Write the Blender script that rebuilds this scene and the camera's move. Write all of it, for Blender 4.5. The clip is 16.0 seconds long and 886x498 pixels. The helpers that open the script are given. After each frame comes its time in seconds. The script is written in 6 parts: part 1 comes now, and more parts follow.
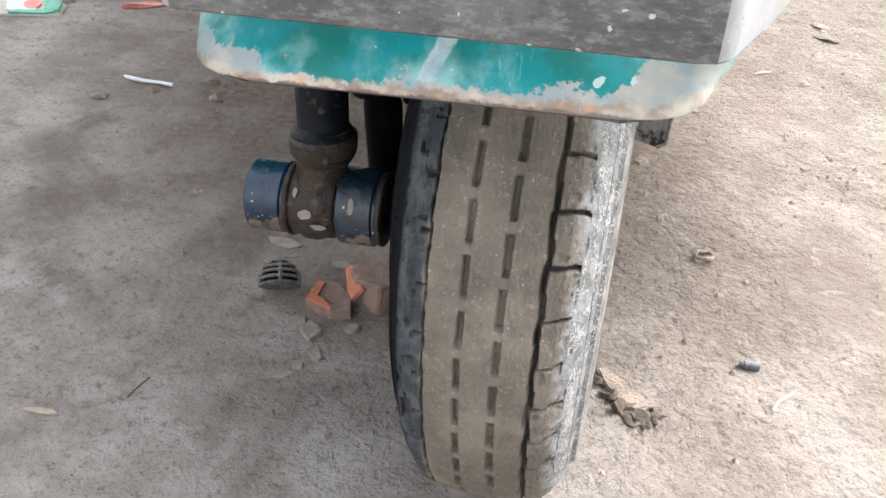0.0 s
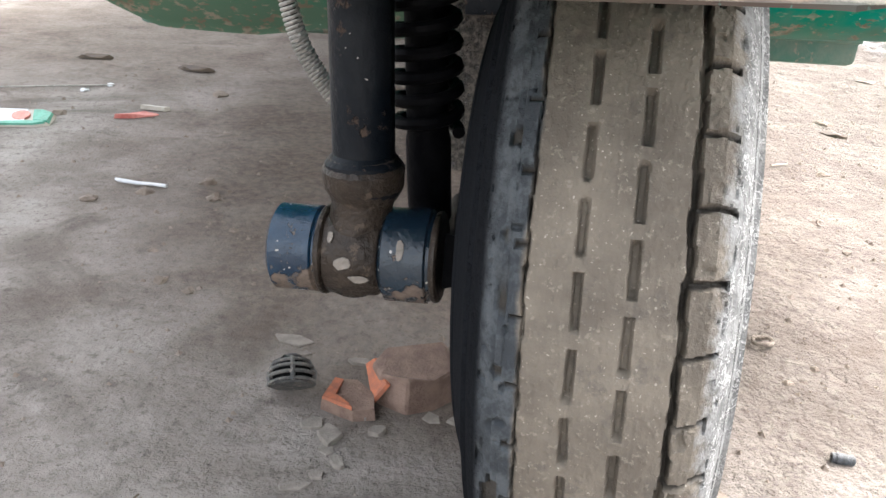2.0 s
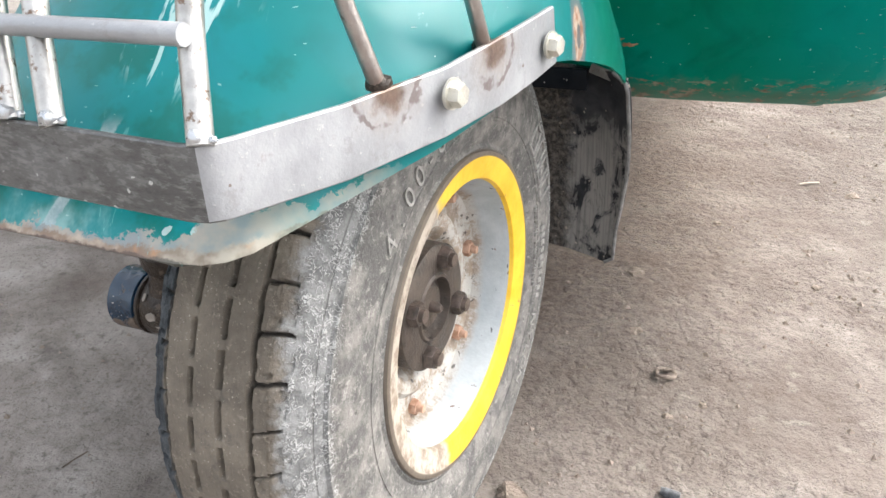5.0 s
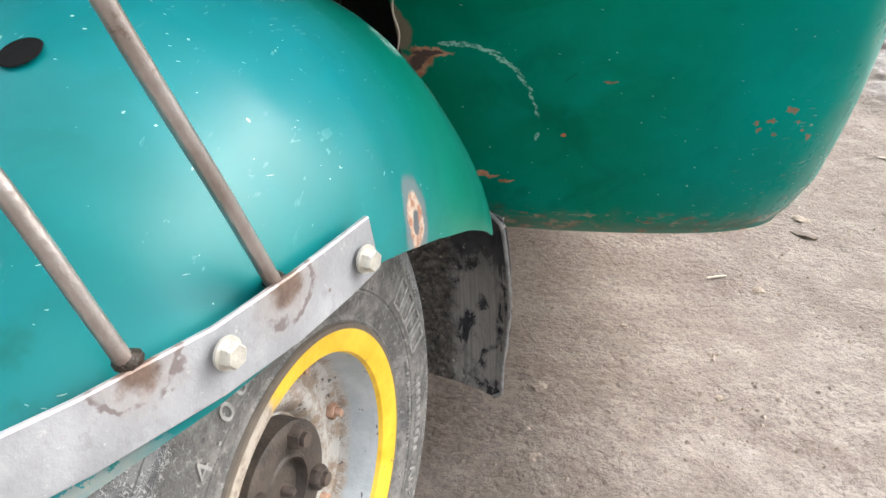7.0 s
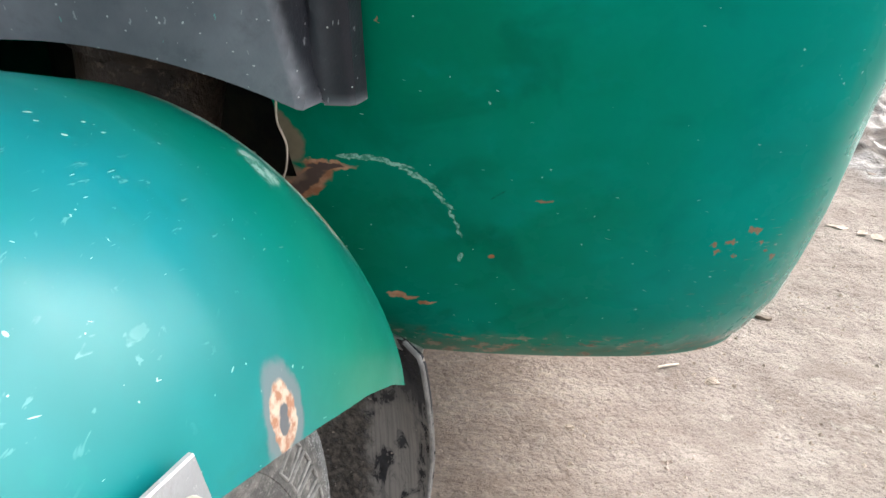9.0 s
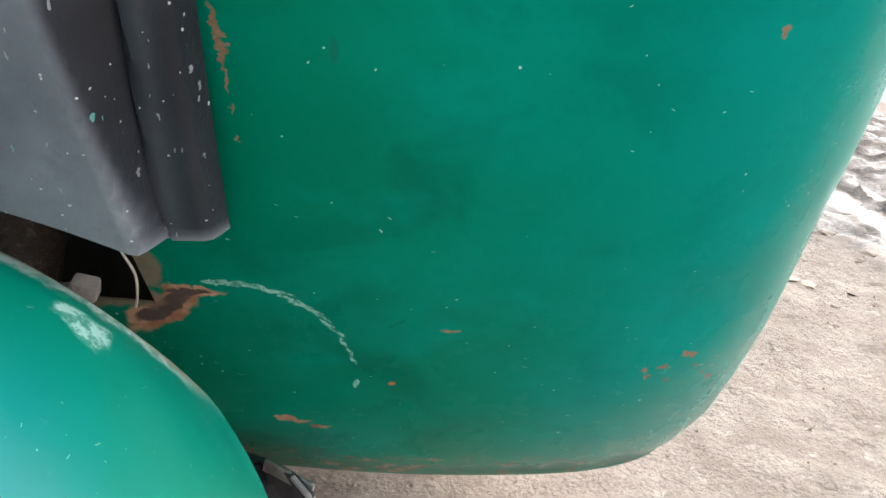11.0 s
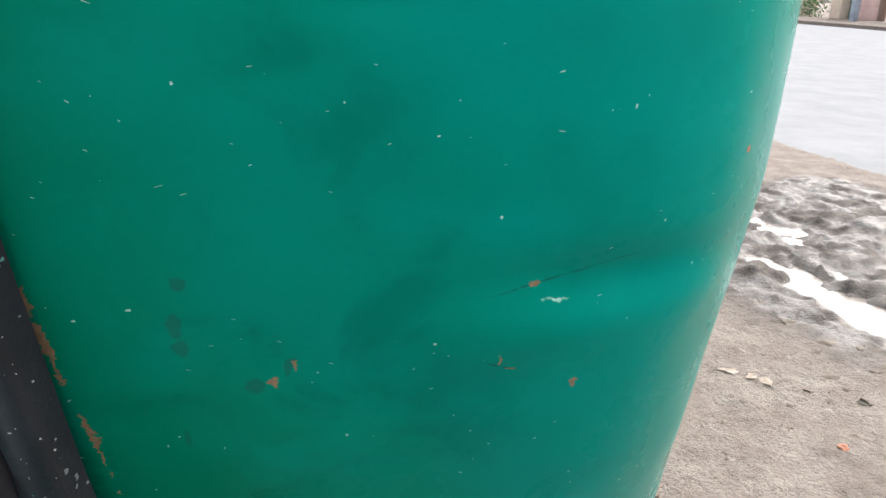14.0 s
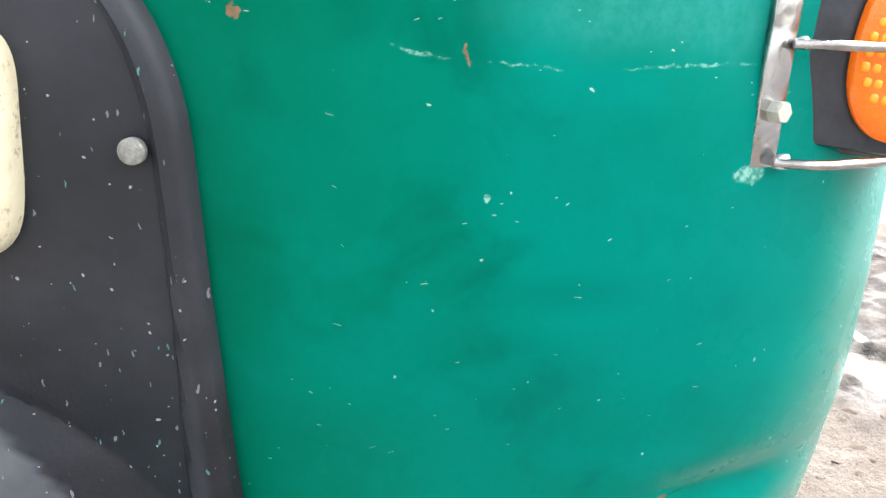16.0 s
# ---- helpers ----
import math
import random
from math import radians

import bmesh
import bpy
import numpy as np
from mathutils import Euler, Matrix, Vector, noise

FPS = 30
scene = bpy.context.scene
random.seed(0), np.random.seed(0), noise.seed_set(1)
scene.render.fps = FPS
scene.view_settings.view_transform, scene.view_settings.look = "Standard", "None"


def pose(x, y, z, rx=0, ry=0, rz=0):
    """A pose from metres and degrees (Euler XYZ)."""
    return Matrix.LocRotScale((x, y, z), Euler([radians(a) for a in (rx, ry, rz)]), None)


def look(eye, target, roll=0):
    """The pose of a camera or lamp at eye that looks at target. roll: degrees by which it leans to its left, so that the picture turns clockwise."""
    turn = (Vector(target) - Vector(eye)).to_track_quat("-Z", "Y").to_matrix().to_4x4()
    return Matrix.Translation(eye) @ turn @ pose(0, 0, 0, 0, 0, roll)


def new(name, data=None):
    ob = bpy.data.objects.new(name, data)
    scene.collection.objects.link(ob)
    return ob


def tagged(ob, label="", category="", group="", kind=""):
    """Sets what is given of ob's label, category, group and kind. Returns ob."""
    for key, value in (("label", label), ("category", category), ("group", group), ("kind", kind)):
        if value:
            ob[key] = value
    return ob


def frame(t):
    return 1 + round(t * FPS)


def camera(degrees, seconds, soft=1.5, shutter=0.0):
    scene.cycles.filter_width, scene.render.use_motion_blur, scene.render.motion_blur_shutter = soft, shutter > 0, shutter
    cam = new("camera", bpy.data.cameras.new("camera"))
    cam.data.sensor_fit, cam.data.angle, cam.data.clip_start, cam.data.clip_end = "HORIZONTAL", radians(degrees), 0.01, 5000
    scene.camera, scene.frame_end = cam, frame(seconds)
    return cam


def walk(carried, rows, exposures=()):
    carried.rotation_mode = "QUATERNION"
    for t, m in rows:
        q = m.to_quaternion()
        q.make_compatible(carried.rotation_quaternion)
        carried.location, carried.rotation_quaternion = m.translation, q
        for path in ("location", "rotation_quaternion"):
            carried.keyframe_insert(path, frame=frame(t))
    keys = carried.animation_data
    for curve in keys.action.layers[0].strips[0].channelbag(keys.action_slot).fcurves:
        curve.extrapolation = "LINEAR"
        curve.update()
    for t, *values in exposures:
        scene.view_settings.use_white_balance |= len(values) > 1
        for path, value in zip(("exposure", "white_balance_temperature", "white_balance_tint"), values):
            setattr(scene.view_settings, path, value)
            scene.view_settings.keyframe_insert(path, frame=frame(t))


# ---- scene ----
cam = camera(57.7, 16.0)
PATH = [
    (0, (0.032, 0.007, 0.489), (0.072, 1.643, -0.661), 5.5),
    (0.5, (0.016, 0.023, 0.46), (0.072, 1.673, -0.668), 5.8),
    (1, (0.002, 0.039, 0.437), (0.057, 1.721, -0.644), 5.5),
    (1.5, (-0.007, 0.051, 0.413), (0.049, 1.793, -0.567), 4.8),
    (2, (-0.005, 0.058, 0.4), (0.052, 1.865, -0.456), 3.9),
    (2.5, (0.007, 0.049, 0.41), (0.031, 1.878, -0.399), 3.9),
    (3, (0.03, 0.021, 0.427), (-0.021, 1.827, -0.429), 4.0),
    (3.5, (0.082, 0.024, 0.476), (-0.091, 1.791, -0.445), 2.6),
    (4, (0.154, 0.009, 0.507), (-0.187, 1.718, -0.474), 1.6),
    (4.2, (0.181, 0.004, 0.513), (-0.201, 1.697, -0.482), 1.1),
    (6.3, (0.278, 0.063, 0.57), (-0.047, 1.803, -0.361), 0.8),
    (6.5, (0.283, 0.073, 0.577), (-0.024, 1.823, -0.342), 1.1),
    (7, (0.294, 0.098, 0.593), (0.037, 1.875, -0.287), 1.6),
    (7.5, (0.302, 0.129, 0.6), (0.074, 1.923, -0.254), 2.0),
    (8, (0.303, 0.158, 0.603), (0.093, 1.961, -0.237), 2.4),
    (8.5, (0.304, 0.193, 0.607), (0.122, 2.01, -0.209), 2.7),
    (8.7, (0.305, 0.206, 0.609), (0.134, 2.031, -0.193), 2.8),
    (10.8, (0.312, 0.311, 0.639), (0.306, 2.164, -0.115), 5.2),
    (11, (0.322, 0.319, 0.646), (0.318, 2.175, -0.101), 5.2),
    (11.5, (0.343, 0.331, 0.666), (0.343, 2.198, -0.053), 4.8),
    (12, (0.36, 0.332, 0.693), (0.363, 2.205, -0.007), 4.5),
    (12.5, (0.375, 0.323, 0.718), (0.353, 2.201, 0.03), 3.8),
    (13, (0.388, 0.32, 0.753), (0.363, 2.206, 0.09), 3.0),
    (13.5, (0.392, 0.312, 0.776), (0.381, 2.207, 0.137), 2.5),
    (14, (0.389, 0.305, 0.8), (0.38, 2.208, 0.183), 2.2),
    (14.5, (0.373, 0.302, 0.831), (0.357, 2.212, 0.239), 2.0),
    (15, (0.353, 0.297, 0.859), (0.322, 2.213, 0.285), 2.1),
    (15.5, (0.339, 0.286, 0.882), (0.306, 2.204, 0.318), 2.1),
    (16, (0.315, 0.27, 0.911), (0.29, 2.194, 0.368), 2.0),
]
EXPOSURES = [(0, 2.6), (1.5, 2.83), (2.9, 2.85), (3.5, 2.42), (4.2, 2.33), (6.3, 2.22), (8.7, 2.4), (10.8, 2.56), (12.5, 2.34), (14, 2.1), (15, 2.35), (16, 2.75)]
walk(cam, [(t, look(eye, target, roll)) for t, eye, target, roll in PATH], EXPOSURES)

# ---- light ----
world = bpy.data.worlds.new("overcast_sky")
scene.world = world
world.use_nodes = True
wn, wl = world.node_tree.nodes, world.node_tree.links
sky = wn.new("ShaderNodeTexSky")
sky.sky_type, sky.sun_disc = "NISHITA", False
sky.sun_elevation, sky.sun_rotation = radians(49), radians(52)
sky.air_density, sky.dust_density, sky.ozone_density = 1.0, 6.0, 0.6
tame = wn.new("ShaderNodeHueSaturation")
tame.inputs["Saturation"].default_value = 0.28
wl.new(sky.outputs[0], tame.inputs["Color"])
wl.new(tame.outputs[0], wn["Background"].inputs[0])
wn["Background"].inputs[1].default_value = 0.15
sun = new("sun", bpy.data.lights.new("sun", "SUN"))
sun.data.energy, sun.data.angle, sun.data.color = 0.33, radians(36), (1.0, 0.98, 0.955)
sun.matrix_world = look((0, 0, 0), (-0.517, -0.404, -0.755))


# ---- helpers for building ----
def part(name, bm, material, parent=None, label="", m=None, smooth=True):
    """One mesh object from a bmesh, under a thing or a part."""
    me = bpy.data.meshes.new(name)
    bm.to_mesh(me)
    bm.free()
    return put(name, me, material, parent, label, m, smooth)


def put(name, me, material, parent=None, label="", m=None, smooth=True):
    if smooth and len(me.polygons):
        me.polygons.foreach_set("use_smooth", [True] * len(me.polygons))
        me.set_sharp_from_angle(angle=radians(38))
    if material and not me.materials:
        me.materials.append(material)
    ob = new(name, me)
    ob.matrix_basis = m if m is not None else Matrix()
    if parent:
        ob.parent = parent
        ob.matrix_parent_inverse = WORLD[parent].inverted()
    WORLD[ob] = ob.matrix_basis.copy()
    if label:
        ob["label"] = label
    return ob


def empty(name, at):
    ob = new(name)
    ob.matrix_basis = Matrix.Translation(at)
    WORLD[ob] = ob.matrix_basis.copy()
    return ob


WORLD = {}


def sheet(pts, thick=0.0, closed_v=False, flip=False):
    """A bmesh from a grid of points; with a thickness it is a closed shell."""
    pts = np.asarray(pts, float)
    nu, nv = pts.shape[:2]
    bm = bmesh.new()
    grids = [pts]
    if thick:
        du = np.gradient(pts, axis=0)
        dv = np.gradient(pts, axis=1)
        n = np.cross(du, dv)
        n /= np.maximum(np.linalg.norm(n, axis=2, keepdims=True), 1e-9)
        grids.append(pts - n * thick)
    vs = [[[bm.verts.new(g[i, j]) for j in range(nv)] for i in range(nu)] for g in grids]
    for k, v in enumerate(vs):
        for i in range(nu - 1):
            for j in range(nv if closed_v else nv - 1):
                q = [v[i][j], v[i + 1][j], v[i + 1][(j + 1) % nv], v[i][(j + 1) % nv]]
                bm.faces.new(q if (k == 0) != flip else q[::-1])
    if thick:
        a, b = vs
        for i in range(nu - 1):
            for j in ((0, nv - 1) if not closed_v else ()):
                bm.faces.new([a[i][j], a[i + 1][j], b[i + 1][j], b[i][j]])
        for j in range(nv if closed_v else nv - 1):
            for i in (0, nu - 1):
                bm.faces.new([a[i][j], a[i][(j + 1) % nv], b[i][(j + 1) % nv], b[i][j]])
        bmesh.ops.recalc_face_normals(bm, faces=bm.faces)
    return bm


def lathe(profile, n=48, closed=False):
    """A surface of revolution of (along, radius) pairs about X."""
    a = np.linspace(0, 2 * np.pi, n, endpoint=False)
    rows = [[(s, r * math.cos(t), r * math.sin(t)) for t in a] for s, r in profile]
    if closed:
        rows.append(rows[0])
    bm = sheet(rows, closed_v=True)
    bmesh.ops.remove_doubles(bm, verts=bm.verts, dist=1e-6)
    bmesh.ops.recalc_face_normals(bm, faces=bm.faces)
    return bm


def rod(points, r, n=12, cap=True, radii=None):
    """A round bar along a polyline."""
    P = [Vector(p) for p in points]
    rows = []
    ref = None
    for i, p in enumerate(P):
        d = (P[min(i + 1, len(P) - 1)] - P[max(i - 1, 0)]).normalized()
        if ref is None:
            ref = d.orthogonal().normalized()
        ref = (ref - d * ref.dot(d)).normalized()
        b = d.cross(ref)
        rr = radii[i] if radii else r
        rows.append([p + (ref * math.cos(t) + b * math.sin(t)) * rr for t in np.linspace(0, 2 * math.pi, n, endpoint=False)])
    bm = sheet([[tuple(v) for v in row] for row in rows], closed_v=True)
    if cap:
        bm.verts.ensure_lookup_table()
        m = len(rows)
        bm.faces.new([bm.verts[j] for j in range(n)])
        bm.faces.new([bm.verts[(m - 1) * n + j] for j in range(n)][::-1])
    bmesh.ops.recalc_face_normals(bm, faces=bm.faces)
    return bm


def box(sx, sy, sz, bevel=0.0, seg=2):
    bm = bmesh.new()
    bmesh.ops.create_cube(bm, size=1)
    bmesh.ops.scale(bm, vec=(sx, sy, sz), verts=bm.verts)
    if bevel:
        bmesh.ops.bevel(bm, geom=list(bm.edges), offset=bevel, segments=seg, affect="EDGES", profile=0.5)
    return bm


def lump(r, seed, rough=0.25, flat=1.0, sub=2, facet=0.0):
    """A broken lump of stone or earth."""
    bm = bmesh.new()
    bmesh.ops.create_icosphere(bm, subdivisions=sub, radius=1)
    rnd = random.Random(seed)
    off = Vector((rnd.uniform(-9, 9), rnd.uniform(-9, 9), rnd.uniform(-9, 9)))
    for v in bm.verts:
        d = v.co.normalized()
        k = 1 + rough * noise.noise(d * 1.3 + off) * 2 + rough * 0.5 * noise.noise(d * 4 + off)
        if facet:
            q = d * k
            k *= 1 - facet * (abs(noise.cell(q * 1.7 + off)) * 0.4)
        v.co = Vector((d.x * r * k, d.y * r * k, max(d.z * r * k * flat, -r * flat * 0.5)))
    return bm


def hexnut(r, h, hole=0.0):
    prof = [(0, 0.0), (0, r * 0.98), (h * 0.75, r), (h, r * 0.86), (h, 0.0)]
    bm = lathe(prof, n=6)
    return bm


def poly_slab(outline, h, seed=0, wob=0.0):
    """A flat chip with an outline in the plane and a height."""
    bm = bmesh.new()
    rnd = random.Random(seed)
    top = [bm.verts.new((x * 0.94, y * 0.94, h + rnd.uniform(-wob, wob))) for x, y in outline]
    bot = [bm.verts.new((x, y, 0)) for x, y in outline]
    bm.faces.new(top)
    bm.faces.new(bot[::-1])
    n = len(outline)
    for i in range(n):
        bm.faces.new([bot[i], bot[(i + 1) % n], top[(i + 1) % n], top[i]])
    bmesh.ops.recalc_face_normals(bm, faces=bm.faces)
    return bm


def ragged(rx, ry, n, seed, rough=0.25):
    rnd = random.Random(seed)
    return [(rx * math.cos(a) * (1 + rnd.uniform(-rough, rough)), ry * math.sin(a) * (1 + rnd.uniform(-rough, rough)))
            for a in np.linspace(0, 2 * math.pi, n, endpoint=False)]


def smooth_path(P, n):
    out = []
    for i in range(len(P) - 1):
        p0, p1, p2, p3 = P[max(i - 1, 0)], P[i], P[i + 1], P[min(i + 2, len(P) - 1)]
        for s in np.linspace(0, 1, n, endpoint=False):
            out.append(0.5 * ((2 * p1) + (-p0 + p2) * s + (2 * p0 - 5 * p1 + 4 * p2 - p3) * s * s + (-p0 + 3 * p1 - 3 * p2 + p3) * s ** 3))
    return out + [P[-1]]


def joined(parts):
    """Several bmeshes as one."""
    out = bmesh.new()
    for bm in parts:
        me = bpy.data.meshes.new("tmp")
        bm.to_mesh(me)
        bm.free()
        out.from_mesh(me)
        bpy.data.meshes.remove(me)
    return out


def moved(bm, m):
    bm.transform(m)
    return bm


# ---- materials ----
class Nodes:
    """A short way to write a node material."""

    def __init__(self, name):
        self.mat = bpy.data.materials.new(name)
        self.mat.use_nodes = True
        self.t = self.mat.node_tree
        self.bsdf = self.t.nodes["Principled BSDF"]
        self.co = self.t.nodes.new("ShaderNodeTexCoord").outputs["Object"]

    def link(self, value, socket):
        if isinstance(value, bpy.types.NodeSocket):
            self.t.links.new(value, socket)
        else:
            socket.default_value = value

    def node(self, kind, out=0, props=(), **ins):
        n = self.t.nodes.new("ShaderNode" + kind)
        for k, v in props:
            setattr(n, k, v)
        for k, v in ins.items():
            key = int(k[1:]) if k[0] == "i" and k[1:].isdigit() else k.replace("_", " ")
            self.link(v, n.inputs[key])
        return n.outputs[out]

    def noise(self, scale, detail=4, rough=0.6, co=None, out=0, warp=0.0):
        return self.node("TexNoise", out=out, Vector=co or self.co, Scale=scale, Detail=detail, Roughness=rough, Distortion=warp)

    def voronoi(self, scale, co=None, out=0, feature="F1"):
        return self.node("TexVoronoi", out=out, props=(("feature", feature),), Vector=co or self.co, Scale=scale)

    def math(self, op, a, b=0.0, c=0.0, clamp=False):
        return self.node("Math", props=(("operation", op), ("use_clamp", clamp)), i0=a, i1=b, i2=c)

    def ramp(self, v, lo, hi, a=0.0, b=1.0):
        return self.node("MapRange", props=(("interpolation_type", "SMOOTHSTEP"),), i0=v, i1=lo, i2=hi, i3=a, i4=b)

    def mix(self, f, a, b):
        n = self.t.nodes.new("ShaderNodeMix")
        n.data_type = "RGBA"
        self.link(f, n.inputs[0])
        self.link(a if isinstance(a, bpy.types.NodeSocket) else (*a, 1), n.inputs[6])
        self.link(b if isinstance(b, bpy.types.NodeSocket) else (*b, 1), n.inputs[7])
        return n.outputs[2]

    def xyz(self, co=None):
        n = self.t.nodes.new("ShaderNodeSeparateXYZ")
        self.link(co or self.co, n.inputs[0])
        return n.outputs

    def scaled(self, v, rot=(0, 0, 0), loc=(0, 0, 0), co=None):
        return self.node("Mapping", Vector=co or self.co, Scale=v, Rotation=rot, Location=loc)

    def warped(self, scale, amount, co=None):
        c = self.noise(scale, 3, out=1, co=co)
        d = self.node("VectorMath", props=(("operation", "SUBTRACT"),), i0=c, i1=(0.5, 0.5, 0.5))
        d = self.node("VectorMath", props=(("operation", "SCALE"),), i0=d, Scale=amount)
        return self.node("VectorMath", props=(("operation", "ADD"),), i0=co or self.co, i1=d)

    def finish(self, color, rough=0.5, metal=0.0, bumps=(), spec=0.5):
        b = self.bsdf
        self.link(color if isinstance(color, bpy.types.NodeSocket) else (*color, 1), b.inputs["Base Color"])
        self.link(rough, b.inputs["Roughness"])
        self.link(metal, b.inputs["Metallic"])
        self.link(spec, b.inputs["Specular IOR Level"])
        normal = None
        for h, dist in bumps:
            n = self.t.nodes.new("ShaderNodeBump")
            n.inputs["Distance"].default_value = dist
            self.link(h, n.inputs["Height"])
            if normal:
                self.link(normal, n.inputs["Normal"])
            normal = n.outputs[0]
        if normal:
            self.link(normal, b.inputs["Normal"])
        return self.mat

    def ovals(self, rows, co):
        """Mask of ovals in the XZ plane: x, z, half width, half height, lean in degrees."""
        total = None
        for x, z, rx, rz, lean in rows:
            d = self.node("VectorMath", props=(("operation", "SUBTRACT"),), i0=co, i1=(x, 0, z))
            d = self.node("VectorRotate", props=(("rotation_type", "Y_AXIS"),), Vector=d, Angle=radians(lean))
            d = self.node("VectorMath", props=(("operation", "MULTIPLY"),), i0=d, i1=(1 / rx, 0, 1 / rz))
            d = self.node("VectorMath", out=1, props=(("operation", "LENGTH"),), i0=d)
            m = self.ramp(d, 1.15, 0.85)
            total = m if total is None else self.math("MAXIMUM", total, m)
        return total


RUST_SPOTS = [(0.3146, 0.6322, 0.0018, 0.0045, 0), (0.3249, 0.6411, 0.0013, 0.0035, -20), (0.2239, 0.6554, 0.0033, 0.0117, 14),
              (0.2195, 0.665, 0.0016, 0.0093, 10), (0.4535, 0.6176, 0.0016, 0.0034, 0), (0.4156, 0.6377, 0.0014, 0.0022, 0), (0.4209, 0.6316, 0.0034, 0.0007, 0),
              (0.4292, 0.678, 0.0027, 0.0018, 0), (0.3286, 0.443, 0.0074, 0.0017, 0), (0.4745, 0.4201, 0.0055, 0.0035, 0), (0.4972, 0.3917, 0.0034, 0.003, 0),
              (0.4593, 0.4105, 0.0035, 0.0016, 0), (0.4486, 0.4085, 0.0031, 0.0019, 0), (0.2359, 0.913, 0.0019, 0.0043, 10), (0.3176, 0.8995, 0.0013, 0.0064, 14)]
SCUFFS = [(0.2131, 0.4691, 0.0118, 0.0018, 0), (0.2354, 0.4661, 0.0118, 0.0015, -12), (0.2517, 0.4556, 0.0105, 0.0015, -28), (0.2656, 0.439, 0.0093, 0.0012, -45),
          (0.2756, 0.4154, 0.0078, 0.0013, -70), (0.2254, 0.4697, 0.0075, 0.0011, -8), (0.2445, 0.461, 0.006, 0.001, -22), (0.2605, 0.448, 0.006, 0.001, -42), (0.271, 0.427, 0.0065, 0.0009, -62), (0.2772, 0.3888, 0.0017, 0.0041, 0), (0.4383, 0.668, 0.0066, 0.0009, -5),
          (0.4431, 0.8512, 0.008, 0.0036, 0), (0.3275, 0.8451, 0.0011, 0.0013, 0)]
SMUDGES = [(0.307, 0.629, 0.004, 0.0045, 20), (0.3225, 0.64, 0.002, 0.006, -20), (0.2826, 0.684, 0.0038, 0.0032, 0), (0.2783, 0.664, 0.0029, 0.0062, 0), (0.279, 0.6517, 0.0031, 0.0054, 0), (0.2732, 0.5984, 0.0015, 0.0049, 0)]
FAINT = [(0.412, 0.8973, 0.03, 0.0007, 3), (0.34, 0.896, 0.014, 0.0006, -5), (0.2994, 0.9001, 0.0106, 0.0009, -10)]
LINES = [(0.444, 0.6795, 0.037, 0.0005, 11), (0.417, 0.634, 0.008, 0.0005, -20), (0.3, 0.4465, 0.006, 0.0006, 40)]
RUST_SPOTS += [(0.452, 0.402, 0.003, 0.0014, 0), (0.466, 0.397, 0.0022, 0.0018, 20), (0.482, 0.408, 0.0024, 0.0012, 0), (0.489, 0.4, 0.0016, 0.0022, 0), (0.2215, 0.678, 0.0022, 0.012, 8), (0.2245, 0.64, 0.0012, 0.01, 10)]
RUST_SPOTS += [(0.2293, 0.6, 0.0022, 0.013, 5), (0.2304, 0.583, 0.0009, 0.007, 3), (0.2312, 0.57, 0.0006, 0.004, 5), (0.2322, 0.556, 0.0005, 0.003, 5)]
RUST_SPOTS = [(x, z, rx * 0.85, rz * 0.85, lean) for x, z, rx, rz, lean in RUST_SPOTS]
TORN = [(0.176, 0.4445, 0.025, 0.0095, 38), (0.195, 0.4615, 0.017, 0.0042, 6), (0.235, 0.345, 0.012, 0.003, -6), (0.252, 0.338, 0.009, 0.002, -6)]
BARE = [(0.177, 0.447, 0.02, 0.0052, 40), (0.193, 0.4612, 0.013, 0.0026, 8)]
GRIMY = [(0.1717, 0.479, 0.0125, 0.016, 0), (0.15, 0.455, 0.03, 0.012, 0)]


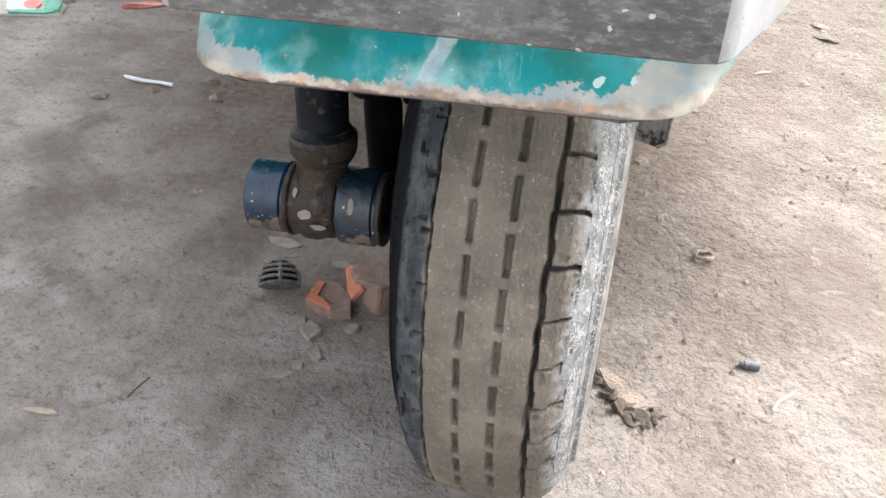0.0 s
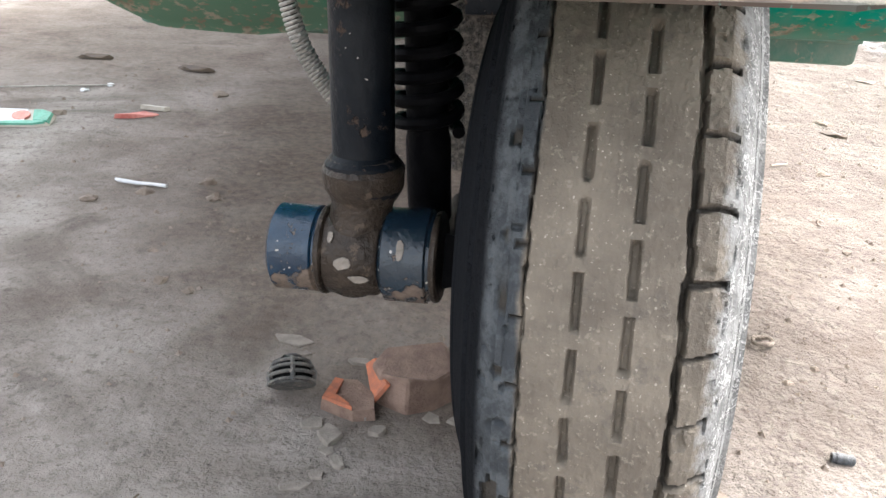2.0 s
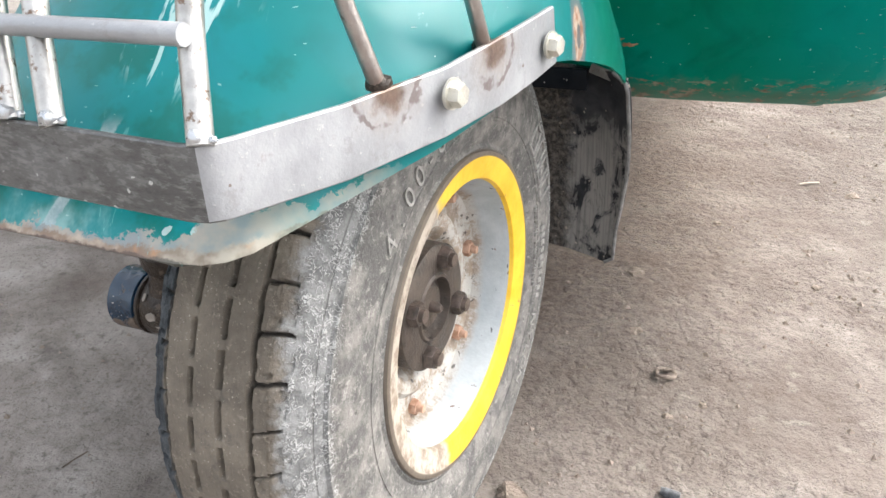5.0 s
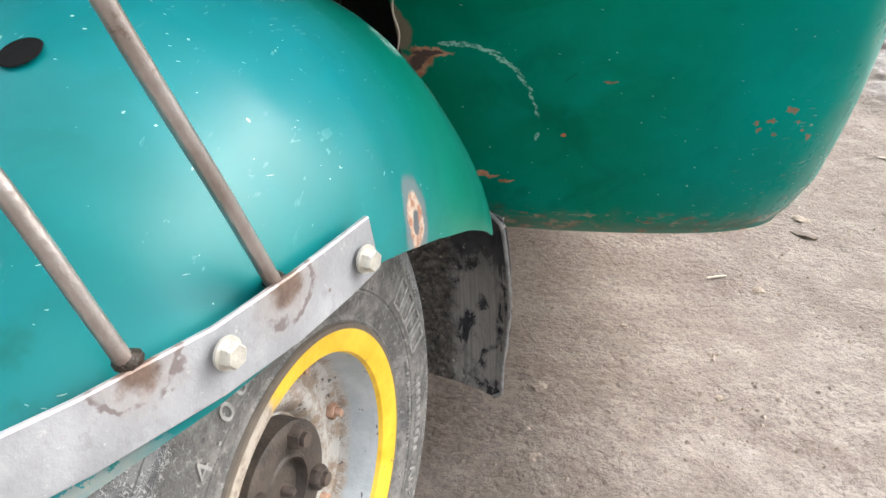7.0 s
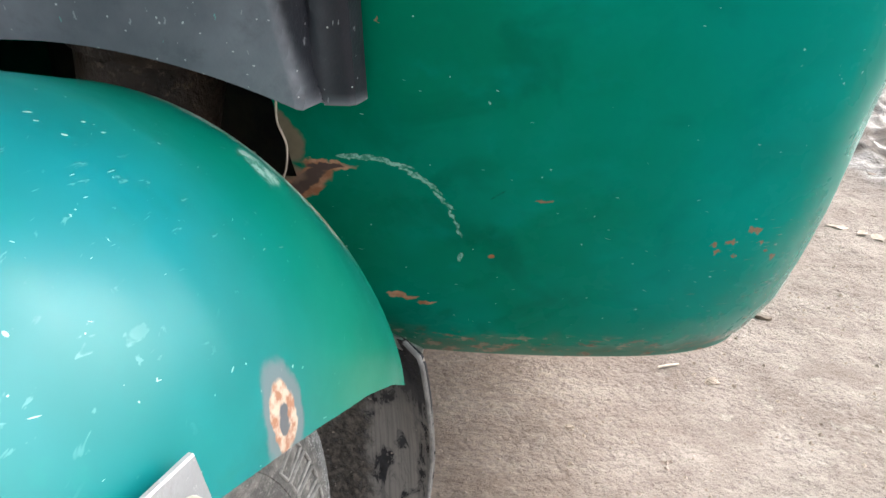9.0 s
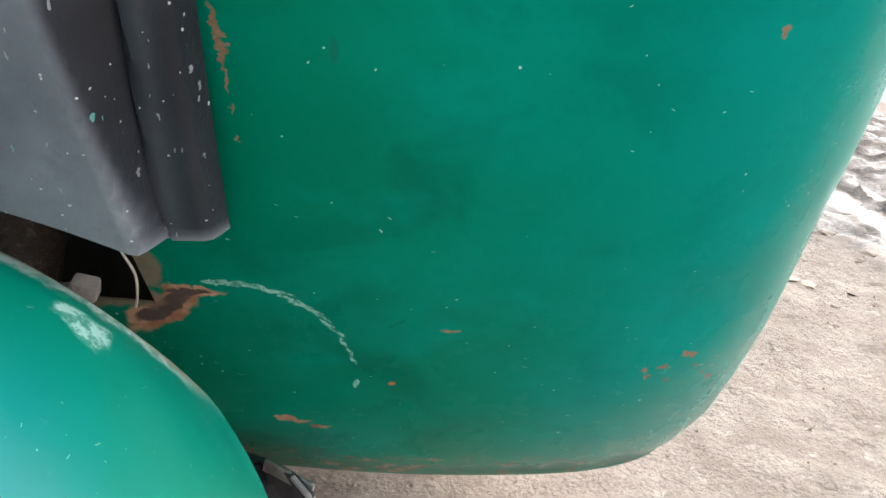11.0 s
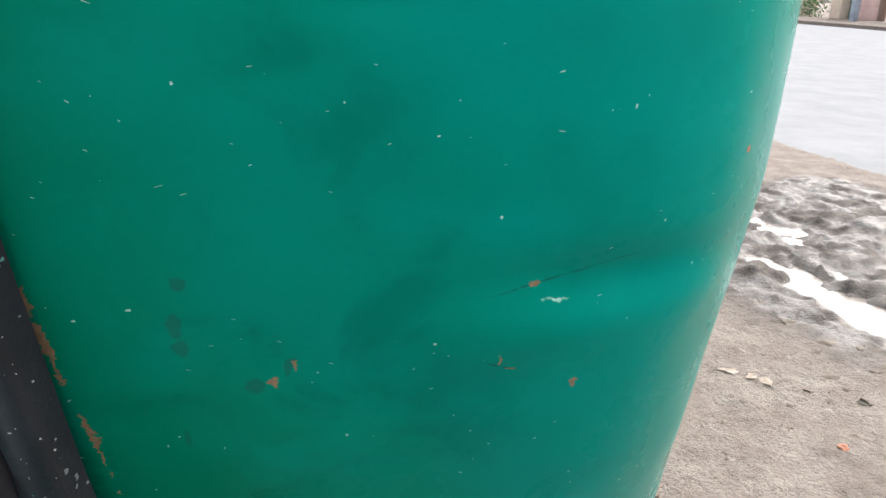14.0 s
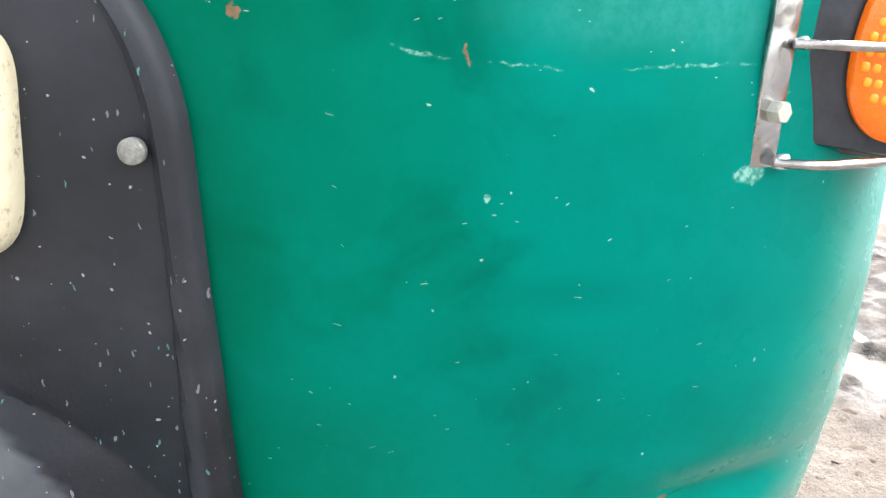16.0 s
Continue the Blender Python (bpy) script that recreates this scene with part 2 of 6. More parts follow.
def green_paint(name, cowl):
    k = Nodes(name)
    cloud = k.noise(7, 3, 0.5)
    fine = k.noise(60, 4)
    if cowl:
        col = k.mix(k.ramp(cloud, 0.3, 0.7), (0.0, 0.145, 0.086), (0.0, 0.177, 0.124))
        col = k.mix(k.ramp(k.noise(15, 4, 0.55, warp=0.6), 0.48, 0.68, 0, 0.65), col, (0.0, 0.094, 0.057))
        col = k.mix(k.ramp(k.noise(11, 4, 0.55, k.scaled((1, 1, 1.6), loc=(3, 1, 2))), 0.52, 0.72, 0, 0.6), col, (0.0, 0.206, 0.163))
        # right side bluer and brighter, left darker: sky reflection and shade put into colour
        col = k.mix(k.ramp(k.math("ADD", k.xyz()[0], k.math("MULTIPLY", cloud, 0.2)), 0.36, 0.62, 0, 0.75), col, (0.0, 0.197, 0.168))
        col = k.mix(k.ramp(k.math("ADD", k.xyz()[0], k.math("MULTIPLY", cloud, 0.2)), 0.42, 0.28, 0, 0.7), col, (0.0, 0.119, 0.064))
    else:
        col = k.mix(k.ramp(cloud, 0.3, 0.7), (0.0, 0.13, 0.128), (0.0, 0.172, 0.192))
        col = k.mix(k.ramp(k.noise(15, 4, 0.6, warp=0.5), 0.5, 0.7, 0, 0.4), col, (0.0, 0.102, 0.083))
    col = k.mix(k.ramp(fine, 0.55, 0.8, 0, 0.2), col, (0.0, 0.19, 0.155))
    # dark rubbed spots and scratches
    w = k.warped(40, 0.012)
    speck_d, speck_c = k.voronoi(95, w), k.voronoi(95, w, out=1)
    rnd = k.xyz(speck_c)
    size = k.math("MULTIPLY", k.math("POWER", rnd[1], 5.0), 0.085 if cowl else 0.07)
    speck = k.math("MULTIPLY", k.math("LESS_THAN", speck_d, size), k.math("GREATER_THAN", rnd[0], 0.55 if cowl else 0.5))
    streak = k.scaled((190, 90, 900), rot=(0, 0.6, 0), co=k.warped(3, 0.25))
    sd, sc = k.voronoi(1.0, streak), k.xyz(k.voronoi(1.0, streak, out=1))
    line = k.math("MULTIPLY", k.math("LESS_THAN", sd, 0.2), k.math("GREATER_THAN", sc[0], 0.99 if cowl else 0.968))
    dd, dc = k.voronoi(260, k.warped(120, 0.006)), k.xyz(k.voronoi(260, k.warped(120, 0.006), out=1))
    dot = k.math("MULTIPLY", k.math("LESS_THAN", dd, k.math("MULTIPLY", dc[1], 0.22)), k.math("GREATER_THAN", dc[0], 0.972 if cowl else 0.93))
    speck = k.math("MAXIMUM", speck, dot)
    marks = k.math("MAXIMUM", speck, line)
    col = k.mix(k.math("MULTIPLY", marks, 0.65), col, (0.44, 0.6, 0.54))
    w2 = k.warped(90, 0.006)
    cd, cc = k.voronoi(30, w2), k.xyz(k.voronoi(30, w2, out=1))
    chip = k.math("MULTIPLY", k.math("LESS_THAN", cd, k.math("MULTIPLY", cc[1], 0.075)), k.math("GREATER_THAN", cc[0], 0.8))
    col = k.mix(chip, col, (0.3, 0.12, 0.06))
    rough = k.ramp(k.noise(18, 4), 0.3, 0.75, 0.22, 0.36) if cowl else k.ramp(k.noise(18, 4), 0.3, 0.75, 0.33, 0.45)
    height = k.noise(9, 2, 0.4)
    if cowl:
        near = k.warped(120, 0.006)
        z = k.xyz()[2]
        col = k.mix(k.math("MULTIPLY", k.ovals(SMUDGES, near), 0.55), col, (0.01, 0.09, 0.07))
        col = k.mix(k.math("MULTIPLY", k.ovals(SCUFFS, k.warped(200, 0.007)), k.ramp(k.noise(300, 4, 0.75), 0.38, 0.6, 0.12, 0.72)), col, (0.3, 0.55, 0.47))
        col = k.mix(k.math("MULTIPLY", k.ovals(FAINT, k.warped(110, 0.006)), k.ramp(k.noise(170, 5, 0.75), 0.42, 0.62, 0.0, 0.5)), col, (0.25, 0.55, 0.47))
        col = k.mix(k.math("MULTIPLY", k.ovals(LINES, k.warped(60, 0.003)), k.ramp(k.noise(140, 4, 0.7), 0.4, 0.6, 0.1, 0.65)), col, (0.01, 0.05, 0.035))
        col = k.mix(k.math("MULTIPLY", k.ovals(RUST_SPOTS, k.warped(230, 0.011)), 0.92), col, k.mix(k.noise(300, 4), (0.1, 0.05, 0.03), (0.3, 0.19, 0.12)))
        # rubbed pale below the lamp's strap
        d = k.node("VectorMath", props=(("operation", "SUBTRACT"),), i0=k.warped(25, 0.02), i1=(0.395, 0, 0.921))
        d = k.node("VectorMath", props=(("operation", "MULTIPLY"),), i0=d, i1=(1 / 0.075, 0, 1 / 0.026))
        rubbed = k.ramp(k.node("VectorMath", out=1, props=(("operation", "LENGTH"),), i0=d), 1.15, 0.25)
        col = k.mix(k.math("MULTIPLY", rubbed, k.ramp(k.noise(120, 6, 0.75), 0.25, 0.75, 0.15, 0.45)), col, (0.06, 0.36, 0.31))
        torn = k.ovals(TORN, k.warped(60, 0.02))
        col = k.mix(torn, col, k.mix(k.ramp(k.noise(60, 5), 0.4, 0.6), (0.22, 0.11, 0.06), (0.36, 0.22, 0.14)))
        col = k.mix(k.ovals(BARE, k.warped(60, 0.012)), col, (0.07, 0.052, 0.045))
        col = k.mix(k.math("MULTIPLY", k.ovals(GRIMY, k.warped(30, 0.03)), 0.8), col, k.mix(k.noise(50, 5), (0.09, 0.06, 0.045), (0.24, 0.17, 0.12)))
        # chips and long scrapes round the lower corner
        x = k.xyz()[0]
        near_low = k.math("MULTIPLY", k.ramp(k.math("ADD", x, k.math("MULTIPLY", z, -0.5)), 0.24, 0.32), k.ramp(z, 0.47, 0.38))
        scrape = k.noise(1.0, 4, 0.65, k.scaled((70, 70, 420), rot=(0, -0.5, 0)))
        col = k.mix(k.math("MULTIPLY", k.ramp(scrape, 0.65, 0.69), near_low), col, k.mix(k.ramp(k.noise(60, 3), 0.45, 0.55), (0.42, 0.46, 0.4), (0.3, 0.17, 0.1)))
        edge_chip = k.math("MULTIPLY", k.ramp(k.noise(1.0, 5, 0.7, k.scaled((60, 60, 160))), 0.53, 0.6), k.ramp(z, 0.312, 0.296))
        col = k.mix(k.math("MULTIPLY", edge_chip, 0.85), col, k.mix(k.ramp(k.noise(80, 3), 0.4, 0.6), (0.3, 0.24, 0.18), (0.16, 0.09, 0.06)))
        # road dirt along the bottom edge
        dirt = k.ramp(k.math("ADD", z, k.math("MULTIPLY", k.noise(35, 5), 0.05)), 0.335, 0.305)
        col = k.mix(k.math("MULTIPLY", dirt, 0.55), col, (0.13, 0.11, 0.08))
        rough = k.math("MAXIMUM", rough, k.math("MULTIPLY", dirt, 0.8))
    else:
        # worn to primer and earth along the front lip, given in the mudguard's own frame
        x, y, z = k.xyz()
        n, jag = k.noise(30, 3, 0.5, k.scaled((1, 1, 0.5))), k.noise(75, 7, 0.78)
        wob = k.math("ADD", k.math("MULTIPLY", k.math("SUBTRACT", n, 0.5), -0.034), k.math("MULTIPLY", k.math("SUBTRACT", jag, 0.5), -0.026))
        corner = k.math("ADD", k.ramp(x, 0.03, 0.08, 0, -0.011), k.ramp(x, -0.08, -0.11, 0, -0.007))
        lip = k.math("ADD", z, k.math("ADD", wob, corner))
        front = k.ramp(y, -0.15, -0.2)
        worn = k.math("MULTIPLY", k.ramp(lip, 0.1757, 0.175), front)
        veil = k.math("MULTIPLY", k.ramp(k.noise(26, 5, 0.6, k.scaled((1, 1, 0.45))), 0.5, 0.64), k.math("MULTIPLY", k.ramp(lip, 0.2, 0.176), k.math("MULTIPLY", front, 0.55)))
        col = k.mix(k.math("MULTIPLY", front, k.ramp(k.noise(34, 4), 0.45, 0.6, 0, 0.75)), col, (0.0, 0.095, 0.075))
        col = k.mix(k.math("MULTIPLY", front, k.ramp(k.noise(20, 3, 0.5, k.scaled((1, 1, 1), loc=(2, 0, 5))), 0.5, 0.62, 0, 0.8)), col, (0.0, 0.155, 0.175))
        col = k.mix(veil, col, (0.26, 0.42, 0.42))
        line_at = k.math("SUBTRACT", x, k.math("ADD", k.math("MULTIPLY", k.math("SUBTRACT", z, 0.185), 0.45), k.math("MULTIPLY", jag, 0.008)))
        stripe = k.math("MULTIPLY", k.ramp(z, 0.215, 0.205), k.math("MULTIPLY", k.ramp(k.math("ABSOLUTE", k.math("ADD", line_at, 0.0165)), 0.0042, 0.0028), front))
        col = k.mix(k.math("MULTIPLY", stripe, 0.9), col, k.mix(k.ramp(jag, 0.35, 0.65), (0.17, 0.25, 0.27), (0.34, 0.4, 0.41)))
        d, c = k.voronoi(70, k.warped(90, 0.01)), k.xyz(k.voronoi(70, k.warped(90, 0.01), out=1))
        flake = k.math("MULTIPLY", k.math("LESS_THAN", d, k.math("MULTIPLY", c[1], 0.35)), k.math("MULTIPLY", k.math("GREATER_THAN", c[0], 0.86), k.math("MULTIPLY", front, k.ramp(z, 0.23, 0.2))))
        col = k.mix(k.math("MULTIPLY", flake, 0.7), col, (0.42, 0.5, 0.5))
        col = k.mix(worn, col, k.mix(k.ramp(k.noise(45, 4), 0.4, 0.6), (0.185, 0.215, 0.225), (0.28, 0.258, 0.228)))
        edge = k.math("MULTIPLY", k.ramp(k.math("ADD", z, k.math("ADD", k.math("MULTIPLY", jag, -0.012), k.math("MULTIPLY", corner, 0.3))), 0.1695, 0.1675), front)
        tan = k.mix(k.ramp(k.noise(55, 4), 0.4, 0.62), (0.18, 0.13, 0.1), (0.34, 0.295, 0.245))
        tan = k.mix(k.ramp(k.noise(40, 3), 0.55, 0.66, 0, 0.85), tan, (0.38, 0.19, 0.09))
        col = k.mix(edge, col, tan)
        low = k.math("MULTIPLY", k.ramp(k.math("ADD", z, k.math("MULTIPLY", jag, -0.006)), 0.17, 0.169), front)
        col = k.mix(low, col, (0.09, 0.07, 0.06))
        col = k.mix(k.ramp(y, 0.0, 0.11, 0, 0.85), col, (0.0, 0.165, 0.1))
        # scuffed along the cut rear edge
        s4 = k.math("POWER", k.math("MULTIPLY", k.math("ABSOLUTE", k.math("SUBTRACT", x, -0.0145)), 1 / 0.12), 3.6)
        gap = k.math("SUBTRACT", k.math("SUBTRACT", 0.168, k.math("MULTIPLY", k.math("SUBTRACT", 1.0, s4, clamp=True), 0.048)), y)
        rear = k.math("ADD", gap, k.math("MULTIPLY", k.math("SUBTRACT", k.noise(45, 5, 0.7), 0.5), -0.04))
        rear = k.math("MULTIPLY", k.ramp(rear, 0.014, 0.006), k.math("MULTIPLY", k.ramp(x, 0.0, 0.03), k.ramp(z, 0.21, 0.25)))
        col = k.mix(k.math("MULTIPLY", rear, k.ramp(k.noise(150, 4), 0.35, 0.6, 0.2, 0.9)), col, (0.36, 0.46, 0.42))
        col = k.mix(k.math("MULTIPLY", k.ramp(gap, 0.004, 0.001), k.ramp(z, 0.2, 0.24)), col, k.mix(jag, (0.12, 0.1, 0.07), (0.3, 0.27, 0.2)))
        # paint rubbed off in a patch by the rear edge
        d = k.node("VectorMath", props=(("operation", "SUBTRACT"),), i0=k.warped(60, 0.02), i1=(0.0835, 0.111, 0.278))
        d = k.node("VectorRotate", props=(("rotation_type", "Y_AXIS"),), Vector=d, Angle=radians(-50))
        d = k.node("VectorMath", props=(("operation", "MULTIPLY"),), i0=d, i1=(1 / 0.013, 1 / 0.01, 1 / 0.013))
        patch = k.ramp(k.node("VectorMath", out=1, props=(("operation", "LENGTH"),), i0=d), 1.1, 0.7)
        col = k.mix(k.math("MULTIPLY", patch, k.ramp(k.noise(190, 5, 0.75), 0.42, 0.56, 0.15, 0.9)), col, (0.3, 0.5, 0.44))
        # drips scratched down the front of the crown
        d = k.node("VectorMath", props=(("operation", "SUBTRACT"),), i0=k.co, i1=(0.02, -0.185, 0.24))
        r = k.node("VectorMath", out=1, props=(("operation", "LENGTH"),), i0=d)
        drip = k.ramp(k.noise(1.0, 3, 0.55, k.scaled((170, 35, 35), rot=(0, 0.3, 0)), warp=0.4), 0.55, 0.6)
        col = k.mix(k.math("MULTIPLY", drip, k.ramp(r, 0.036, 0.018, 0, 0.75)), col, (0.4, 0.56, 0.55))
        # pale rubbed scratches on the crown
        st = k.noise(1.0, 3, 0.6, k.scaled((260, 70, 100), rot=(0, 0.3, 0.5)), warp=0.6)
        col = k.mix(k.math("MULTIPLY", k.ramp(st, 0.64, 0.7), k.ramp(k.noise(9, 3), 0.5, 0.62, 0, 0.4)), col, (0.16, 0.4, 0.38))
        # paler green in random patches, and the old weld hole near the edge
        paler = k.ramp(k.noise(6, 3), 0.5, 0.72, 0, 0.3)
        col = k.mix(paler, col, (0.02, 0.25, 0.235))
        d = k.node("VectorMath", props=(("operation", "SUBTRACT"),), i0=k.warped(80, 0.01), i1=(0.1427, 0.021, 0.199))
        d = k.node("VectorMath", props=(("operation", "MULTIPLY"),), i0=d, i1=(0, 1 / 0.0165, 1 / 0.026))
        r = k.node("VectorMath", out=1, props=(("operation", "LENGTH"),), i0=d)
        right = k.math("GREATER_THAN", x, 0.1)
        col = k.mix(k.math("MULTIPLY", k.math("MULTIPLY", k.ramp(r, 1.1, 0.85), 0.9), right), col, (0.11, 0.14, 0.15))
        col = k.mix(k.math("MULTIPLY", k.ramp(r, 0.68, 0.58), right), col, k.mix(k.ramp(k.noise(140), 0.4, 0.6), (0.42, 0.34, 0.27), (0.26, 0.12, 0.07)))
        col = k.mix(k.math("MULTIPLY", k.ramp(r, 0.3, 0.22), right), col, (0.08, 0.09, 0.1))
        rough = k.math("MAXIMUM", rough, k.math("MULTIPLY", worn, 0.75))
    return k.finish(col, rough, 0.0, ((height, 0.006 if cowl else 0.003), (marks, -0.0003)), k.ramp(k.node("LayerWeight", out=1, Blend=0.5), 0.5, 0.93, 0.02, 0.58) if cowl else 0.32)


def black_plastic(name, dark, light, gloss, worn=False):
    k = Nodes(name)
    w = k.warped(60, 0.008)
    d, c = k.voronoi(150, w), k.xyz(k.voronoi(150, w, out=1))
    fd, fc = k.voronoi(420, k.warped(150, 0.004)), k.xyz(k.voronoi(420, k.warped(150, 0.004), out=1))
    dust_groove_tone = k.math("MULTIPLY", k.math("LESS_THAN", fd, k.math("MULTIPLY", fc[1], 0.3)), k.math("GREATER_THAN", fc[0], 0.93))
    speck = k.math("MULTIPLY", k.math("LESS_THAN", d, k.math("MULTIPLY", k.math("POWER", c[1], 5.0), 0.14)), k.math("GREATER_THAN", c[0], 0.78))
    st = k.scaled((620, 150, 150), co=k.warped(140, 0.005))
    d2, c2 = k.voronoi(1.0, st), k.xyz(k.voronoi(1.0, st, out=1))
    drip = k.math("MULTIPLY", k.math("LESS_THAN", d2, k.math("MULTIPLY", c2[1], 0.3)), k.math("GREATER_THAN", c2[0], 0.88))
    col = k.mix(k.ramp(k.noise(9, 5), 0.35, 0.7), dark, light)
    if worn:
        # carries real wear and also the darker tone of the shaded flank
        wear_tone = k.node("Attribute", out=2, props=(("attribute_name", "wear_tone"),))
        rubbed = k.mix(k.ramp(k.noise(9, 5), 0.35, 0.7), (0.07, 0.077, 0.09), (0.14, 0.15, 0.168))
        wear_tone = k.math("MULTIPLY", wear_tone, k.ramp(k.noise(60, 5, 0.7), 0.2, 0.5, 0.7, 1.0))
        col = k.mix(wear_tone, col, rubbed)
        gloss = k.ramp(wear_tone, 0.0, 1.0, gloss, 0.35)
    col = k.mix(k.math("MULTIPLY", k.math("MAXIMUM", speck, dust_groove_tone), 0.8), col, (0.42, 0.44, 0.43))
    col = k.mix(k.math("MULTIPLY", drip, 0.7), col, k.mix(k.math("GREATER_THAN", c2[2], 0.72), (0.24, 0.26, 0.27), (0.1, 0.3, 0.27)))
    return k.finish(col, k.ramp(k.noise(25), 0.3, 0.7, 0.34, 0.55), 0.0, ((k.noise(500, 2), 0.0002), (speck, 0.0004)), gloss)


def steel(name, dark=0.0, mottled=True):
    k = Nodes(name)
    n1, n2 = k.noise(30, 5), k.noise(220, 4, 0.7)
    col = k.mix(k.ramp(n1, 0.35, 0.7), (0.27, 0.278, 0.29), (0.37, 0.38, 0.392))
    if mottled:
        col = k.mix(k.ramp(n2, 0.62, 0.72, 0, 0.7), col, (0.5, 0.5, 0.495))
        col = k.mix(k.ramp(k.noise(70, 5, 0.7), 0.56, 0.66, 0, 0.35), col, (0.21, 0.205, 0.2))
        col = k.mix(k.ramp(k.noise(30, 5, 0.7), 0.64, 0.72, 0, 0.5), col, (0.22, 0.17, 0.14))
    if name == "bare_steel":
        near = k.warped(120, 0.012)
        for bx, by in ((0.1035, -0.176), (0.123, -0.108)):
            d = k.node("VectorMath", props=(("operation", "SUBTRACT"),), i0=near, i1=(bx, by, 0.2215))
            r = k.node("VectorMath", out=1, props=(("operation", "LENGTH"),), i0=d)
            halo = k.math("MULTIPLY", k.ramp(r, 0.027, 0.008), k.ramp(k.noise(110, 6, 0.75), 0.3, 0.7, 0.1, 0.75))
            col = k.mix(halo, col, k.mix(k.noise(140, 4), (0.22, 0.18, 0.155), (0.4, 0.36, 0.33)))
            ring = k.math("MULTIPLY", k.ramp(k.math("ABSOLUTE", k.math("SUBTRACT", r, 0.0165)), 0.0022, 0.0008), k.ramp(k.noise(60, 3), 0.45, 0.55))
            col = k.mix(k.math("MULTIPLY", ring, 0.7), col, (0.11, 0.075, 0.07))
            col = k.mix(k.math("MULTIPLY", k.ramp(r, 0.0125, 0.006), 0.95), col, k.mix(k.noise(180, 4), (0.05, 0.036, 0.03), (0.2, 0.13, 0.095)))
        pd, pc = k.voronoi(150, k.warped(150, 0.004)), k.xyz(k.voronoi(150, k.warped(150, 0.004), out=1))
        pit = k.math("MULTIPLY", k.math("LESS_THAN", pd, k.math("MULTIPLY", pc[1], 0.22)), k.math("GREATER_THAN", pc[0], 0.9))
        col = k.mix(k.math("MULTIPLY", pit, 0.8), col, (0.14, 0.1, 0.08))
    if dark:
        col = k.mix(dark, col, (0.05, 0.05, 0.05))
    return k.finish(col, k.ramp(n1, 0.3, 0.7, 0.4, 0.55), 0.35, ((n2, 0.0004),))


def mottled_steel():
    # the rail's steel again, with its front shade put into the colour
    k = Nodes("scuffed_shaded_steel")
    n1, n2, n3 = k.noise(1.0, 6, 0.75, k.scaled((150, 150, 330))), k.noise(22, 5), k.noise(1.0, 5, 0.6, k.scaled((70, 70, 260)))
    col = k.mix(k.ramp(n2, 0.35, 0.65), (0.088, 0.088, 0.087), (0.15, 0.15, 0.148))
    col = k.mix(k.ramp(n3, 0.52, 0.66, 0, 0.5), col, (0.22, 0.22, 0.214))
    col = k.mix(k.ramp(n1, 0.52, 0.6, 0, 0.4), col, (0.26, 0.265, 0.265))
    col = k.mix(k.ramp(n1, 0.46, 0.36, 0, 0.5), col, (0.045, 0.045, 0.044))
    d, c = k.voronoi(260, k.warped(150, 0.004)), k.xyz(k.voronoi(260, k.warped(150, 0.004), out=1))
    speck = k.math("MULTIPLY", k.math("LESS_THAN", d, k.math("MULTIPLY", c[1], 0.28)), k.math("GREATER_THAN", c[0], 0.86))
    col = k.mix(speck, col, (0.46, 0.47, 0.46))
    return k.finish(col, k.ramp(n2, 0.3, 0.7, 0.4, 0.6), 0.45, ((n1, 0.0004), (speck, 0.0003)))


def scorched_rod():
    k = Nodes("scorched_steel_rod")
    n = k.noise(25, 5)
    col = k.mix(k.ramp(n, 0.35, 0.65), (0.46, 0.43, 0.41), (0.3, 0.265, 0.24))
    col = k.mix(k.ramp(k.noise(110, 5, 0.7), 0.58, 0.72, 0, 0.8), col, (0.17, 0.11, 0.08))
    # scorched towards the welded feet
    burnt = k.ramp(k.math("ADD", k.xyz()[2], k.math("MULTIPLY", k.noise(80, 4), -0.018)), 0.232, 0.214)
    col = k.mix(k.math("MULTIPLY", burnt, 0.9), col, k.mix(k.noise(160, 4), (0.06, 0.042, 0.034), (0.19, 0.13, 0.1)))
    return k.finish(col, k.ramp(n, 0.3, 0.7, 0.3, 0.42), k.ramp(burnt, 0.0, 1.0, 0.85, 0.3), ((k.noise(300), 0.0004), (k.noise(90, 4), 0.0005)))


def plain(name, a, b, scale=40, rough=0.6, metal=0.0, bump=0.0005, c=None, spec=0.5):
    k = Nodes(name)
    n = k.noise(scale, 5, 0.65)
    col = k.mix(k.ramp(n, 0.32, 0.68), a, b)
    if c:
        col = k.mix(k.ramp(k.noise(scale * 2.7, 5, 0.7), 0.56, 0.64), col, c)
    return k.finish(col, k.ramp(n, 0.3, 0.7, max(rough - 0.1, 0.05), min(rough + 0.1, 1)), metal, ((k.noise(scale * 6, 3), bump),), spec)


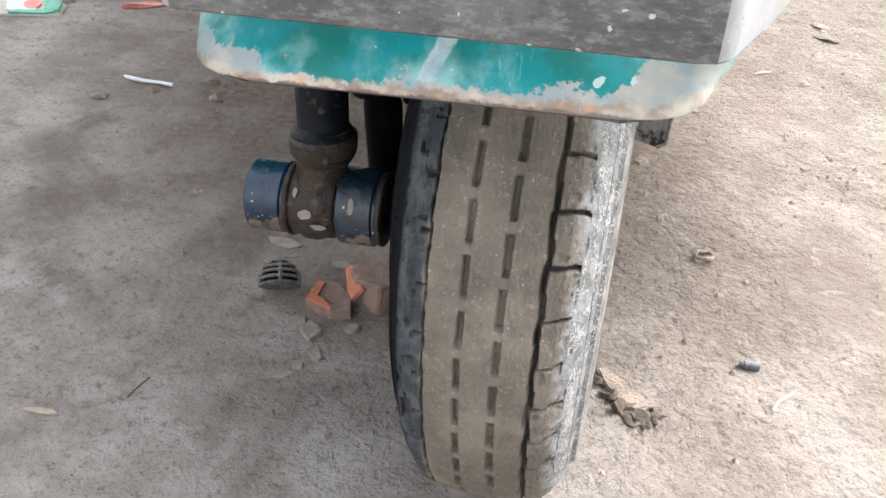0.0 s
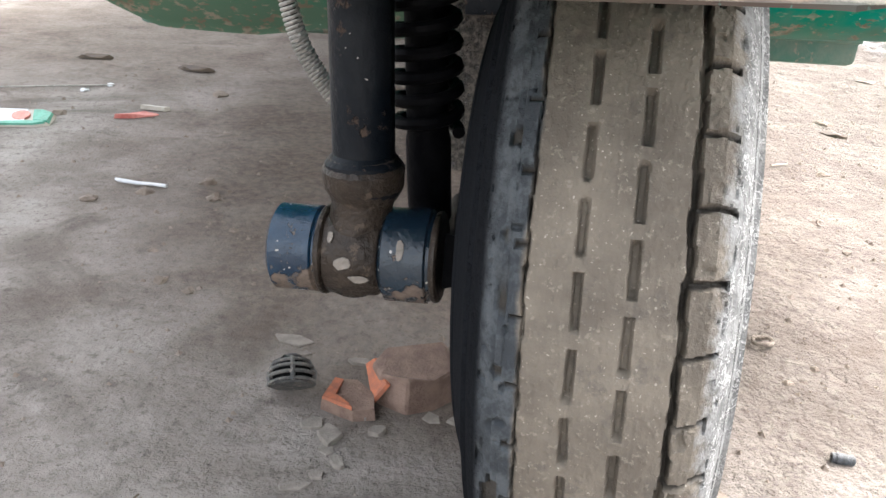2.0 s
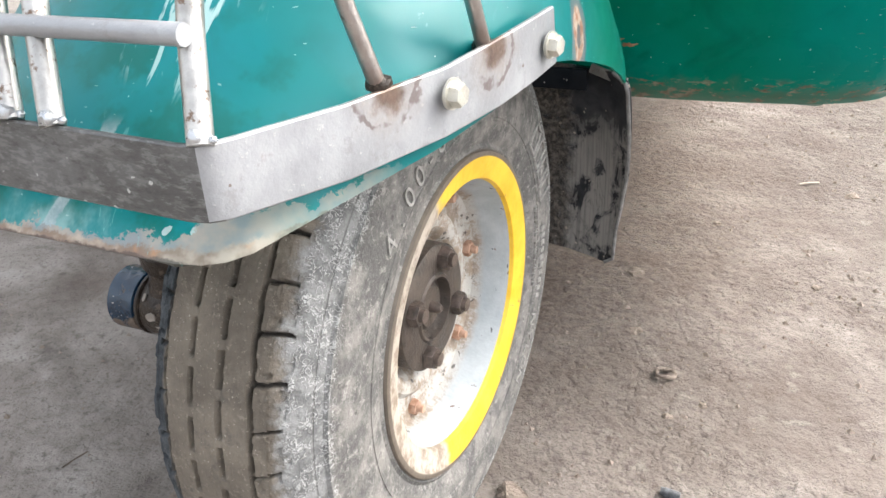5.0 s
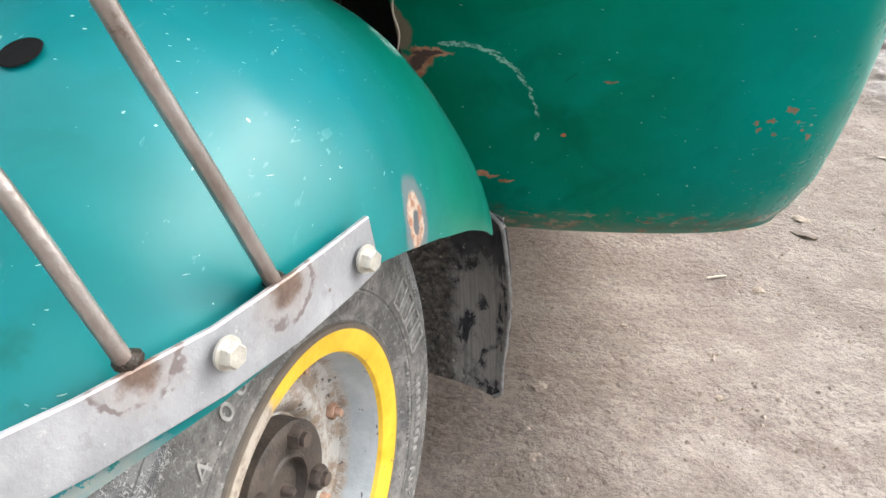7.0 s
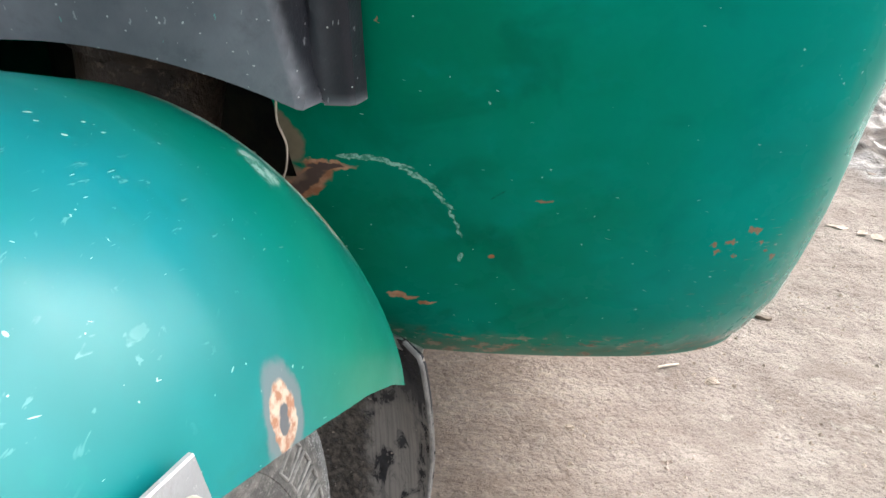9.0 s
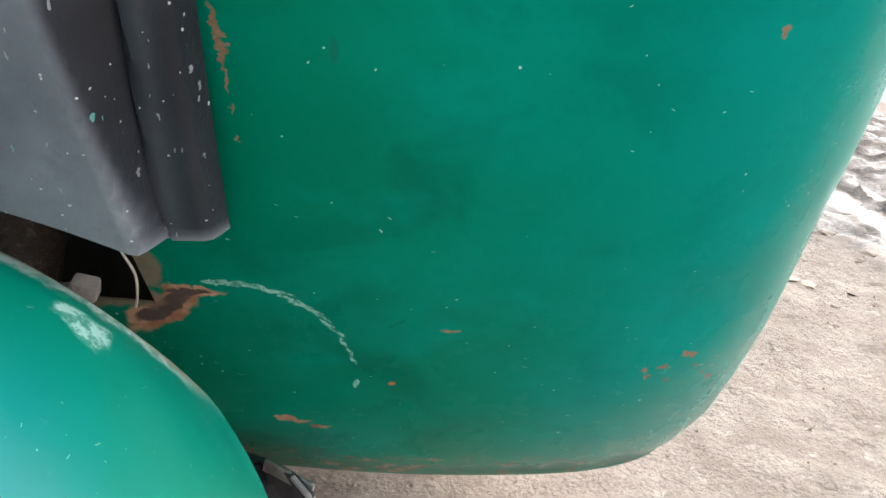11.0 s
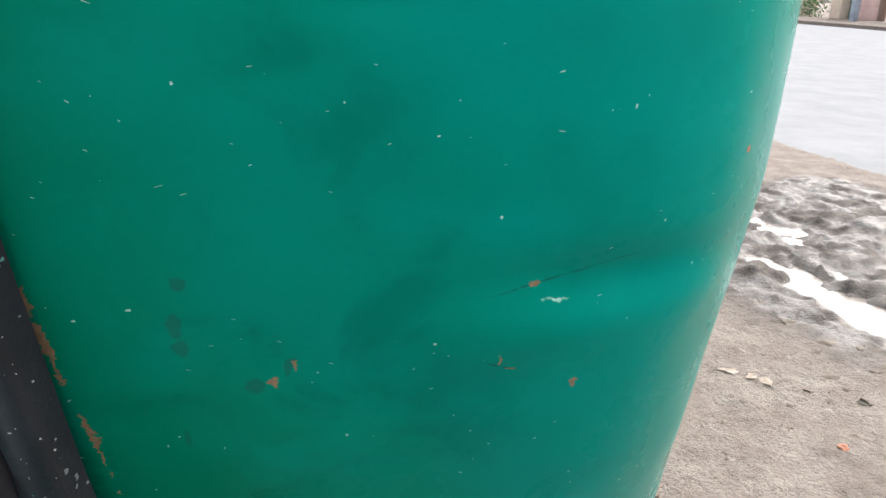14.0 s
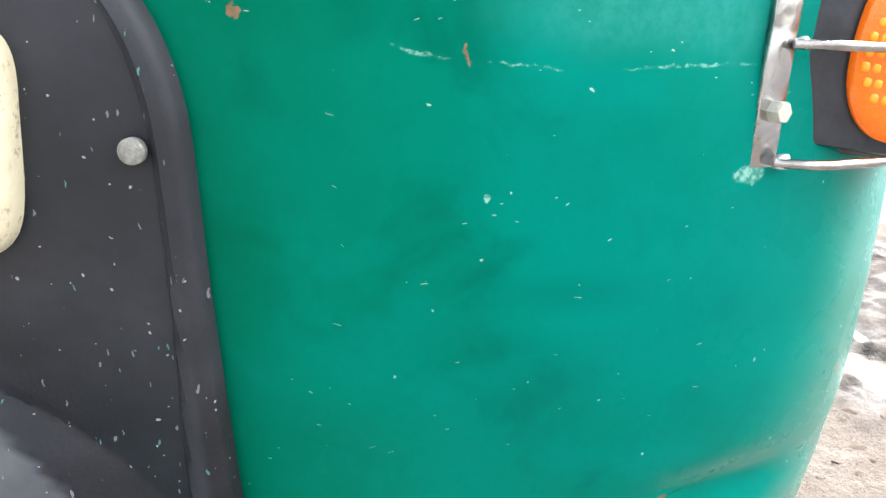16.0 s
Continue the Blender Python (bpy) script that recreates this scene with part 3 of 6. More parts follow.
def tyre_rubber():
    k = Nodes("dusty_tyre_rubber")
    x, y, z = k.xyz()
    r = k.math("SQRT", k.math("ADD", k.math("MULTIPLY", y, y), k.math("MULTIPLY", z, z)))
    n, f, g = k.noise(22, 5), k.noise(320, 3, 0.7), k.noise(90, 5, 0.7)
    # low in grooves and cuts, whose shade is put into the colour
    dusty = k.node("Attribute", out=2, props=(("attribute_name", "dust_groove_tone"),))
    tread = k.mix(k.ramp(n, 0.35, 0.65), (0.113, 0.097, 0.079), (0.186, 0.161, 0.13))
    tread = k.mix(k.ramp(k.noise(55, 5, 0.7), 0.55, 0.68, 0, 0.55), tread, (0.09, 0.082, 0.072))
    tread = k.mix(k.ramp(f, 0.58, 0.68, 0, 0.28), tread, (0.36, 0.32, 0.27))
    d, c = k.voronoi(330, k.warped(200, 0.003)), k.xyz(k.voronoi(330, k.warped(200, 0.003), out=1))
    grit = k.math("MULTIPLY", k.math("LESS_THAN", d, k.math("MULTIPLY", c[1], 0.2)), k.math("GREATER_THAN", c[0], 0.72))
    tread = k.mix(k.math("MULTIPLY", grit, 0.22), tread, (0.46, 0.41, 0.34))
    d2, c2 = k.voronoi(620, k.warped(260, 0.004)), k.xyz(k.voronoi(620, k.warped(260, 0.004), out=1))
    fleck = k.math("MULTIPLY", k.math("LESS_THAN", d2, k.math("MULTIPLY", c2[1], 0.27)), k.math("GREATER_THAN", c2[0], 0.72))
    tread = k.mix(k.math("MULTIPLY", fleck, k.ramp(n, 0.35, 0.55, 0.2, 0.6)), tread, (0.46, 0.42, 0.36))
    side = k.mix(k.ramp(g, 0.4, 0.6), (0.125, 0.127, 0.126), (0.225, 0.227, 0.224))
    wall = k.mix(k.ramp(k.noise(45, 5, 0.65), 0.4, 0.65), (0.1, 0.098, 0.094), (0.21, 0.2, 0.185))
    wall = k.mix(k.ramp(k.noise(150, 6, 0.8), 0.54, 0.62, 0, 0.6), wall, (0.34, 0.325, 0.3))
    wall = k.mix(k.ramp(k.noise(95, 5, 0.75), 0.6, 0.68, 0, 0.7), wall, (0.055, 0.053, 0.05))
    # hair-like crumbs of worn rubber along the outer shoulder
    hair = k.ramp(k.math("ABSOLUTE", k.math("SUBTRACT", k.noise(1.0, 2, 0.5, k.scaled((300, 230, 230)), warp=1.2), 0.5)), 0.05, 0.02)
    band = k.math("MULTIPLY", k.ramp(r, 0.2065, 0.2), k.ramp(r, 0.172, 0.18))
    hair = k.math("MULTIPLY", hair, k.math("MULTIPLY", k.ramp(k.noise(110, 3), 0.42, 0.52), k.math("MAXIMUM", band, 0.12)))
    side = k.mix(k.ramp(r, 0.184, 0.176), side, wall)
    side = k.mix(k.math("MULTIPLY", hair, 0.8), side, (0.48, 0.48, 0.47))
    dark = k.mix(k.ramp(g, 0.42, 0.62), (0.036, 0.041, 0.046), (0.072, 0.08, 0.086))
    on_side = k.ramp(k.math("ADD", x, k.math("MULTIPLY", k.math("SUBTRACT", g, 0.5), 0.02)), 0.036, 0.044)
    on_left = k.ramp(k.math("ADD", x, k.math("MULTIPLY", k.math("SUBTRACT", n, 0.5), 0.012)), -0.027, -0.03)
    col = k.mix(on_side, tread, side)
    # inner shoulder darker, inner sidewall near black: unlit side put into the colour
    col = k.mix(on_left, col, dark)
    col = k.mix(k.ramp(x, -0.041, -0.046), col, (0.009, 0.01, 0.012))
    # grooves darkened in the colour: their shade, and black rubber free of dust
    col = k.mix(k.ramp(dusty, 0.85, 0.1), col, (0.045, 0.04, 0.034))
    return k.finish(col, 0.82, 0.0, ((g, 0.0012), (f, 0.0009), (hair, 0.0008)), k.ramp(x, -0.041, -0.046, 0.22, 0.03))


def rim_paint():
    k = Nodes("pale_grey_rim_paint")
    n = k.noise(30, 5)
    col = k.mix(k.ramp(n, 0.3, 0.7), (0.32, 0.355, 0.372), (0.44, 0.475, 0.49))
    x, y, z = k.xyz()
    inner = k.ramp(k.math("ADD", x, k.math("MULTIPLY", k.math("SUBTRACT", k.noise(25, 4), 0.5), 0.012)), 0.029, 0.021)
    mud = k.math("MULTIPLY", k.ramp(k.noise(38, 6, 0.8), 0.42, 0.58), inner)
    col = k.mix(k.math("MULTIPLY", inner, 0.5), col, (0.5, 0.44, 0.36))
    col = k.mix(k.math("MULTIPLY", mud, 0.85), col, k.mix(k.noise(120, 4), (0.13, 0.085, 0.055), (0.34, 0.25, 0.17)))
    col = k.mix(k.math("MULTIPLY", k.ramp(k.noise(130, 5, 0.75), 0.6, 0.66), inner), col, (0.06, 0.045, 0.038))
    # rust runs and black scuffs on the barrel
    col = k.mix(k.ramp(k.noise(75, 4, 0.7), 0.66, 0.7, 0, 0.9), col, (0.16, 0.09, 0.06))
    fd, fc = k.voronoi(1.0, k.scaled((260, 120, 120), co=k.warped(60, 0.01))), k.xyz(k.voronoi(1.0, k.scaled((260, 120, 120), co=k.warped(60, 0.01)), out=1))
    fleck = k.math("MULTIPLY", k.math("LESS_THAN", fd, k.math("MULTIPLY", fc[1], 0.3)), k.math("GREATER_THAN", fc[0], 0.86))
    col = k.mix(k.math("MULTIPLY", fleck, 0.8), col, (0.05, 0.045, 0.042))
    return k.finish(col, k.ramp(n, 0.3, 0.7, 0.4, 0.6), 0.0, ((k.noise(200), 0.0005), (mud, 0.0004)))


def yellow_paint():
    k = Nodes("yellow_rim_paint")
    n = k.noise(40, 5)
    col = k.mix(k.ramp(n, 0.3, 0.7), (0.72, 0.42, 0.02), (0.85, 0.55, 0.05))
    col = k.mix(k.ramp(k.noise(95, 4, 0.7), 0.66, 0.7), col, (0.25, 0.16, 0.1))
    x, y, z = k.xyz()
    bare = k.ramp(k.math("ADD", y, k.math("MULTIPLY", k.math("SUBTRACT", k.noise(50, 4), 0.5), 0.05)), -0.03, -0.045)
    col = k.mix(bare, col, k.mix(k.ramp(k.noise(90, 5, 0.7), 0.35, 0.6), (0.2, 0.15, 0.11), (0.45, 0.41, 0.35)))
    flange = k.ramp(k.math("SQRT", k.math("ADD", k.math("MULTIPLY", y, y), k.math("MULTIPLY", z, z))), 0.1145, 0.1155)
    col = k.mix(flange, col, k.mix(k.noise(120, 4), (0.06, 0.05, 0.04), (0.17, 0.14, 0.11)))
    return k.finish(col, 0.4, 0.0, ((k.noise(260), 0.0003),))


def earth():
    k = Nodes("packed_dusty_earth")
    x, y, z = k.xyz()
    big, mid, fine, grit = k.noise(1.6, 4), k.noise(9, 5), k.noise(70, 5, 0.7), k.noise(420, 3, 0.7)
    # left earth painted lighter than the right to make up for shade there
    grey = k.mix(k.ramp(mid, 0.3, 0.7), (0.209, 0.186, 0.165), (0.340, 0.313, 0.288))
    pale = k.mix(k.ramp(mid, 0.3, 0.7), (0.120, 0.098, 0.085), (0.186, 0.159, 0.142))
    loose = k.ramp(k.math("ADD", x, k.math("MULTIPLY", k.math("SUBTRACT", big, 0.5), 2.4)), -0.3, 0.7)
    col = k.mix(loose, grey, pale)
    damp = k.ramp(k.noise(4.5, 5, 0.6, warp=0.8), 0.5, 0.66, 0, 0.6)
    col = k.mix(k.math("MULTIPLY", damp, k.math("SUBTRACT", 1.0, k.math("MULTIPLY", loose, 0.6))), col, (0.106, 0.092, 0.079))
    col = k.mix(k.ramp(k.noise(14, 5, 0.7, warp=0.5), 0.56, 0.68, 0, 0.5), col, (0.094, 0.082, 0.074))
    col = k.mix(k.ramp(fine, 0.55, 0.7, 0, 0.6), col, (0.094, 0.080, 0.069))
    col = k.mix(k.ramp(k.noise(33, 5), 0.58, 0.7, 0, 0.45), col, (0.280, 0.255, 0.233))
    col = k.mix(k.ramp(grit, 0.62, 0.72, 0, 0.32), col, (0.336, 0.315, 0.293))
    col = k.mix(k.ramp(k.noise(190, 4, 0.7), 0.56, 0.66, 0, 0.55), col, (0.069, 0.062, 0.055))
    col = k.mix(k.ramp(k.noise(6, 5, 0.65, k.scaled((1, 1, 1), loc=(4, 7, 0))), 0.48, 0.66, 0, 0.4), col, (0.111, 0.088, 0.074))
    clump = k.voronoi(115, k.warped(60, 0.01))
    loosely = k.math("MULTIPLY", k.ramp(k.noise(5, 3, 0.6), 0.3, 0.55, 0.25, 1.0), k.ramp(loose, 0.0, 1.0, 0.35, 1.0))
    col = k.mix(k.math("MULTIPLY", k.ramp(k.noise(105, 6, 0.78), 0.5, 0.64, 0, 0.75), loosely), col, (0.072, 0.060, 0.052))
    col = k.mix(k.math("MULTIPLY", k.ramp(k.noise(240, 5, 0.75), 0.56, 0.68, 0, 0.34), loosely), col, (0.330, 0.300, 0.270))
    # browner crumbly earth where the vehicle stands, its shade darkened into the colour
    d = k.node("VectorMath", props=(("operation", "SUBTRACT"),), i0=k.warped(5, 0.22), i1=(0.02, 1.25, 0))
    d = k.node("VectorMath", props=(("operation", "MULTIPLY"),), i0=d, i1=(1 / 0.55, 1 / 0.78, 0))
    brown = k.ramp(k.node("VectorMath", out=1, props=(("operation", "LENGTH"),), i0=d), 1.15, 0.45, 0, 0.66)
    # second brown patch, further back to the left
    d = k.node("VectorMath", props=(("operation", "SUBTRACT"),), i0=k.warped(4, 0.25), i1=(-0.65, 2.0, 0))
    d = k.node("VectorMath", props=(("operation", "MULTIPLY"),), i0=d, i1=(1 / 0.75, 1 / 0.6, 0))
    brown = k.math("MAXIMUM", brown, k.ramp(k.node("VectorMath", out=1, props=(("operation", "LENGTH"),), i0=d), 1.15, 0.5, 0, 0.55))
    col = k.mix(brown, col, k.mix(k.ramp(k.noise(95, 6, 0.75), 0.38, 0.64), (0.075, 0.055, 0.042), (0.17, 0.129, 0.1)))
    # the wet churned patch beside the carriageway
    d = k.node("VectorMath", props=(("operation", "SUBTRACT"),), i0=k.warped(2.5, 0.4), i1=(1.8, 3.05, 0))
    d = k.node("VectorRotate", props=(("rotation_type", "Z_AXIS"),), Vector=d, Angle=radians(23))
    d = k.node("VectorMath", props=(("operation", "MULTIPLY"),), i0=d, i1=(2.0, 0.9, 0))
    wet = k.ramp(k.node("VectorMath", out=1, props=(("operation", "LENGTH"),), i0=d), 1.12, 0.85)
    mud = k.mix(k.ramp(k.noise(12, 5, 0.7), 0.35, 0.62), (0.024, 0.02, 0.018), (0.075, 0.062, 0.054))
    col = k.mix(wet, col, mud)
    rough = k.ramp(k.math("MULTIPLY", wet, k.ramp(k.noise(7, 4, 0.6), 0.35, 0.6)), 0.0, 1.0, 0.93, 0.42)
    spec = k.ramp(wet, 0.0, 1.0, 0.12, 0.26)
    return k.finish(col, rough, 0.0, ((mid, 0.0015), (k.noise(30, 5, 0.65), 0.004), (fine, 0.0032), (k.noise(150, 4, 0.7), 0.0026), (k.math("MULTIPLY", clump, k.math("MULTIPLY", loosely, k.ramp(k.noise(40, 4, 0.7), 0.35, 0.65))), -0.0028), (grit, 0.001)), spec)


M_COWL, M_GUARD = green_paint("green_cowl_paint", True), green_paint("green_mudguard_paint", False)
M_BLACK, M_STEEL, M_SHADED_STEEL, M_ROD = black_plastic("black_plastic", (0.008, 0.009, 0.012), (0.018, 0.02, 0.026), 0.22, True), steel("bare_steel"), mottled_steel(), scorched_rod()
M_TYRE, M_RIM, M_YELLOW, M_EARTH = tyre_rubber(), rim_paint(), yellow_paint(), earth()
M_POSTS = plain("handled_steel_bar", (0.3, 0.29, 0.27), (0.5, 0.49, 0.47), 45, 0.38, 0.85, 0.0004, (0.16, 0.11, 0.08))
M_WELD = plain("bright_weld", (0.36, 0.375, 0.39), (0.55, 0.565, 0.58), 90, 0.3, 0.85)
k = Nodes("polished_steel_strip")
M_CAGE = k.finish(k.mix(k.ramp(k.noise(60, 5), 0.35, 0.65), (0.3, 0.295, 0.285), (0.46, 0.455, 0.44)), k.ramp(k.noise(35, 3), 0.3, 0.7, 0.16, 0.3), 0.95, ((k.noise(38, 2, 0.4), 0.006), (k.noise(500, 3), 0.0001)))
M_HOUSING = plain("black_lamp_plastic", (0.014, 0.017, 0.022), (0.034, 0.04, 0.05), 30, 0.4, 0, 0.0003)
M_FLANGE = plain("grey_lamp_plastic", (0.045, 0.047, 0.048), (0.09, 0.09, 0.09), 60, 0.6, 0, 0.0004, (0.13, 0.13, 0.128))
M_RIDGE = plain("pale_lamp_plastic", (0.12, 0.122, 0.125), (0.22, 0.22, 0.22), 120, 0.6)
M_HUB = plain("oily_brown_steel", (0.045, 0.037, 0.032), (0.1, 0.08, 0.066), 60, 0.55, 0.3, 0.0008)
M_NUT = plain("dark_wheel_nut", (0.05, 0.04, 0.035), (0.13, 0.1, 0.085), 120, 0.45, 0.4)
M_RUST = plain("rusty_bolt", (0.3, 0.16, 0.1), (0.5, 0.33, 0.24), 150, 0.7, 0.2)
M_BOLT = plain("zinc_bolt", (0.46, 0.45, 0.4), (0.6, 0.58, 0.51), 120, 0.4, 0.6)
M_SCREW = plain("dull_grey_screw", (0.22, 0.22, 0.2), (0.4, 0.4, 0.37), 260, 0.5, 0.4, 0.001)
def chipped_enamel(name, a, b, bare, amount, gloss=0.5):
    """Glossy enamel, rubbed to grimy iron in patches and flecked with pale spatter."""
    k = Nodes(name)
    n = k.noise(60, 5, 0.7)
    col = k.mix(k.ramp(k.noise(25, 4), 0.35, 0.65), a, b)
    gone = k.ramp(k.math("ADD", n, k.ramp(k.xyz()[2], 0.035, 0.005, 0.0, amount)), 0.6, 0.66)
    col = k.mix(gone, col, k.mix(k.ramp(k.noise(120, 5, 0.7), 0.35, 0.65), (0.05, 0.036, 0.028), bare))
    d, c = k.voronoi(330, k.warped(160, 0.004)), k.xyz(k.voronoi(330, k.warped(160, 0.004), out=1))
    fleck = k.math("MULTIPLY", k.math("LESS_THAN", d, k.math("MULTIPLY", c[1], 0.26)), k.math("GREATER_THAN", c[0], 0.9 if gloss > 0.3 else 0.95))
    col = k.mix(k.math("MULTIPLY", fleck, 0.85), col, (0.45, 0.43, 0.4))
    return k.finish(col, k.ramp(gone, 0.0, 1.0, 0.22 if gloss > 0.3 else 0.36, 0.65), 0.0, ((gone, -0.0006), (k.noise(160, 4), 0.0009), (fleck, 0.0003)), gloss)


M_FORK = chipped_enamel("black_enamel_with_grime", (0.004, 0.006, 0.009), (0.012, 0.014, 0.017), (0.06, 0.042, 0.032), -0.03, 0.1)
M_GRIME = plain("greasy_brown_iron", (0.014, 0.0105, 0.008), (0.045, 0.034, 0.026), 45, 0.36, 0.0, 0.0015, (0.08, 0.06, 0.046), spec=0.22)
M_BLUE = chipped_enamel("chipped_blue_black_enamel", (0.005, 0.02, 0.042), (0.012, 0.044, 0.085), (0.15, 0.115, 0.09), 0.2)
M_PIVOT = chipped_enamel("chipped_black_enamel", (0.004, 0.011, 0.019), (0.009, 0.022, 0.036), (0.16, 0.12, 0.095), 0.1)
M_SPRING = plain("black_spring", (0.003, 0.003, 0.004), (0.008, 0.008, 0.009), 50, 0.45, spec=0.03)
M_CABLE = plain("grey_wound_cable", (0.2, 0.19, 0.17), (0.36, 0.34, 0.31), 60, 0.5, 0.4)
k = Nodes("caked_black_rubber")
x, y, z = k.xyz()
inward = k.ramp(k.math("ADD", x, k.math("MULTIPLY", k.math("SUBTRACT", k.noise(45, 5, 0.7), 0.5), 0.035)), 0.074, 0.06)
caked = k.math("MULTIPLY", k.ramp(k.noise(140, 6, 0.75), 0.34, 0.5), inward)
film = k.math("MULTIPLY", k.ramp(k.noise(1.0, 5, 0.7, k.scaled((60, 60, 32)), warp=0.6), 0.39, 0.55), k.ramp(k.math("ADD", z, k.math("MULTIPLY", k.noise(30, 3), 0.06)), 0.105, 0.065))
film = k.math("MULTIPLY", film, k.ramp(k.noise(1.0, 3, 0.6, k.scaled((420, 60, 8))), 0.3, 0.6, 0.45, 0.9))
col = k.mix(film, k.mix(k.ramp(k.noise(25, 4), 0.35, 0.65), (0.016, 0.017, 0.02), (0.045, 0.046, 0.049)), (0.235, 0.22, 0.2))
col = k.mix(caked, col, k.mix(k.ramp(k.noise(220, 4, 0.7), 0.35, 0.65), (0.03, 0.026, 0.022), (0.13, 0.112, 0.095)))
d, c = k.voronoi(190, k.warped(120, 0.006)), k.xyz(k.voronoi(190, k.warped(120, 0.006), out=1))
col = k.mix(k.math("MULTIPLY", k.math("LESS_THAN", d, k.math("MULTIPLY", c[1], 0.3)), k.math("GREATER_THAN", c[0], 0.86)), col, (0.3, 0.26, 0.22))
M_FLAP = k.finish(col, k.ramp(k.math("MAXIMUM", caked, film), 0.0, 1.0, 0.24, 0.85), 0.0, ((caked, 0.003), (k.noise(200, 3), 0.0006)), 0.4)
M_FLAPRIM = plain("pale_rubber_edge", (0.09, 0.09, 0.088), (0.22, 0.215, 0.205), 90, 0.7)
M_LETTER = plain("rubbed_raised_rubber", (0.2, 0.195, 0.185), (0.36, 0.35, 0.33), 120, 0.8, spec=0.2)
M_HOLE = plain("black_hollow_fill", (0.004, 0.004, 0.004), (0.008, 0.008, 0.008), 20, 0.9, spec=0.1)
M_CANOPY = plain("dark_canopy_vinyl", (0.025, 0.026, 0.028), (0.05, 0.05, 0.052), 12, 0.6)
M_UNDER = plain("dirty_underbody", (0.02, 0.018, 0.016), (0.07, 0.055, 0.042), 20, 0.8)
M_SILL = plain("dusty_green_sill", (0.05, 0.16, 0.12), (0.14, 0.2, 0.16), 25, 0.7, 0, 0.001, (0.24, 0.22, 0.18))
M_CREAM = plain("cream_plastic", (0.62, 0.57, 0.4), (0.74, 0.69, 0.5), 60, 0.4, 0, 0.0003, (0.4, 0.36, 0.26))
M_BRICK = plain("dusty_brick", (0.15, 0.095, 0.072), (0.24, 0.165, 0.13), 60, 0.9, 0, 0.002)
M_ORANGE = plain("fresh_brick_face", (0.3, 0.115, 0.07), (0.5, 0.16, 0.08), 120, 0.9, 0, 0.001)
M_CLAY = plain("red_clay_brick", (0.24, 0.1, 0.06), (0.36, 0.16, 0.1), 40, 0.9, 0, 0.002)
M_CHIP = plain("pale_plaster_chip", (0.18, 0.158, 0.135), (0.27, 0.24, 0.21), 90, 0.9, 0, 0.001)
M_CLOD = plain("dry_mud_clod", (0.15, 0.12, 0.095), (0.27, 0.22, 0.18), 50, 0.95, 0, 0.003)
M_DARKEARTH = plain("dark_earth_clod", (0.08, 0.065, 0.053), (0.14, 0.115, 0.096), 40, 0.9, 0, 0.002, spec=0.15)
M_CRUMB = plain("pale_earth_crumb", (0.18, 0.145, 0.12), (0.28, 0.235, 0.2), 50, 0.95, 0, 0.001, spec=0.1)
M_ROAD = plain("pale_carriageway", (0.175, 0.178, 0.184), (0.205, 0.208, 0.215), 2.5, 0.9, 0, 0.001, spec=0.0)
M_WALL = plain("weathered_pink_wall", (0.45, 0.3, 0.27), (0.6, 0.42, 0.38), 2, 0.85)
M_PILLAR = plain("cream_brick_pillar", (0.5, 0.4, 0.32), (0.62, 0.52, 0.42), 3, 0.85)
M_GATE = plain("dark_green_gate", (0.03, 0.1, 0.07), (0.06, 0.16, 0.11), 4, 0.5)
M_POST = plain("blue_grey_post", (0.2, 0.24, 0.3), (0.3, 0.34, 0.4), 6, 0.5)
M_STICK = plain("white_plastic_straw", (0.46, 0.48, 0.5), (0.62, 0.63, 0.64), 60, 0.45)
M_DRY = plain("dry_straw", (0.36, 0.31, 0.25), (0.5, 0.44, 0.36), 120, 0.8)
M_WOOD = plain("dry_wood_sliver", (0.28, 0.225, 0.17), (0.38, 0.31, 0.24), 120, 0.85)
M_PLUG = plain("black_plastic_cap", (0.02, 0.022, 0.025), (0.09, 0.1, 0.11), 200, 0.45)
M_MESH = plain("grey_plastic_cage", (0.05, 0.05, 0.049), (0.135, 0.128, 0.118), 80, 0.8, 0, 0.001, (0.2, 0.175, 0.15))
M_RED = plain("faded_red_wrapper", (0.42, 0.1, 0.08), (0.6, 0.24, 0.2), 60, 0.5)
M_PACK = plain("pale_foil_packet", (0.33, 0.3, 0.25), (0.46, 0.43, 0.37), 50, 0.5)
M_PGREEN = plain("packet_green_print", (0.04, 0.25, 0.16), (0.1, 0.36, 0.27), 80, 0.4)
M_PRED = plain("packet_red_print", (0.55, 0.14, 0.1), (0.68, 0.25, 0.2), 80, 0.4)
M_LEAVES = plain("green_leaves", (0.04, 0.09, 0.03), (0.09, 0.16, 0.05), 8, 0.6)
M_LEAF = plain("dead_leaf", (0.05, 0.036, 0.026), (0.1, 0.074, 0.052), 80, 0.8)

k = Nodes("amber_lens")
cell = k.voronoi(700)
M_AMBER = k.finish(k.mix(k.ramp(cell, 0.1, 0.5), (0.85, 0.2, 0.005), (0.9, 0.16, 0.004)), 0.1, 0.0, ((cell, 0.00008),), 0.6)
k = Nodes("yellow_light_cell")
M_LED = k.finish(k.mix(k.noise(300), (0.92, 0.3, 0.007), (0.98, 0.4, 0.01)), 0.15, 0.0, (), 0.6)
k = Nodes("clear_lens")
M_LENS = k.finish((0.62, 0.66, 0.64), 0.08, 0.0, ((k.node("TexWave", Vector=k.co, Scale=60.0), 0.0006),), 0.6)
k = Nodes("puddle_water")
M_WATER = k.finish((0.12, 0.1, 0.085), 0.16, 0.0, ((k.noise(14, 3), 0.003),), 0.5)


# ---- ground ----
TABLES = {}


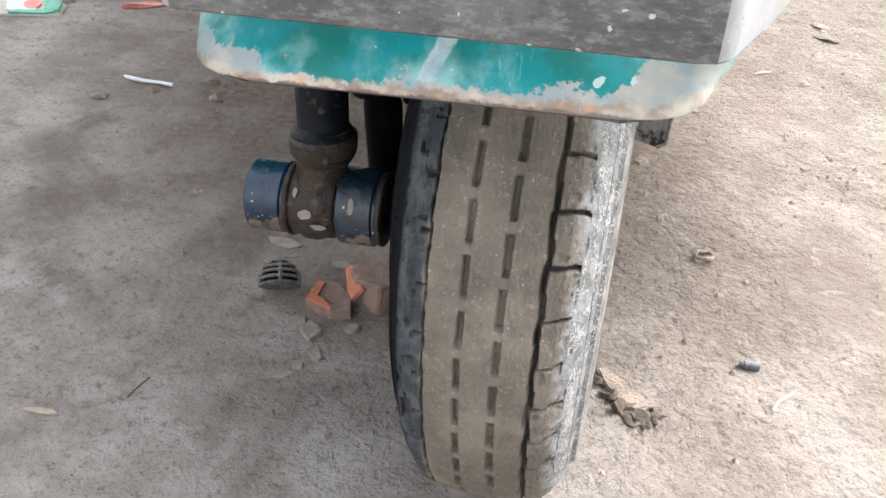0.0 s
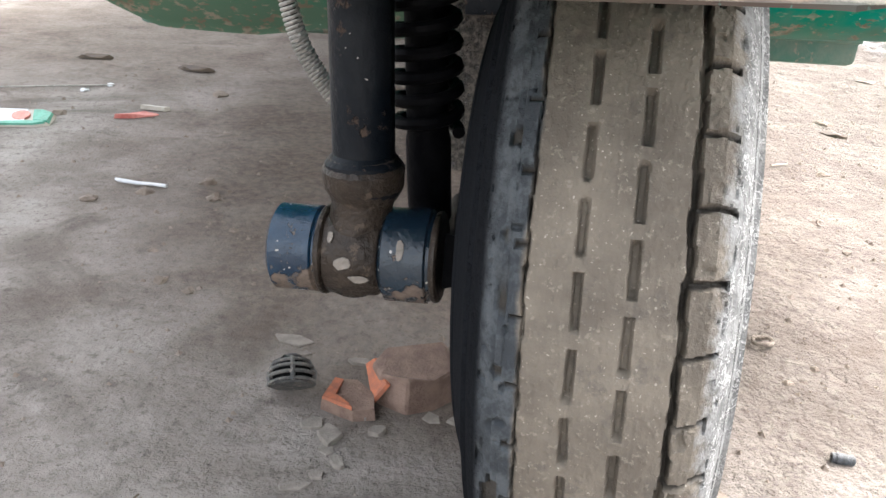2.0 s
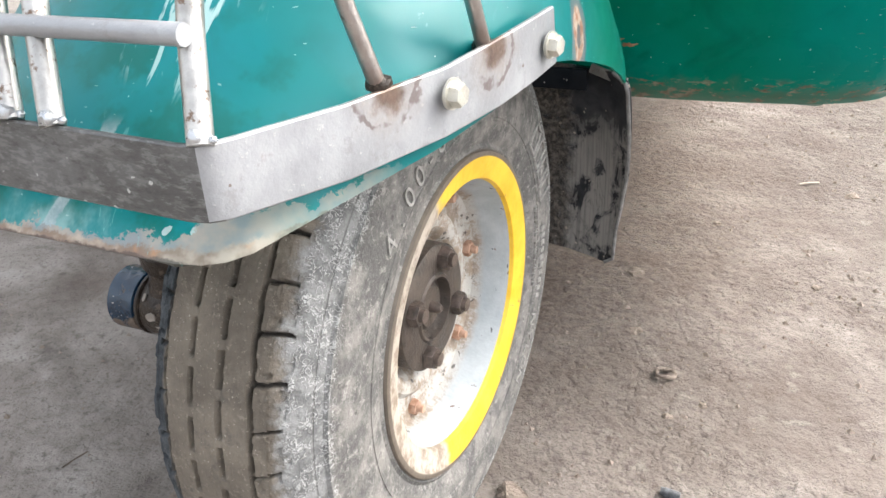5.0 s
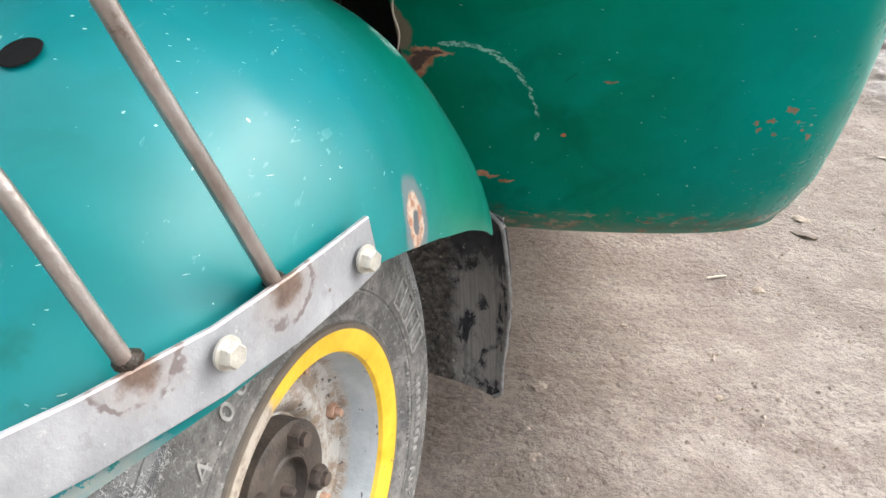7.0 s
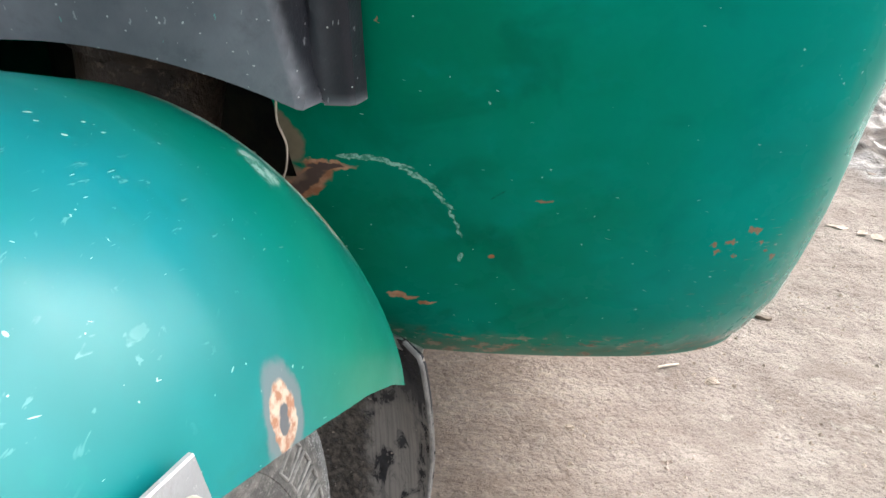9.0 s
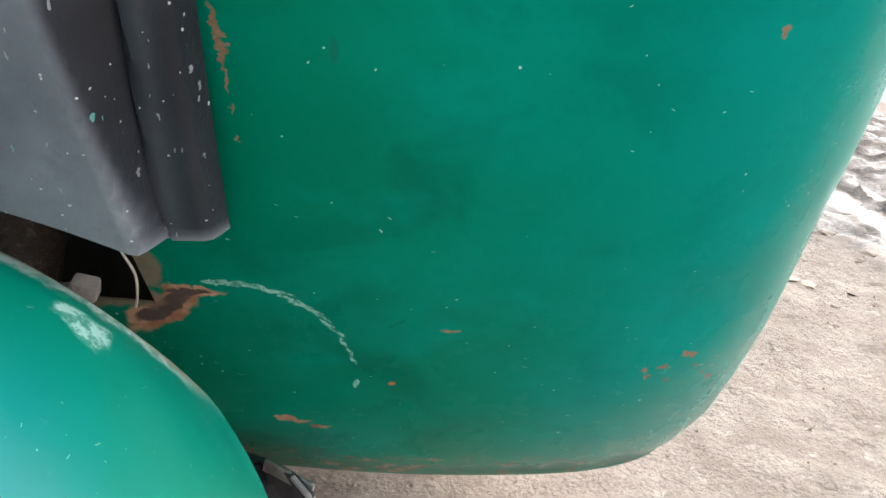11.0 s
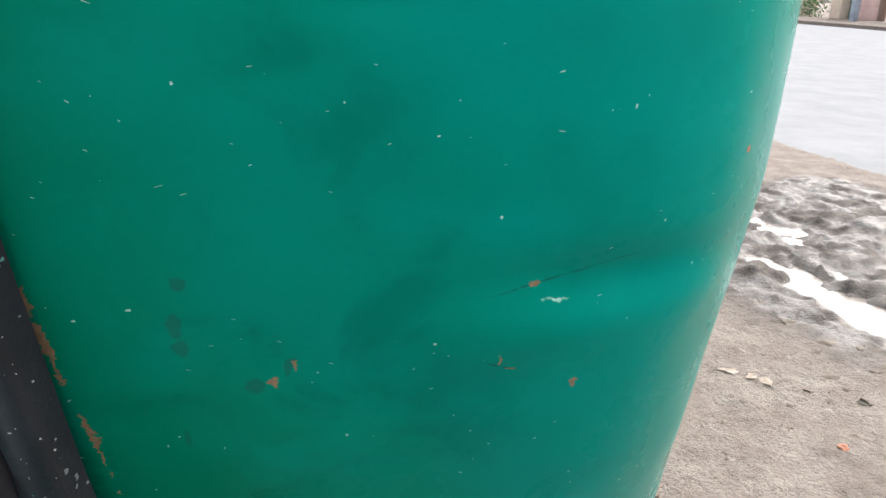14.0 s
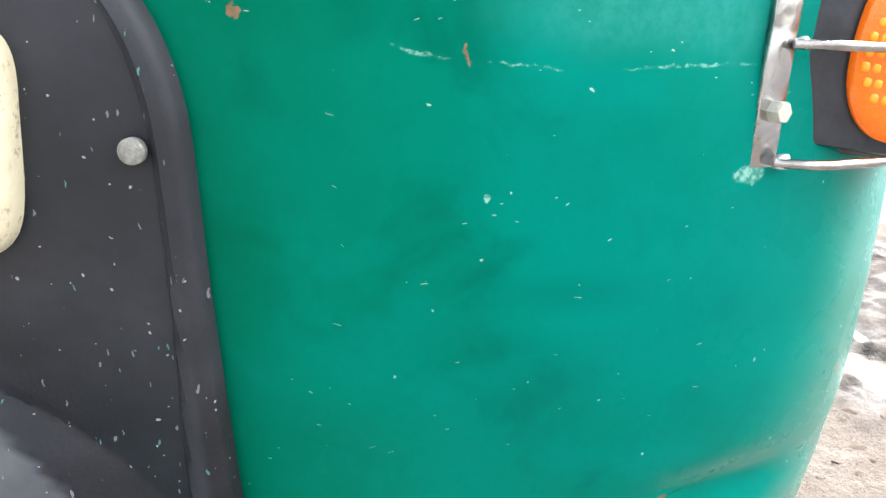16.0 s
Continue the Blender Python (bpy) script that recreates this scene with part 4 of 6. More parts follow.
def hills(x, y, scale, seed):
    """Smooth value noise on arrays, between -1 and 1."""
    if seed not in TABLES:
        TABLES[seed] = np.random.RandomState(seed).rand(256, 256) * 2 - 1
    table = TABLES[seed]
    u, v = np.asarray(x) * scale + 57.3, np.asarray(y) * scale + 31.7
    i, j = np.floor(u).astype(int), np.floor(v).astype(int)
    f, g = u - i, v - j
    f, g = f * f * (3 - 2 * f), g * g * (3 - 2 * g)
    at = lambda a, b: table[a % 256, b % 256]
    return (at(i, j) * (1 - f) + at(i + 1, j) * f) * (1 - g) + (at(i, j + 1) * (1 - f) + at(i + 1, j + 1) * f) * g


def ground_height(x, y):
    loose = np.clip((x - 0.05) / 0.35, 0, 1)
    h = 0.004 * hills(x, y, 5, 1) + 0.0009 * hills(x, y, 17, 2) + (0.0005 + 0.0005 * loose) * hills(x, y, 55, 3) + 0.0007 * loose * hills(x, y, 120, 4)
    u, v = (x - 1.8) * 0.92 - (y - 3.1) * 0.39, (x - 1.8) * 0.39 + (y - 3.1) * 0.92
    wet = np.clip((1.12 - np.hypot(u * 2.1, v * 0.92)) / 0.35, 0, 1)
    # the run of standing water through the ruts
    run = np.exp(-((x - 1.51 + 0.34 * (y - 2.55) + 0.04 * hills(x, y, 6, 9)) / (0.07 + 0.06 * np.clip((2.7 - y) / 0.4, 0, 1))) ** 2) * np.clip((2.95 - y) / 0.2, 0, 1) * np.clip((y - 1.9) / 0.2, 0, 1)
    for px_, py_, rx_, ry_ in ((1.66, 2.74, 0.07, 0.14), (1.65, 3.12, 0.08, 0.22), (1.6, 3.4, 0.07, 0.2)):
        run = np.maximum(run, 0.68 * np.exp(-((x - px_ + 0.05 * hills(x, y, 7, 14)) / rx_) ** 2 - ((y - py_) / ry_) ** 2))
    h = h + wet * (0.014 + 0.012 * hills(x, y, 5, 5) + 0.012 * hills(x, y, 11, 6) + 0.011 * hills(x, y, 24, 7) + 0.006 * hills(x, y, 50, 8)) - 0.05 * run
    h = h + 0.006 * np.clip((x - 0.6) / 0.3, 0, 1) * (1 - wet) * (np.minimum(hills(x, y, 9, 10), 0) + 0.6 * np.minimum(hills(x, y, 21, 11), 0) + 0.3 * hills(x, y, 40, 13))
    far = np.clip((np.hypot(x, y) - 5) / 4, 0, 1)
    return h * (1 - far) - 0.03 * far


def ground_axis(dense_lo, dense_hi, step, reach):
    mid = dense_hi + 1.7
    core = list(np.arange(dense_lo, dense_hi, step)) + list(np.arange(dense_hi, mid, step * 2))
    out, s = [], step * 2
    p = mid
    while p < reach:
        out.append(p)
        s *= 1.12
        p += s
    low, s = [], step
    p = dense_lo - step
    while p > -reach:
        low.append(p)
        s *= 1.12
        p -= s
    return np.array(low[::-1] + core + out)


gx, gy = ground_axis(-0.8, 1.2, 0.0075, 2500), ground_axis(0.2, 2.4, 0.0075, 2500)
X, Y = np.meshgrid(gx, gy, indexing="ij")
Z = ground_height(X, Y)
nx, ny = X.shape
idx = np.arange(nx * ny).reshape(nx, ny)
quads = np.stack([idx[:-1, :-1], idx[1:, :-1], idx[1:, 1:], idx[:-1, 1:]], -1).reshape(-1, 4)
me = bpy.data.meshes.new("ground")
me.from_pydata(np.stack([X, Y, Z], -1).reshape(-1, 3).tolist(), [], quads.tolist())
ground = tagged(put("ground", me, M_EARTH), "dusty packed bare earth, pale and loose beside the wheel", "ground", kind="structure")


def gz(x, y):
    return float(ground_height(np.array([x]), np.array([y]))[0])


water = bmesh.new()
ring = [water.verts.new((1.8 + x * 0.92 + y * 0.39, 3.0 - x * 0.39 + y * 0.92, -0.016)) for x, y in ragged(0.55, 1.25, 40, 5, 0.06)]
water.faces.new(ring)
tagged(part("water", water, M_WATER), "shallow muddy puddle reflecting a white sky", "puddle", kind="structure")

road = bmesh.new()
d = Vector((-0.16, 0.987, 0)).normalized()
side = Vector((d.y, -d.x, 0))
e0 = Vector((2.52, 4.75, 0))
rows = []
for s in np.concatenate([np.linspace(-14, 16, 60), np.linspace(18, 120, 20)]):
    wob = 0.12 * noise.noise(Vector((s * 0.7, 3, 1))) + 0.05 * noise.noise(Vector((s * 2.5, 3, 1)))
    p = e0 + d * s
    rows.append([tuple(p + side * (wob - 0.25) + Vector((0, 0, -0.035))), tuple(p + side * wob + Vector((0, 0, 0.012))), tuple(p + side * 7 + Vector((0, 0, 0.05))), tuple(p + side * 15.5 + Vector((0, 0, 0.0)))])
tagged(part("road", sheet(rows, flip=True), M_ROAD), "pale dusty carriageway with a ragged edge", "road", kind="structure")

# ---- the place across the carriageway ----
far0 = e0 + side * 18.3
turn_far = math.degrees(math.atan2(d.y, d.x))


def far_box(name, along, off, sx, sy, sz, mat, label, cat, kind=""):
    p = far0 + d * along + side * off
    ob = empty(name, (p.x, p.y, 0.2))
    m = Matrix.Translation((p.x, p.y, sz / 2 + 0.16)) @ pose(0, 0, 0, 0, 0, turn_far)
    part("body", box(sx, sy, sz, 0.04), mat, ob, m=m)
    part("coping", box(sx + 0.1, sy + 0.12, 0.12, 0.02), M_PILLAR, ob, m=Matrix.Translation((p.x, p.y, sz + 0.22)) @ pose(0, 0, 0, 0, 0, turn_far))
    return tagged(ob, label, cat, kind=kind)


# verge lifted so that the far wall's foot fits the camera's view
rows = []
for s_ in np.linspace(-10, 110, 40):
    p = far0 + d * s_
    rows.append([tuple(p + side * o + Vector((0, 0, z))) for o, z in ((-3.0, -0.05), (-2.95, 0.12), (-1.2, 0.2), (2.0, 0.22))])
tagged(part("pavement", sheet(rows, flip=True), M_EARTH), "raised dusty verge along the far side of the carriageway", "verge", kind="structure")
far_box("boundary_wall", 60, 0.3, 60, 0.3, 2.6, M_PILLAR, "weathered cream boundary wall across the carriageway", "wall")
far_box("boundary_wall", 8, 0.3, 32.8, 0.3, 2.6, M_PILLAR, "weathered cream boundary wall across the carriageway", "wall")
far_box("gate_pillar", 27.45, -0.1, 0.72, 0.6, 2.9, M_PILLAR, "cream brick gate pillar with a coping", "pillar")
far_box("metal_gate", 26.82, 0.0, 0.5, 0.1, 2.4, M_GATE, "narrow dark green closed metal gate", "gate")
far_box("painted_panel", 25.85, 0.0, 1.4, 0.12, 2.4, M_WALL, "faded pink painted panel beside the gate", "panel")
far_box("panel_post", 25.0, -0.05, 0.26, 0.2, 2.5, M_BRICK, "reddish brick post at the panel's end", "post")
far_box("marker_post", 24.4, -1.6, 0.24, 0.24, 1.5, M_POST, "blue-grey painted post on the verge", "post")
shrub = empty("shrub", tuple(far0 + d * 29.2 + side * -0.4 + Vector((0, 0, 0.2))))
rnd = random.Random(11)
lv, lf = [], []
for i in range(420):
    c = far0 + d * (29.2 + rnd.gauss(0, 0.45)) + side * (-0.4 + rnd.gauss(0, 0.3)) + Vector((0, 0, 0.2 + abs(rnd.gauss(0.5, 0.35))))
    a_, b_ = Vector((rnd.gauss(0, 1), rnd.gauss(0, 1), rnd.gauss(0, 1))).normalized() * 0.09, Vector((rnd.gauss(0, 1), rnd.gauss(0, 1), rnd.gauss(0, 1))).normalized() * 0.04
    n0 = len(lv)
    lv += [tuple(c - a_), tuple(c + b_), tuple(c + a_), tuple(c - b_)]
    lf.append((n0, n0 + 1, n0 + 2, n0 + 3))
me = bpy.data.meshes.new("leaves")
me.from_pydata(lv, [], lf)
put("leaves", me, M_LEAVES, shrub)
foot = far0 + d * 29.2 + side * -0.4
part("stem", rod([foot + Vector((0, 0, 0.15)), foot + Vector((0.03, 0.02, 0.5)), foot + Vector((0.1, -0.05, 0.9))], 0.02, 7, radii=[0.03, 0.02, 0.008]), M_LEAF, shrub)
tagged(shrub, "small leafy green shrub by the far wall", "shrub")

# ---- the auto rickshaw ----
XC = 0.075
rickshaw = tagged(empty("auto_rickshaw", (XC, 0.8, 0)), "green three-wheeled auto rickshaw with worn, chipped paint, parked on bare earth", "auto rickshaw")

ZW = [0.282, 0.295, 0.33, 0.37, 0.42, 0.5, 0.6, 0.71, 0.82, 0.95, 1.2]
WW = [0.446, 0.455, 0.468, 0.473, 0.477, 0.479, 0.4865, 0.4985, 0.503, 0.51, 0.515]


def cowl_base(z):
    return 0.5487 + 0.2088 * (max(0.9 - z, 0) / 0.563) ** 1.574


def cowl_round(z):
    """How deep the corner turns back, and how square it is."""
    return float(np.interp(z, [0.3, 0.9], [0.1606, 0.2738])), float(np.interp(z, [0.3, 0.9], [3.61, 2.114]))


def cowl_y(x, z):
    w = np.interp(z, ZW, WW)
    u = min(abs(x - XC) / w, 0.9995)
    deep, square = cowl_round(z)
    return cowl_base(z) + deep * (1 - (1 - u ** square) ** (1 / square))


def dents(x, z):
    """Shallow dents in the sheet metal."""
    d = 0.0
    for cx, cz, rx, rz, depth in ((0.465, 0.677, 0.05, 0.014, 0.0085), (0.43, 0.652, 0.05, 0.018, -0.005), (0.364, 0.797, 0.03, 0.006, 0.003), (0.37, 0.81, 0.06, 0.02, -0.0015),
                                  (0.33, 0.72, 0.07, 0.04, 0.003), (0.33, 0.84, 0.02, 0.05, -0.003), (0.4, 0.55, 0.05, 0.05, 0.003), (0.3, 0.58, 0.04, 0.03, -0.003), (0.47, 0.46, 0.05, 0.03, 0.003), (0.25, 0.42, 0.045, 0.05, 0.003)):
        d += depth * math.exp(-((x - cx) / rx) ** 2 - ((z - cz) / rz) ** 2)
    return d + 0.0018 * noise.noise(Vector((x * 9, 0, z * 7)))


zs = np.concatenate([np.linspace(0.2845, 0.37, 18), np.linspace(0.378, 1.08, 88)])
th = np.linspace(-math.pi / 2, math.pi / 2, 121)
rows = []
for z in zs:
    w = np.interp(z, ZW, WW)
    deep, square = cowl_round(z)
    row = [(XC - w, 2.9, z), (XC - w, 1.2, z)]
    for t in th:
        x = XC + w * math.copysign(abs(math.sin(t)) ** (2 / square), math.sin(t))
        y = cowl_base(z) + deep * (1 - abs(math.cos(t)) ** (2 / square))
        # left bottom edge dropped to fit the camera's view
        left_drop = 0.026 * min(max(-x / 0.16, 0), 1) * min(max((x + 0.33) / 0.08, 0), 1) * min(max((0.38 - z) / 0.09, 0), 1)
        row.append((x, y + dents(x, z), z - left_drop))
    row += [(XC + w, 1.2, z), (XC + w, 2.9, z)]
    rows.append(row)
# a rolled edge at the bottom
low = []
for k_, (dz, dy, sh) in enumerate(((0.0, 0.02, 0.985), (-0.004, 0.008, 0.995), (-0.003, 0.0, 1.0))):
    low.append([(XC + (x - XC) * sh, y + dy, z + dz) for x, y, z in rows[0]])
rows = low + rows
cowl_bm = sheet(rows, 0.0015)
# the opening for the steering column, low in the middle
gone = [f for f in cowl_bm.faces if abs(f.calc_center_median().x - XC) < 0.092 + 0.006 * noise.noise(f.calc_center_median() * 60) and 0.452 < f.calc_center_median().z < 0.56 and f.calc_center_median().y < 0.75]
bmesh.ops.delete(cowl_bm, geom=gone, context="FACES")
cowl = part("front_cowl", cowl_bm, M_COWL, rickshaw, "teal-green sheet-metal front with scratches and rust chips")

# plain hull closing the vehicle above and behind
hull = joined([moved(box(1.0, 0.02, 0.79, 0.004), Matrix.Translation((XC, 2.9, 0.69))), moved(box(0.98, 2.2, 0.02, 0.004), Matrix.Translation((XC, 1.79, 1.07)))])
part("hull", hull, M_COWL, rickshaw)
# canopy lies out of view, added to shade the ground and mudguard
rows = []
for z, half, y0, y1 in ((1.078, 0.5, 0.56, 2.9), (1.3, 0.505, 0.64, 2.9), (1.58, 0.5, 0.73, 2.88), (1.68, 0.47, 0.79, 2.84), (1.72, 0.4, 0.9, 2.7), (1.735, 0.2, 1.2, 2.4), (1.735, 0.01, 1.7, 1.8)):
    yc, yh = (y0 + y1) / 2, (y1 - y0) / 2
    rows.append([(XC + half * math.copysign(abs(math.cos(t)) ** 0.35, math.cos(t)), yc + yh * math.copysign(abs(math.sin(t)) ** 0.22, math.sin(t)), z) for t in np.linspace(0, 2 * math.pi, 64, endpoint=False)])
canopy_bm = sheet(rows, closed_v=True)
bmesh.ops.recalc_face_normals(canopy_bm, faces=canopy_bm.faces)
part("canopy", canopy_bm, M_CANOPY, rickshaw, "unseen dark canopy over the cab, added to block light")
under = joined([moved(box(0.84, 2.0, 0.03, 0.008), Matrix.Translation((XC, 1.86, 0.315))), moved(box(0.8, 0.3, 0.02, 0.006), Matrix.Translation((XC, 0.99, 0.31))),
                moved(box(0.3, 0.02, 0.34, 0.004), Matrix.Translation((XC, 0.86, 0.48)))])
part("sill", joined([moved(box(0.82, 0.03, 0.075, 0.008), Matrix.Translation((XC, 1.0, 0.258))), moved(box(0.82, 0.036, 0.01, 0.004), Matrix.Translation((XC, 0.997, 0.252)))]), M_SILL, rickshaw, "dusty pale green sill below the floor")
part("underbody", under, M_UNDER, rickshaw, "dirt-caked floor pan and sill")
tube = rod([(XC, 0.70, 0.42), (XC, 0.715, 0.49), (XC, 0.73, 0.56), (XC, 0.76, 0.7)], 0.05, 24, radii=[0.036, 0.044, 0.052, 0.052])
column = part("steering_column", tube, M_GRIME, rickshaw, "grimy brown steering column")
part("column_collar", moved(lathe([(-0.006, 0.03), (-0.006, 0.052), (0.006, 0.055), (0.006, 0.03)], 28), pose(XC, 0.722, 0.525, 0, -82, 0)), M_GRIME, column)

lug = joined([moved(box(0.013, 0.01, 0.011, 0.002), pose(0.148, 0.672, 0.466, 20, 12, 8)), moved(lump(0.007, 3, 0.4), pose(0.141, 0.676, 0.461))])
part("bracket_lug", lug, M_CHIP, rickshaw, "dusty cast lug beside the steering column")

# ---- black nose panel ----
rows, scuffed = [], []
EDGE = 0.152
for zi in np.linspace(0, 1, 130):
    row = []
    for xi in np.concatenate([-np.linspace(1, 0.62, 40), np.linspace(-0.6, 0.6, 41), np.linspace(0.62, 1, 40)]):
        top = 0.955
        bottom = 0.513 + 0.03 * max(0.0, 1 - (xi / 0.88) ** 2)
        z = bottom + (top - bottom) * zi
        half = np.interp(z, [0.51, 0.67, 0.75, 0.86], [0.148, 0.1475, 0.1462, 0.1435])
        if z > 0.848:
            half *= max(1 - ((z - 0.848) / 0.117) ** 2.6, 0.001) ** 0.42
        x = XC + xi * half
        d_e = (1 - abs(xi)) * EDGE
        rim = np.interp(z, [0.51, 0.68, 0.78], [0.03, 0.021, 0.013])
        drop = min(0.016, rim * 0.7)
        rw = np.interp(z, [0.51, 0.62, 0.74, 0.82], [0.021, 0.016, 0.011, 0.0065])
        h = rim + np.interp(d_e, [0, 0.0015, 0.003, rw, rw + 0.0025, 0.15], [-drop, -0.45 * drop, -0.18 * drop, 0.0, -0.005, -0.004])
        # the raised lower shield, its flank a flat facet
        reach = min(0.14 * max(1 - (max(z - 0.5, 0) / 0.28) ** 2, 0) ** 0.5, np.interp(z, [0.51, 0.6, 0.7], [0.127, 0.112, 0.098]))
        bulge = np.interp(z, [0.51, 0.65, 0.78], [0.054, 0.04, 0.019])
        span = max(half - rw - 0.0025 - reach, 0.002)
        span = span + (0.012 - span) * min(max((z - 0.66) / 0.1, 0), 1)
        k_ = min(max((reach + span - abs(x - XC)) / span, 0), 1)
        h = max(h, h + (bulge - h) * k_)
        ze = top - z
        if ze < 0.02:
            h = h * (0.4 + 0.6 * (ze / 0.02) ** 0.5)
        row.append((x, cowl_y(x, z) - h, z))
        # worn shield and edges paler; the flank's shade is put into the tone
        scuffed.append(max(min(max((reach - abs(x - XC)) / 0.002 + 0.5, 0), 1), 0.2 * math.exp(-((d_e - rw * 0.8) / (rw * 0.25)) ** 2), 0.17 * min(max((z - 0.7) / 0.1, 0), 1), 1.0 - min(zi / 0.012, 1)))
    rows.append(row)
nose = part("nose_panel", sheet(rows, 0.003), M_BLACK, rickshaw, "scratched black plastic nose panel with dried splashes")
wear_tone = nose.data.attributes.new("wear_tone", "FLOAT", "POINT")
wear_tone.data.foreach_set("value", scuffed * 2)
SCREW_AT = (0.2035, cowl_y(0.2035, 0.8647) - 0.0128, 0.8647)
part("panel_screw", moved(lathe([(0, 0), (0, 0.0047), (0.0034, 0.0047), (0.004, 0.004), (0.0041, 0.002), (0.0037, 0)], 24), pose(*SCREW_AT, 0, 0, -90)), M_SCREW, nose, "bright round-headed screw")
# headlight with a cream surround
HX, HZ = XC, 0.866
outer, inner = [], []
for t in np.linspace(0, 2 * math.pi, 64, endpoint=False):
    c, s = math.cos(t), math.sin(t)
    zq = abs(s) ** 0.36 * math.copysign(0.0455, s)
    outer.append((abs(c) ** 0.34 * math.copysign(0.0905, c) * (1 + zq * 0.9), zq))
rows = []
for k_, h in ((1.0, 0.016), (1.0, 0.026), (0.985, 0.03), (0.94, 0.031), (0.91, 0.028), (0.9, 0.022)):
    rows.append([(HX + x * k_, cowl_y(HX + x * k_, HZ) - h + 0.006, HZ + z * k_) for x, z in outer])
bez = sheet(rows, closed_v=True)
bmesh.ops.recalc_face_normals(bez, faces=bez.faces)
head = part("headlight", bez, M_CREAM, rickshaw, "cream plastic headlight surround")
rows = [[(HX + x * k_, cowl_y(HX + x * k_, HZ) - 0.017 - 0.006 * (1 - k_), HZ + z * k_) for x, z in outer] for k_ in (0.905, 0.6, 0.3, 0.01)]
part("lens", sheet(rows, closed_v=True), M_LENS, head, "dusty clear headlight lens")

# ---- direction indicator with its steel cage ----
def on_cowl(x, z, off, turn=None):
    slope = (cowl_y(x + 0.004, z) - cowl_y(x - 0.004, z)) / 0.008
    return pose(x, cowl_y(x, z) - off, z, 0, 0, math.degrees(math.atan(slope)) if turn is None else turn)


frame_m = on_cowl(0.4515, 0.9095, 0.004) @ pose(0, 0, 0, 0, 2.5, 0)
lamp_m = on_cowl(0.5055, 0.919, 0.0, 9) @ pose(0, 0, 0, 0, 7, 0)
housing = joined([moved(box(0.114, 0.05, 0.126, 0.005, 3), Matrix.Translation((-0.0102, 0.012, 0))), moved(box(0.094, 0.012, 0.12, 0.0025, 2), Matrix.Translation((-0.006, -0.015, 0)))])
lamp = part("indicator_lamp", housing, M_HOUSING, rickshaw, "black direction indicator housing", m=lamp_m)
# grey strip and paler edge line left of the black lamp face
part("flange", moved(box(0.0125, 0.004, 0.121, 0.0012, 2), Matrix.Translation((-0.0603, -0.0125, 0))), M_FLANGE, lamp, "grey flange", m=lamp_m)
part("flange_ridge", rod([(-0.0535, -0.0215, -0.0585), (-0.0532, -0.0218, 0.0), (-0.0535, -0.0215, 0.0585)], 0.0014, 8), M_RIDGE, lamp, "pale ridge", m=lamp_m)
rows = []
for k_, h in ((1.0, 0.0), (1.0, 0.002), (0.96, 0.0036), (0.8, 0.0048), (0.4, 0.0056), (0.02, 0.006)):
    rows.append([(0.0108 + 0.029 * k_ * math.cos(t), -0.022 - h, -0.011 + 0.043 * k_ * math.copysign(abs(math.sin(t)) ** 0.8, math.sin(t))) for t in np.linspace(0, 2 * math.pi, 48, endpoint=False)])
lens_bm = sheet(rows, closed_v=True)
bmesh.ops.recalc_face_normals(lens_bm, faces=lens_bm.faces)
part("lens", lens_bm, M_AMBER, lamp, "amber ribbed indicator lens", m=lamp_m)
for r_, (z_, n_) in enumerate(((0.004, 4), (-0.003, 6), (-0.0095, 7), (-0.016, 7), (-0.0225, 7), (-0.029, 6), (-0.0355, 4))):
    for c_ in range(n_):
        x_ = 0.0065 + (c_ - (n_ - 1) / 2) * 0.0056
        part("led_cell", moved(box(0.0044, 0.0024, 0.0046, 0.0016, 3), Matrix.Translation((x_ - 0.002, -0.0266, z_))), M_LED, lamp, "bright yellow light cell under the lens", m=lamp_m)
up_bm = box(0.016, 0.003, 0.112, 0.0008)
cage = part("indicator_guard", up_bm, M_CAGE, rickshaw, "bare steel indicator cage with weld spots", m=frame_m)
part("bolt", moved(hexnut(0.0052, 0.006), pose(0, 0, 0, 0, 0, -90)), M_BOLT, cage, m=frame_m @ pose(0.001, -0.0015, -0.031))
for zz in (-0.0025, -0.0535):
    pts = [(x_, y_, zz + (0.04 if zz > -0.01 else 0.07) * x_) for x_, y_ in ((0.004, -0.004), (0.009, -0.01), (0.014, -0.016), (0.02, -0.019), (0.06, -0.024), (0.095, -0.016), (0.118, 0.014), (0.125, 0.05))]
    part("bar", rod(pts, 0.0023, 10), M_CAGE, cage, m=frame_m)
    part("weld_bead", moved(lump(0.0042, int(zz * 1e5), 0.2), pose(0.0075, -0.005, zz)), M_WELD, cage, m=frame_m)

# ---- steered front assembly: its own frame, x to the wheel's outer side, y to the rear, z up ----
ASSEMBLY = Matrix.Translation((0.096, 0.502, 0.203)) @ pose(0, 0, 0, 0, 0, -10) @ pose(0, 0, 0, 0, -3.3, 0)
WHEEL = ASSEMBLY @ pose(0.0125, 0.0, 0.0, 0, 0, -2.9)
FC = -0.0145


def guard_half(v):
    return np.interp(v, [-0.2525, -0.2505, -0.246, -0.238, -0.225, -0.2, -0.147, -0.1, -0.057, 0.0, 0.08, 0.165], [0.064, 0.076, 0.084, 0.0905, 0.0955, 0.105, 0.1275, 0.138, 0.144, 0.149, 0.151, 0.1505])


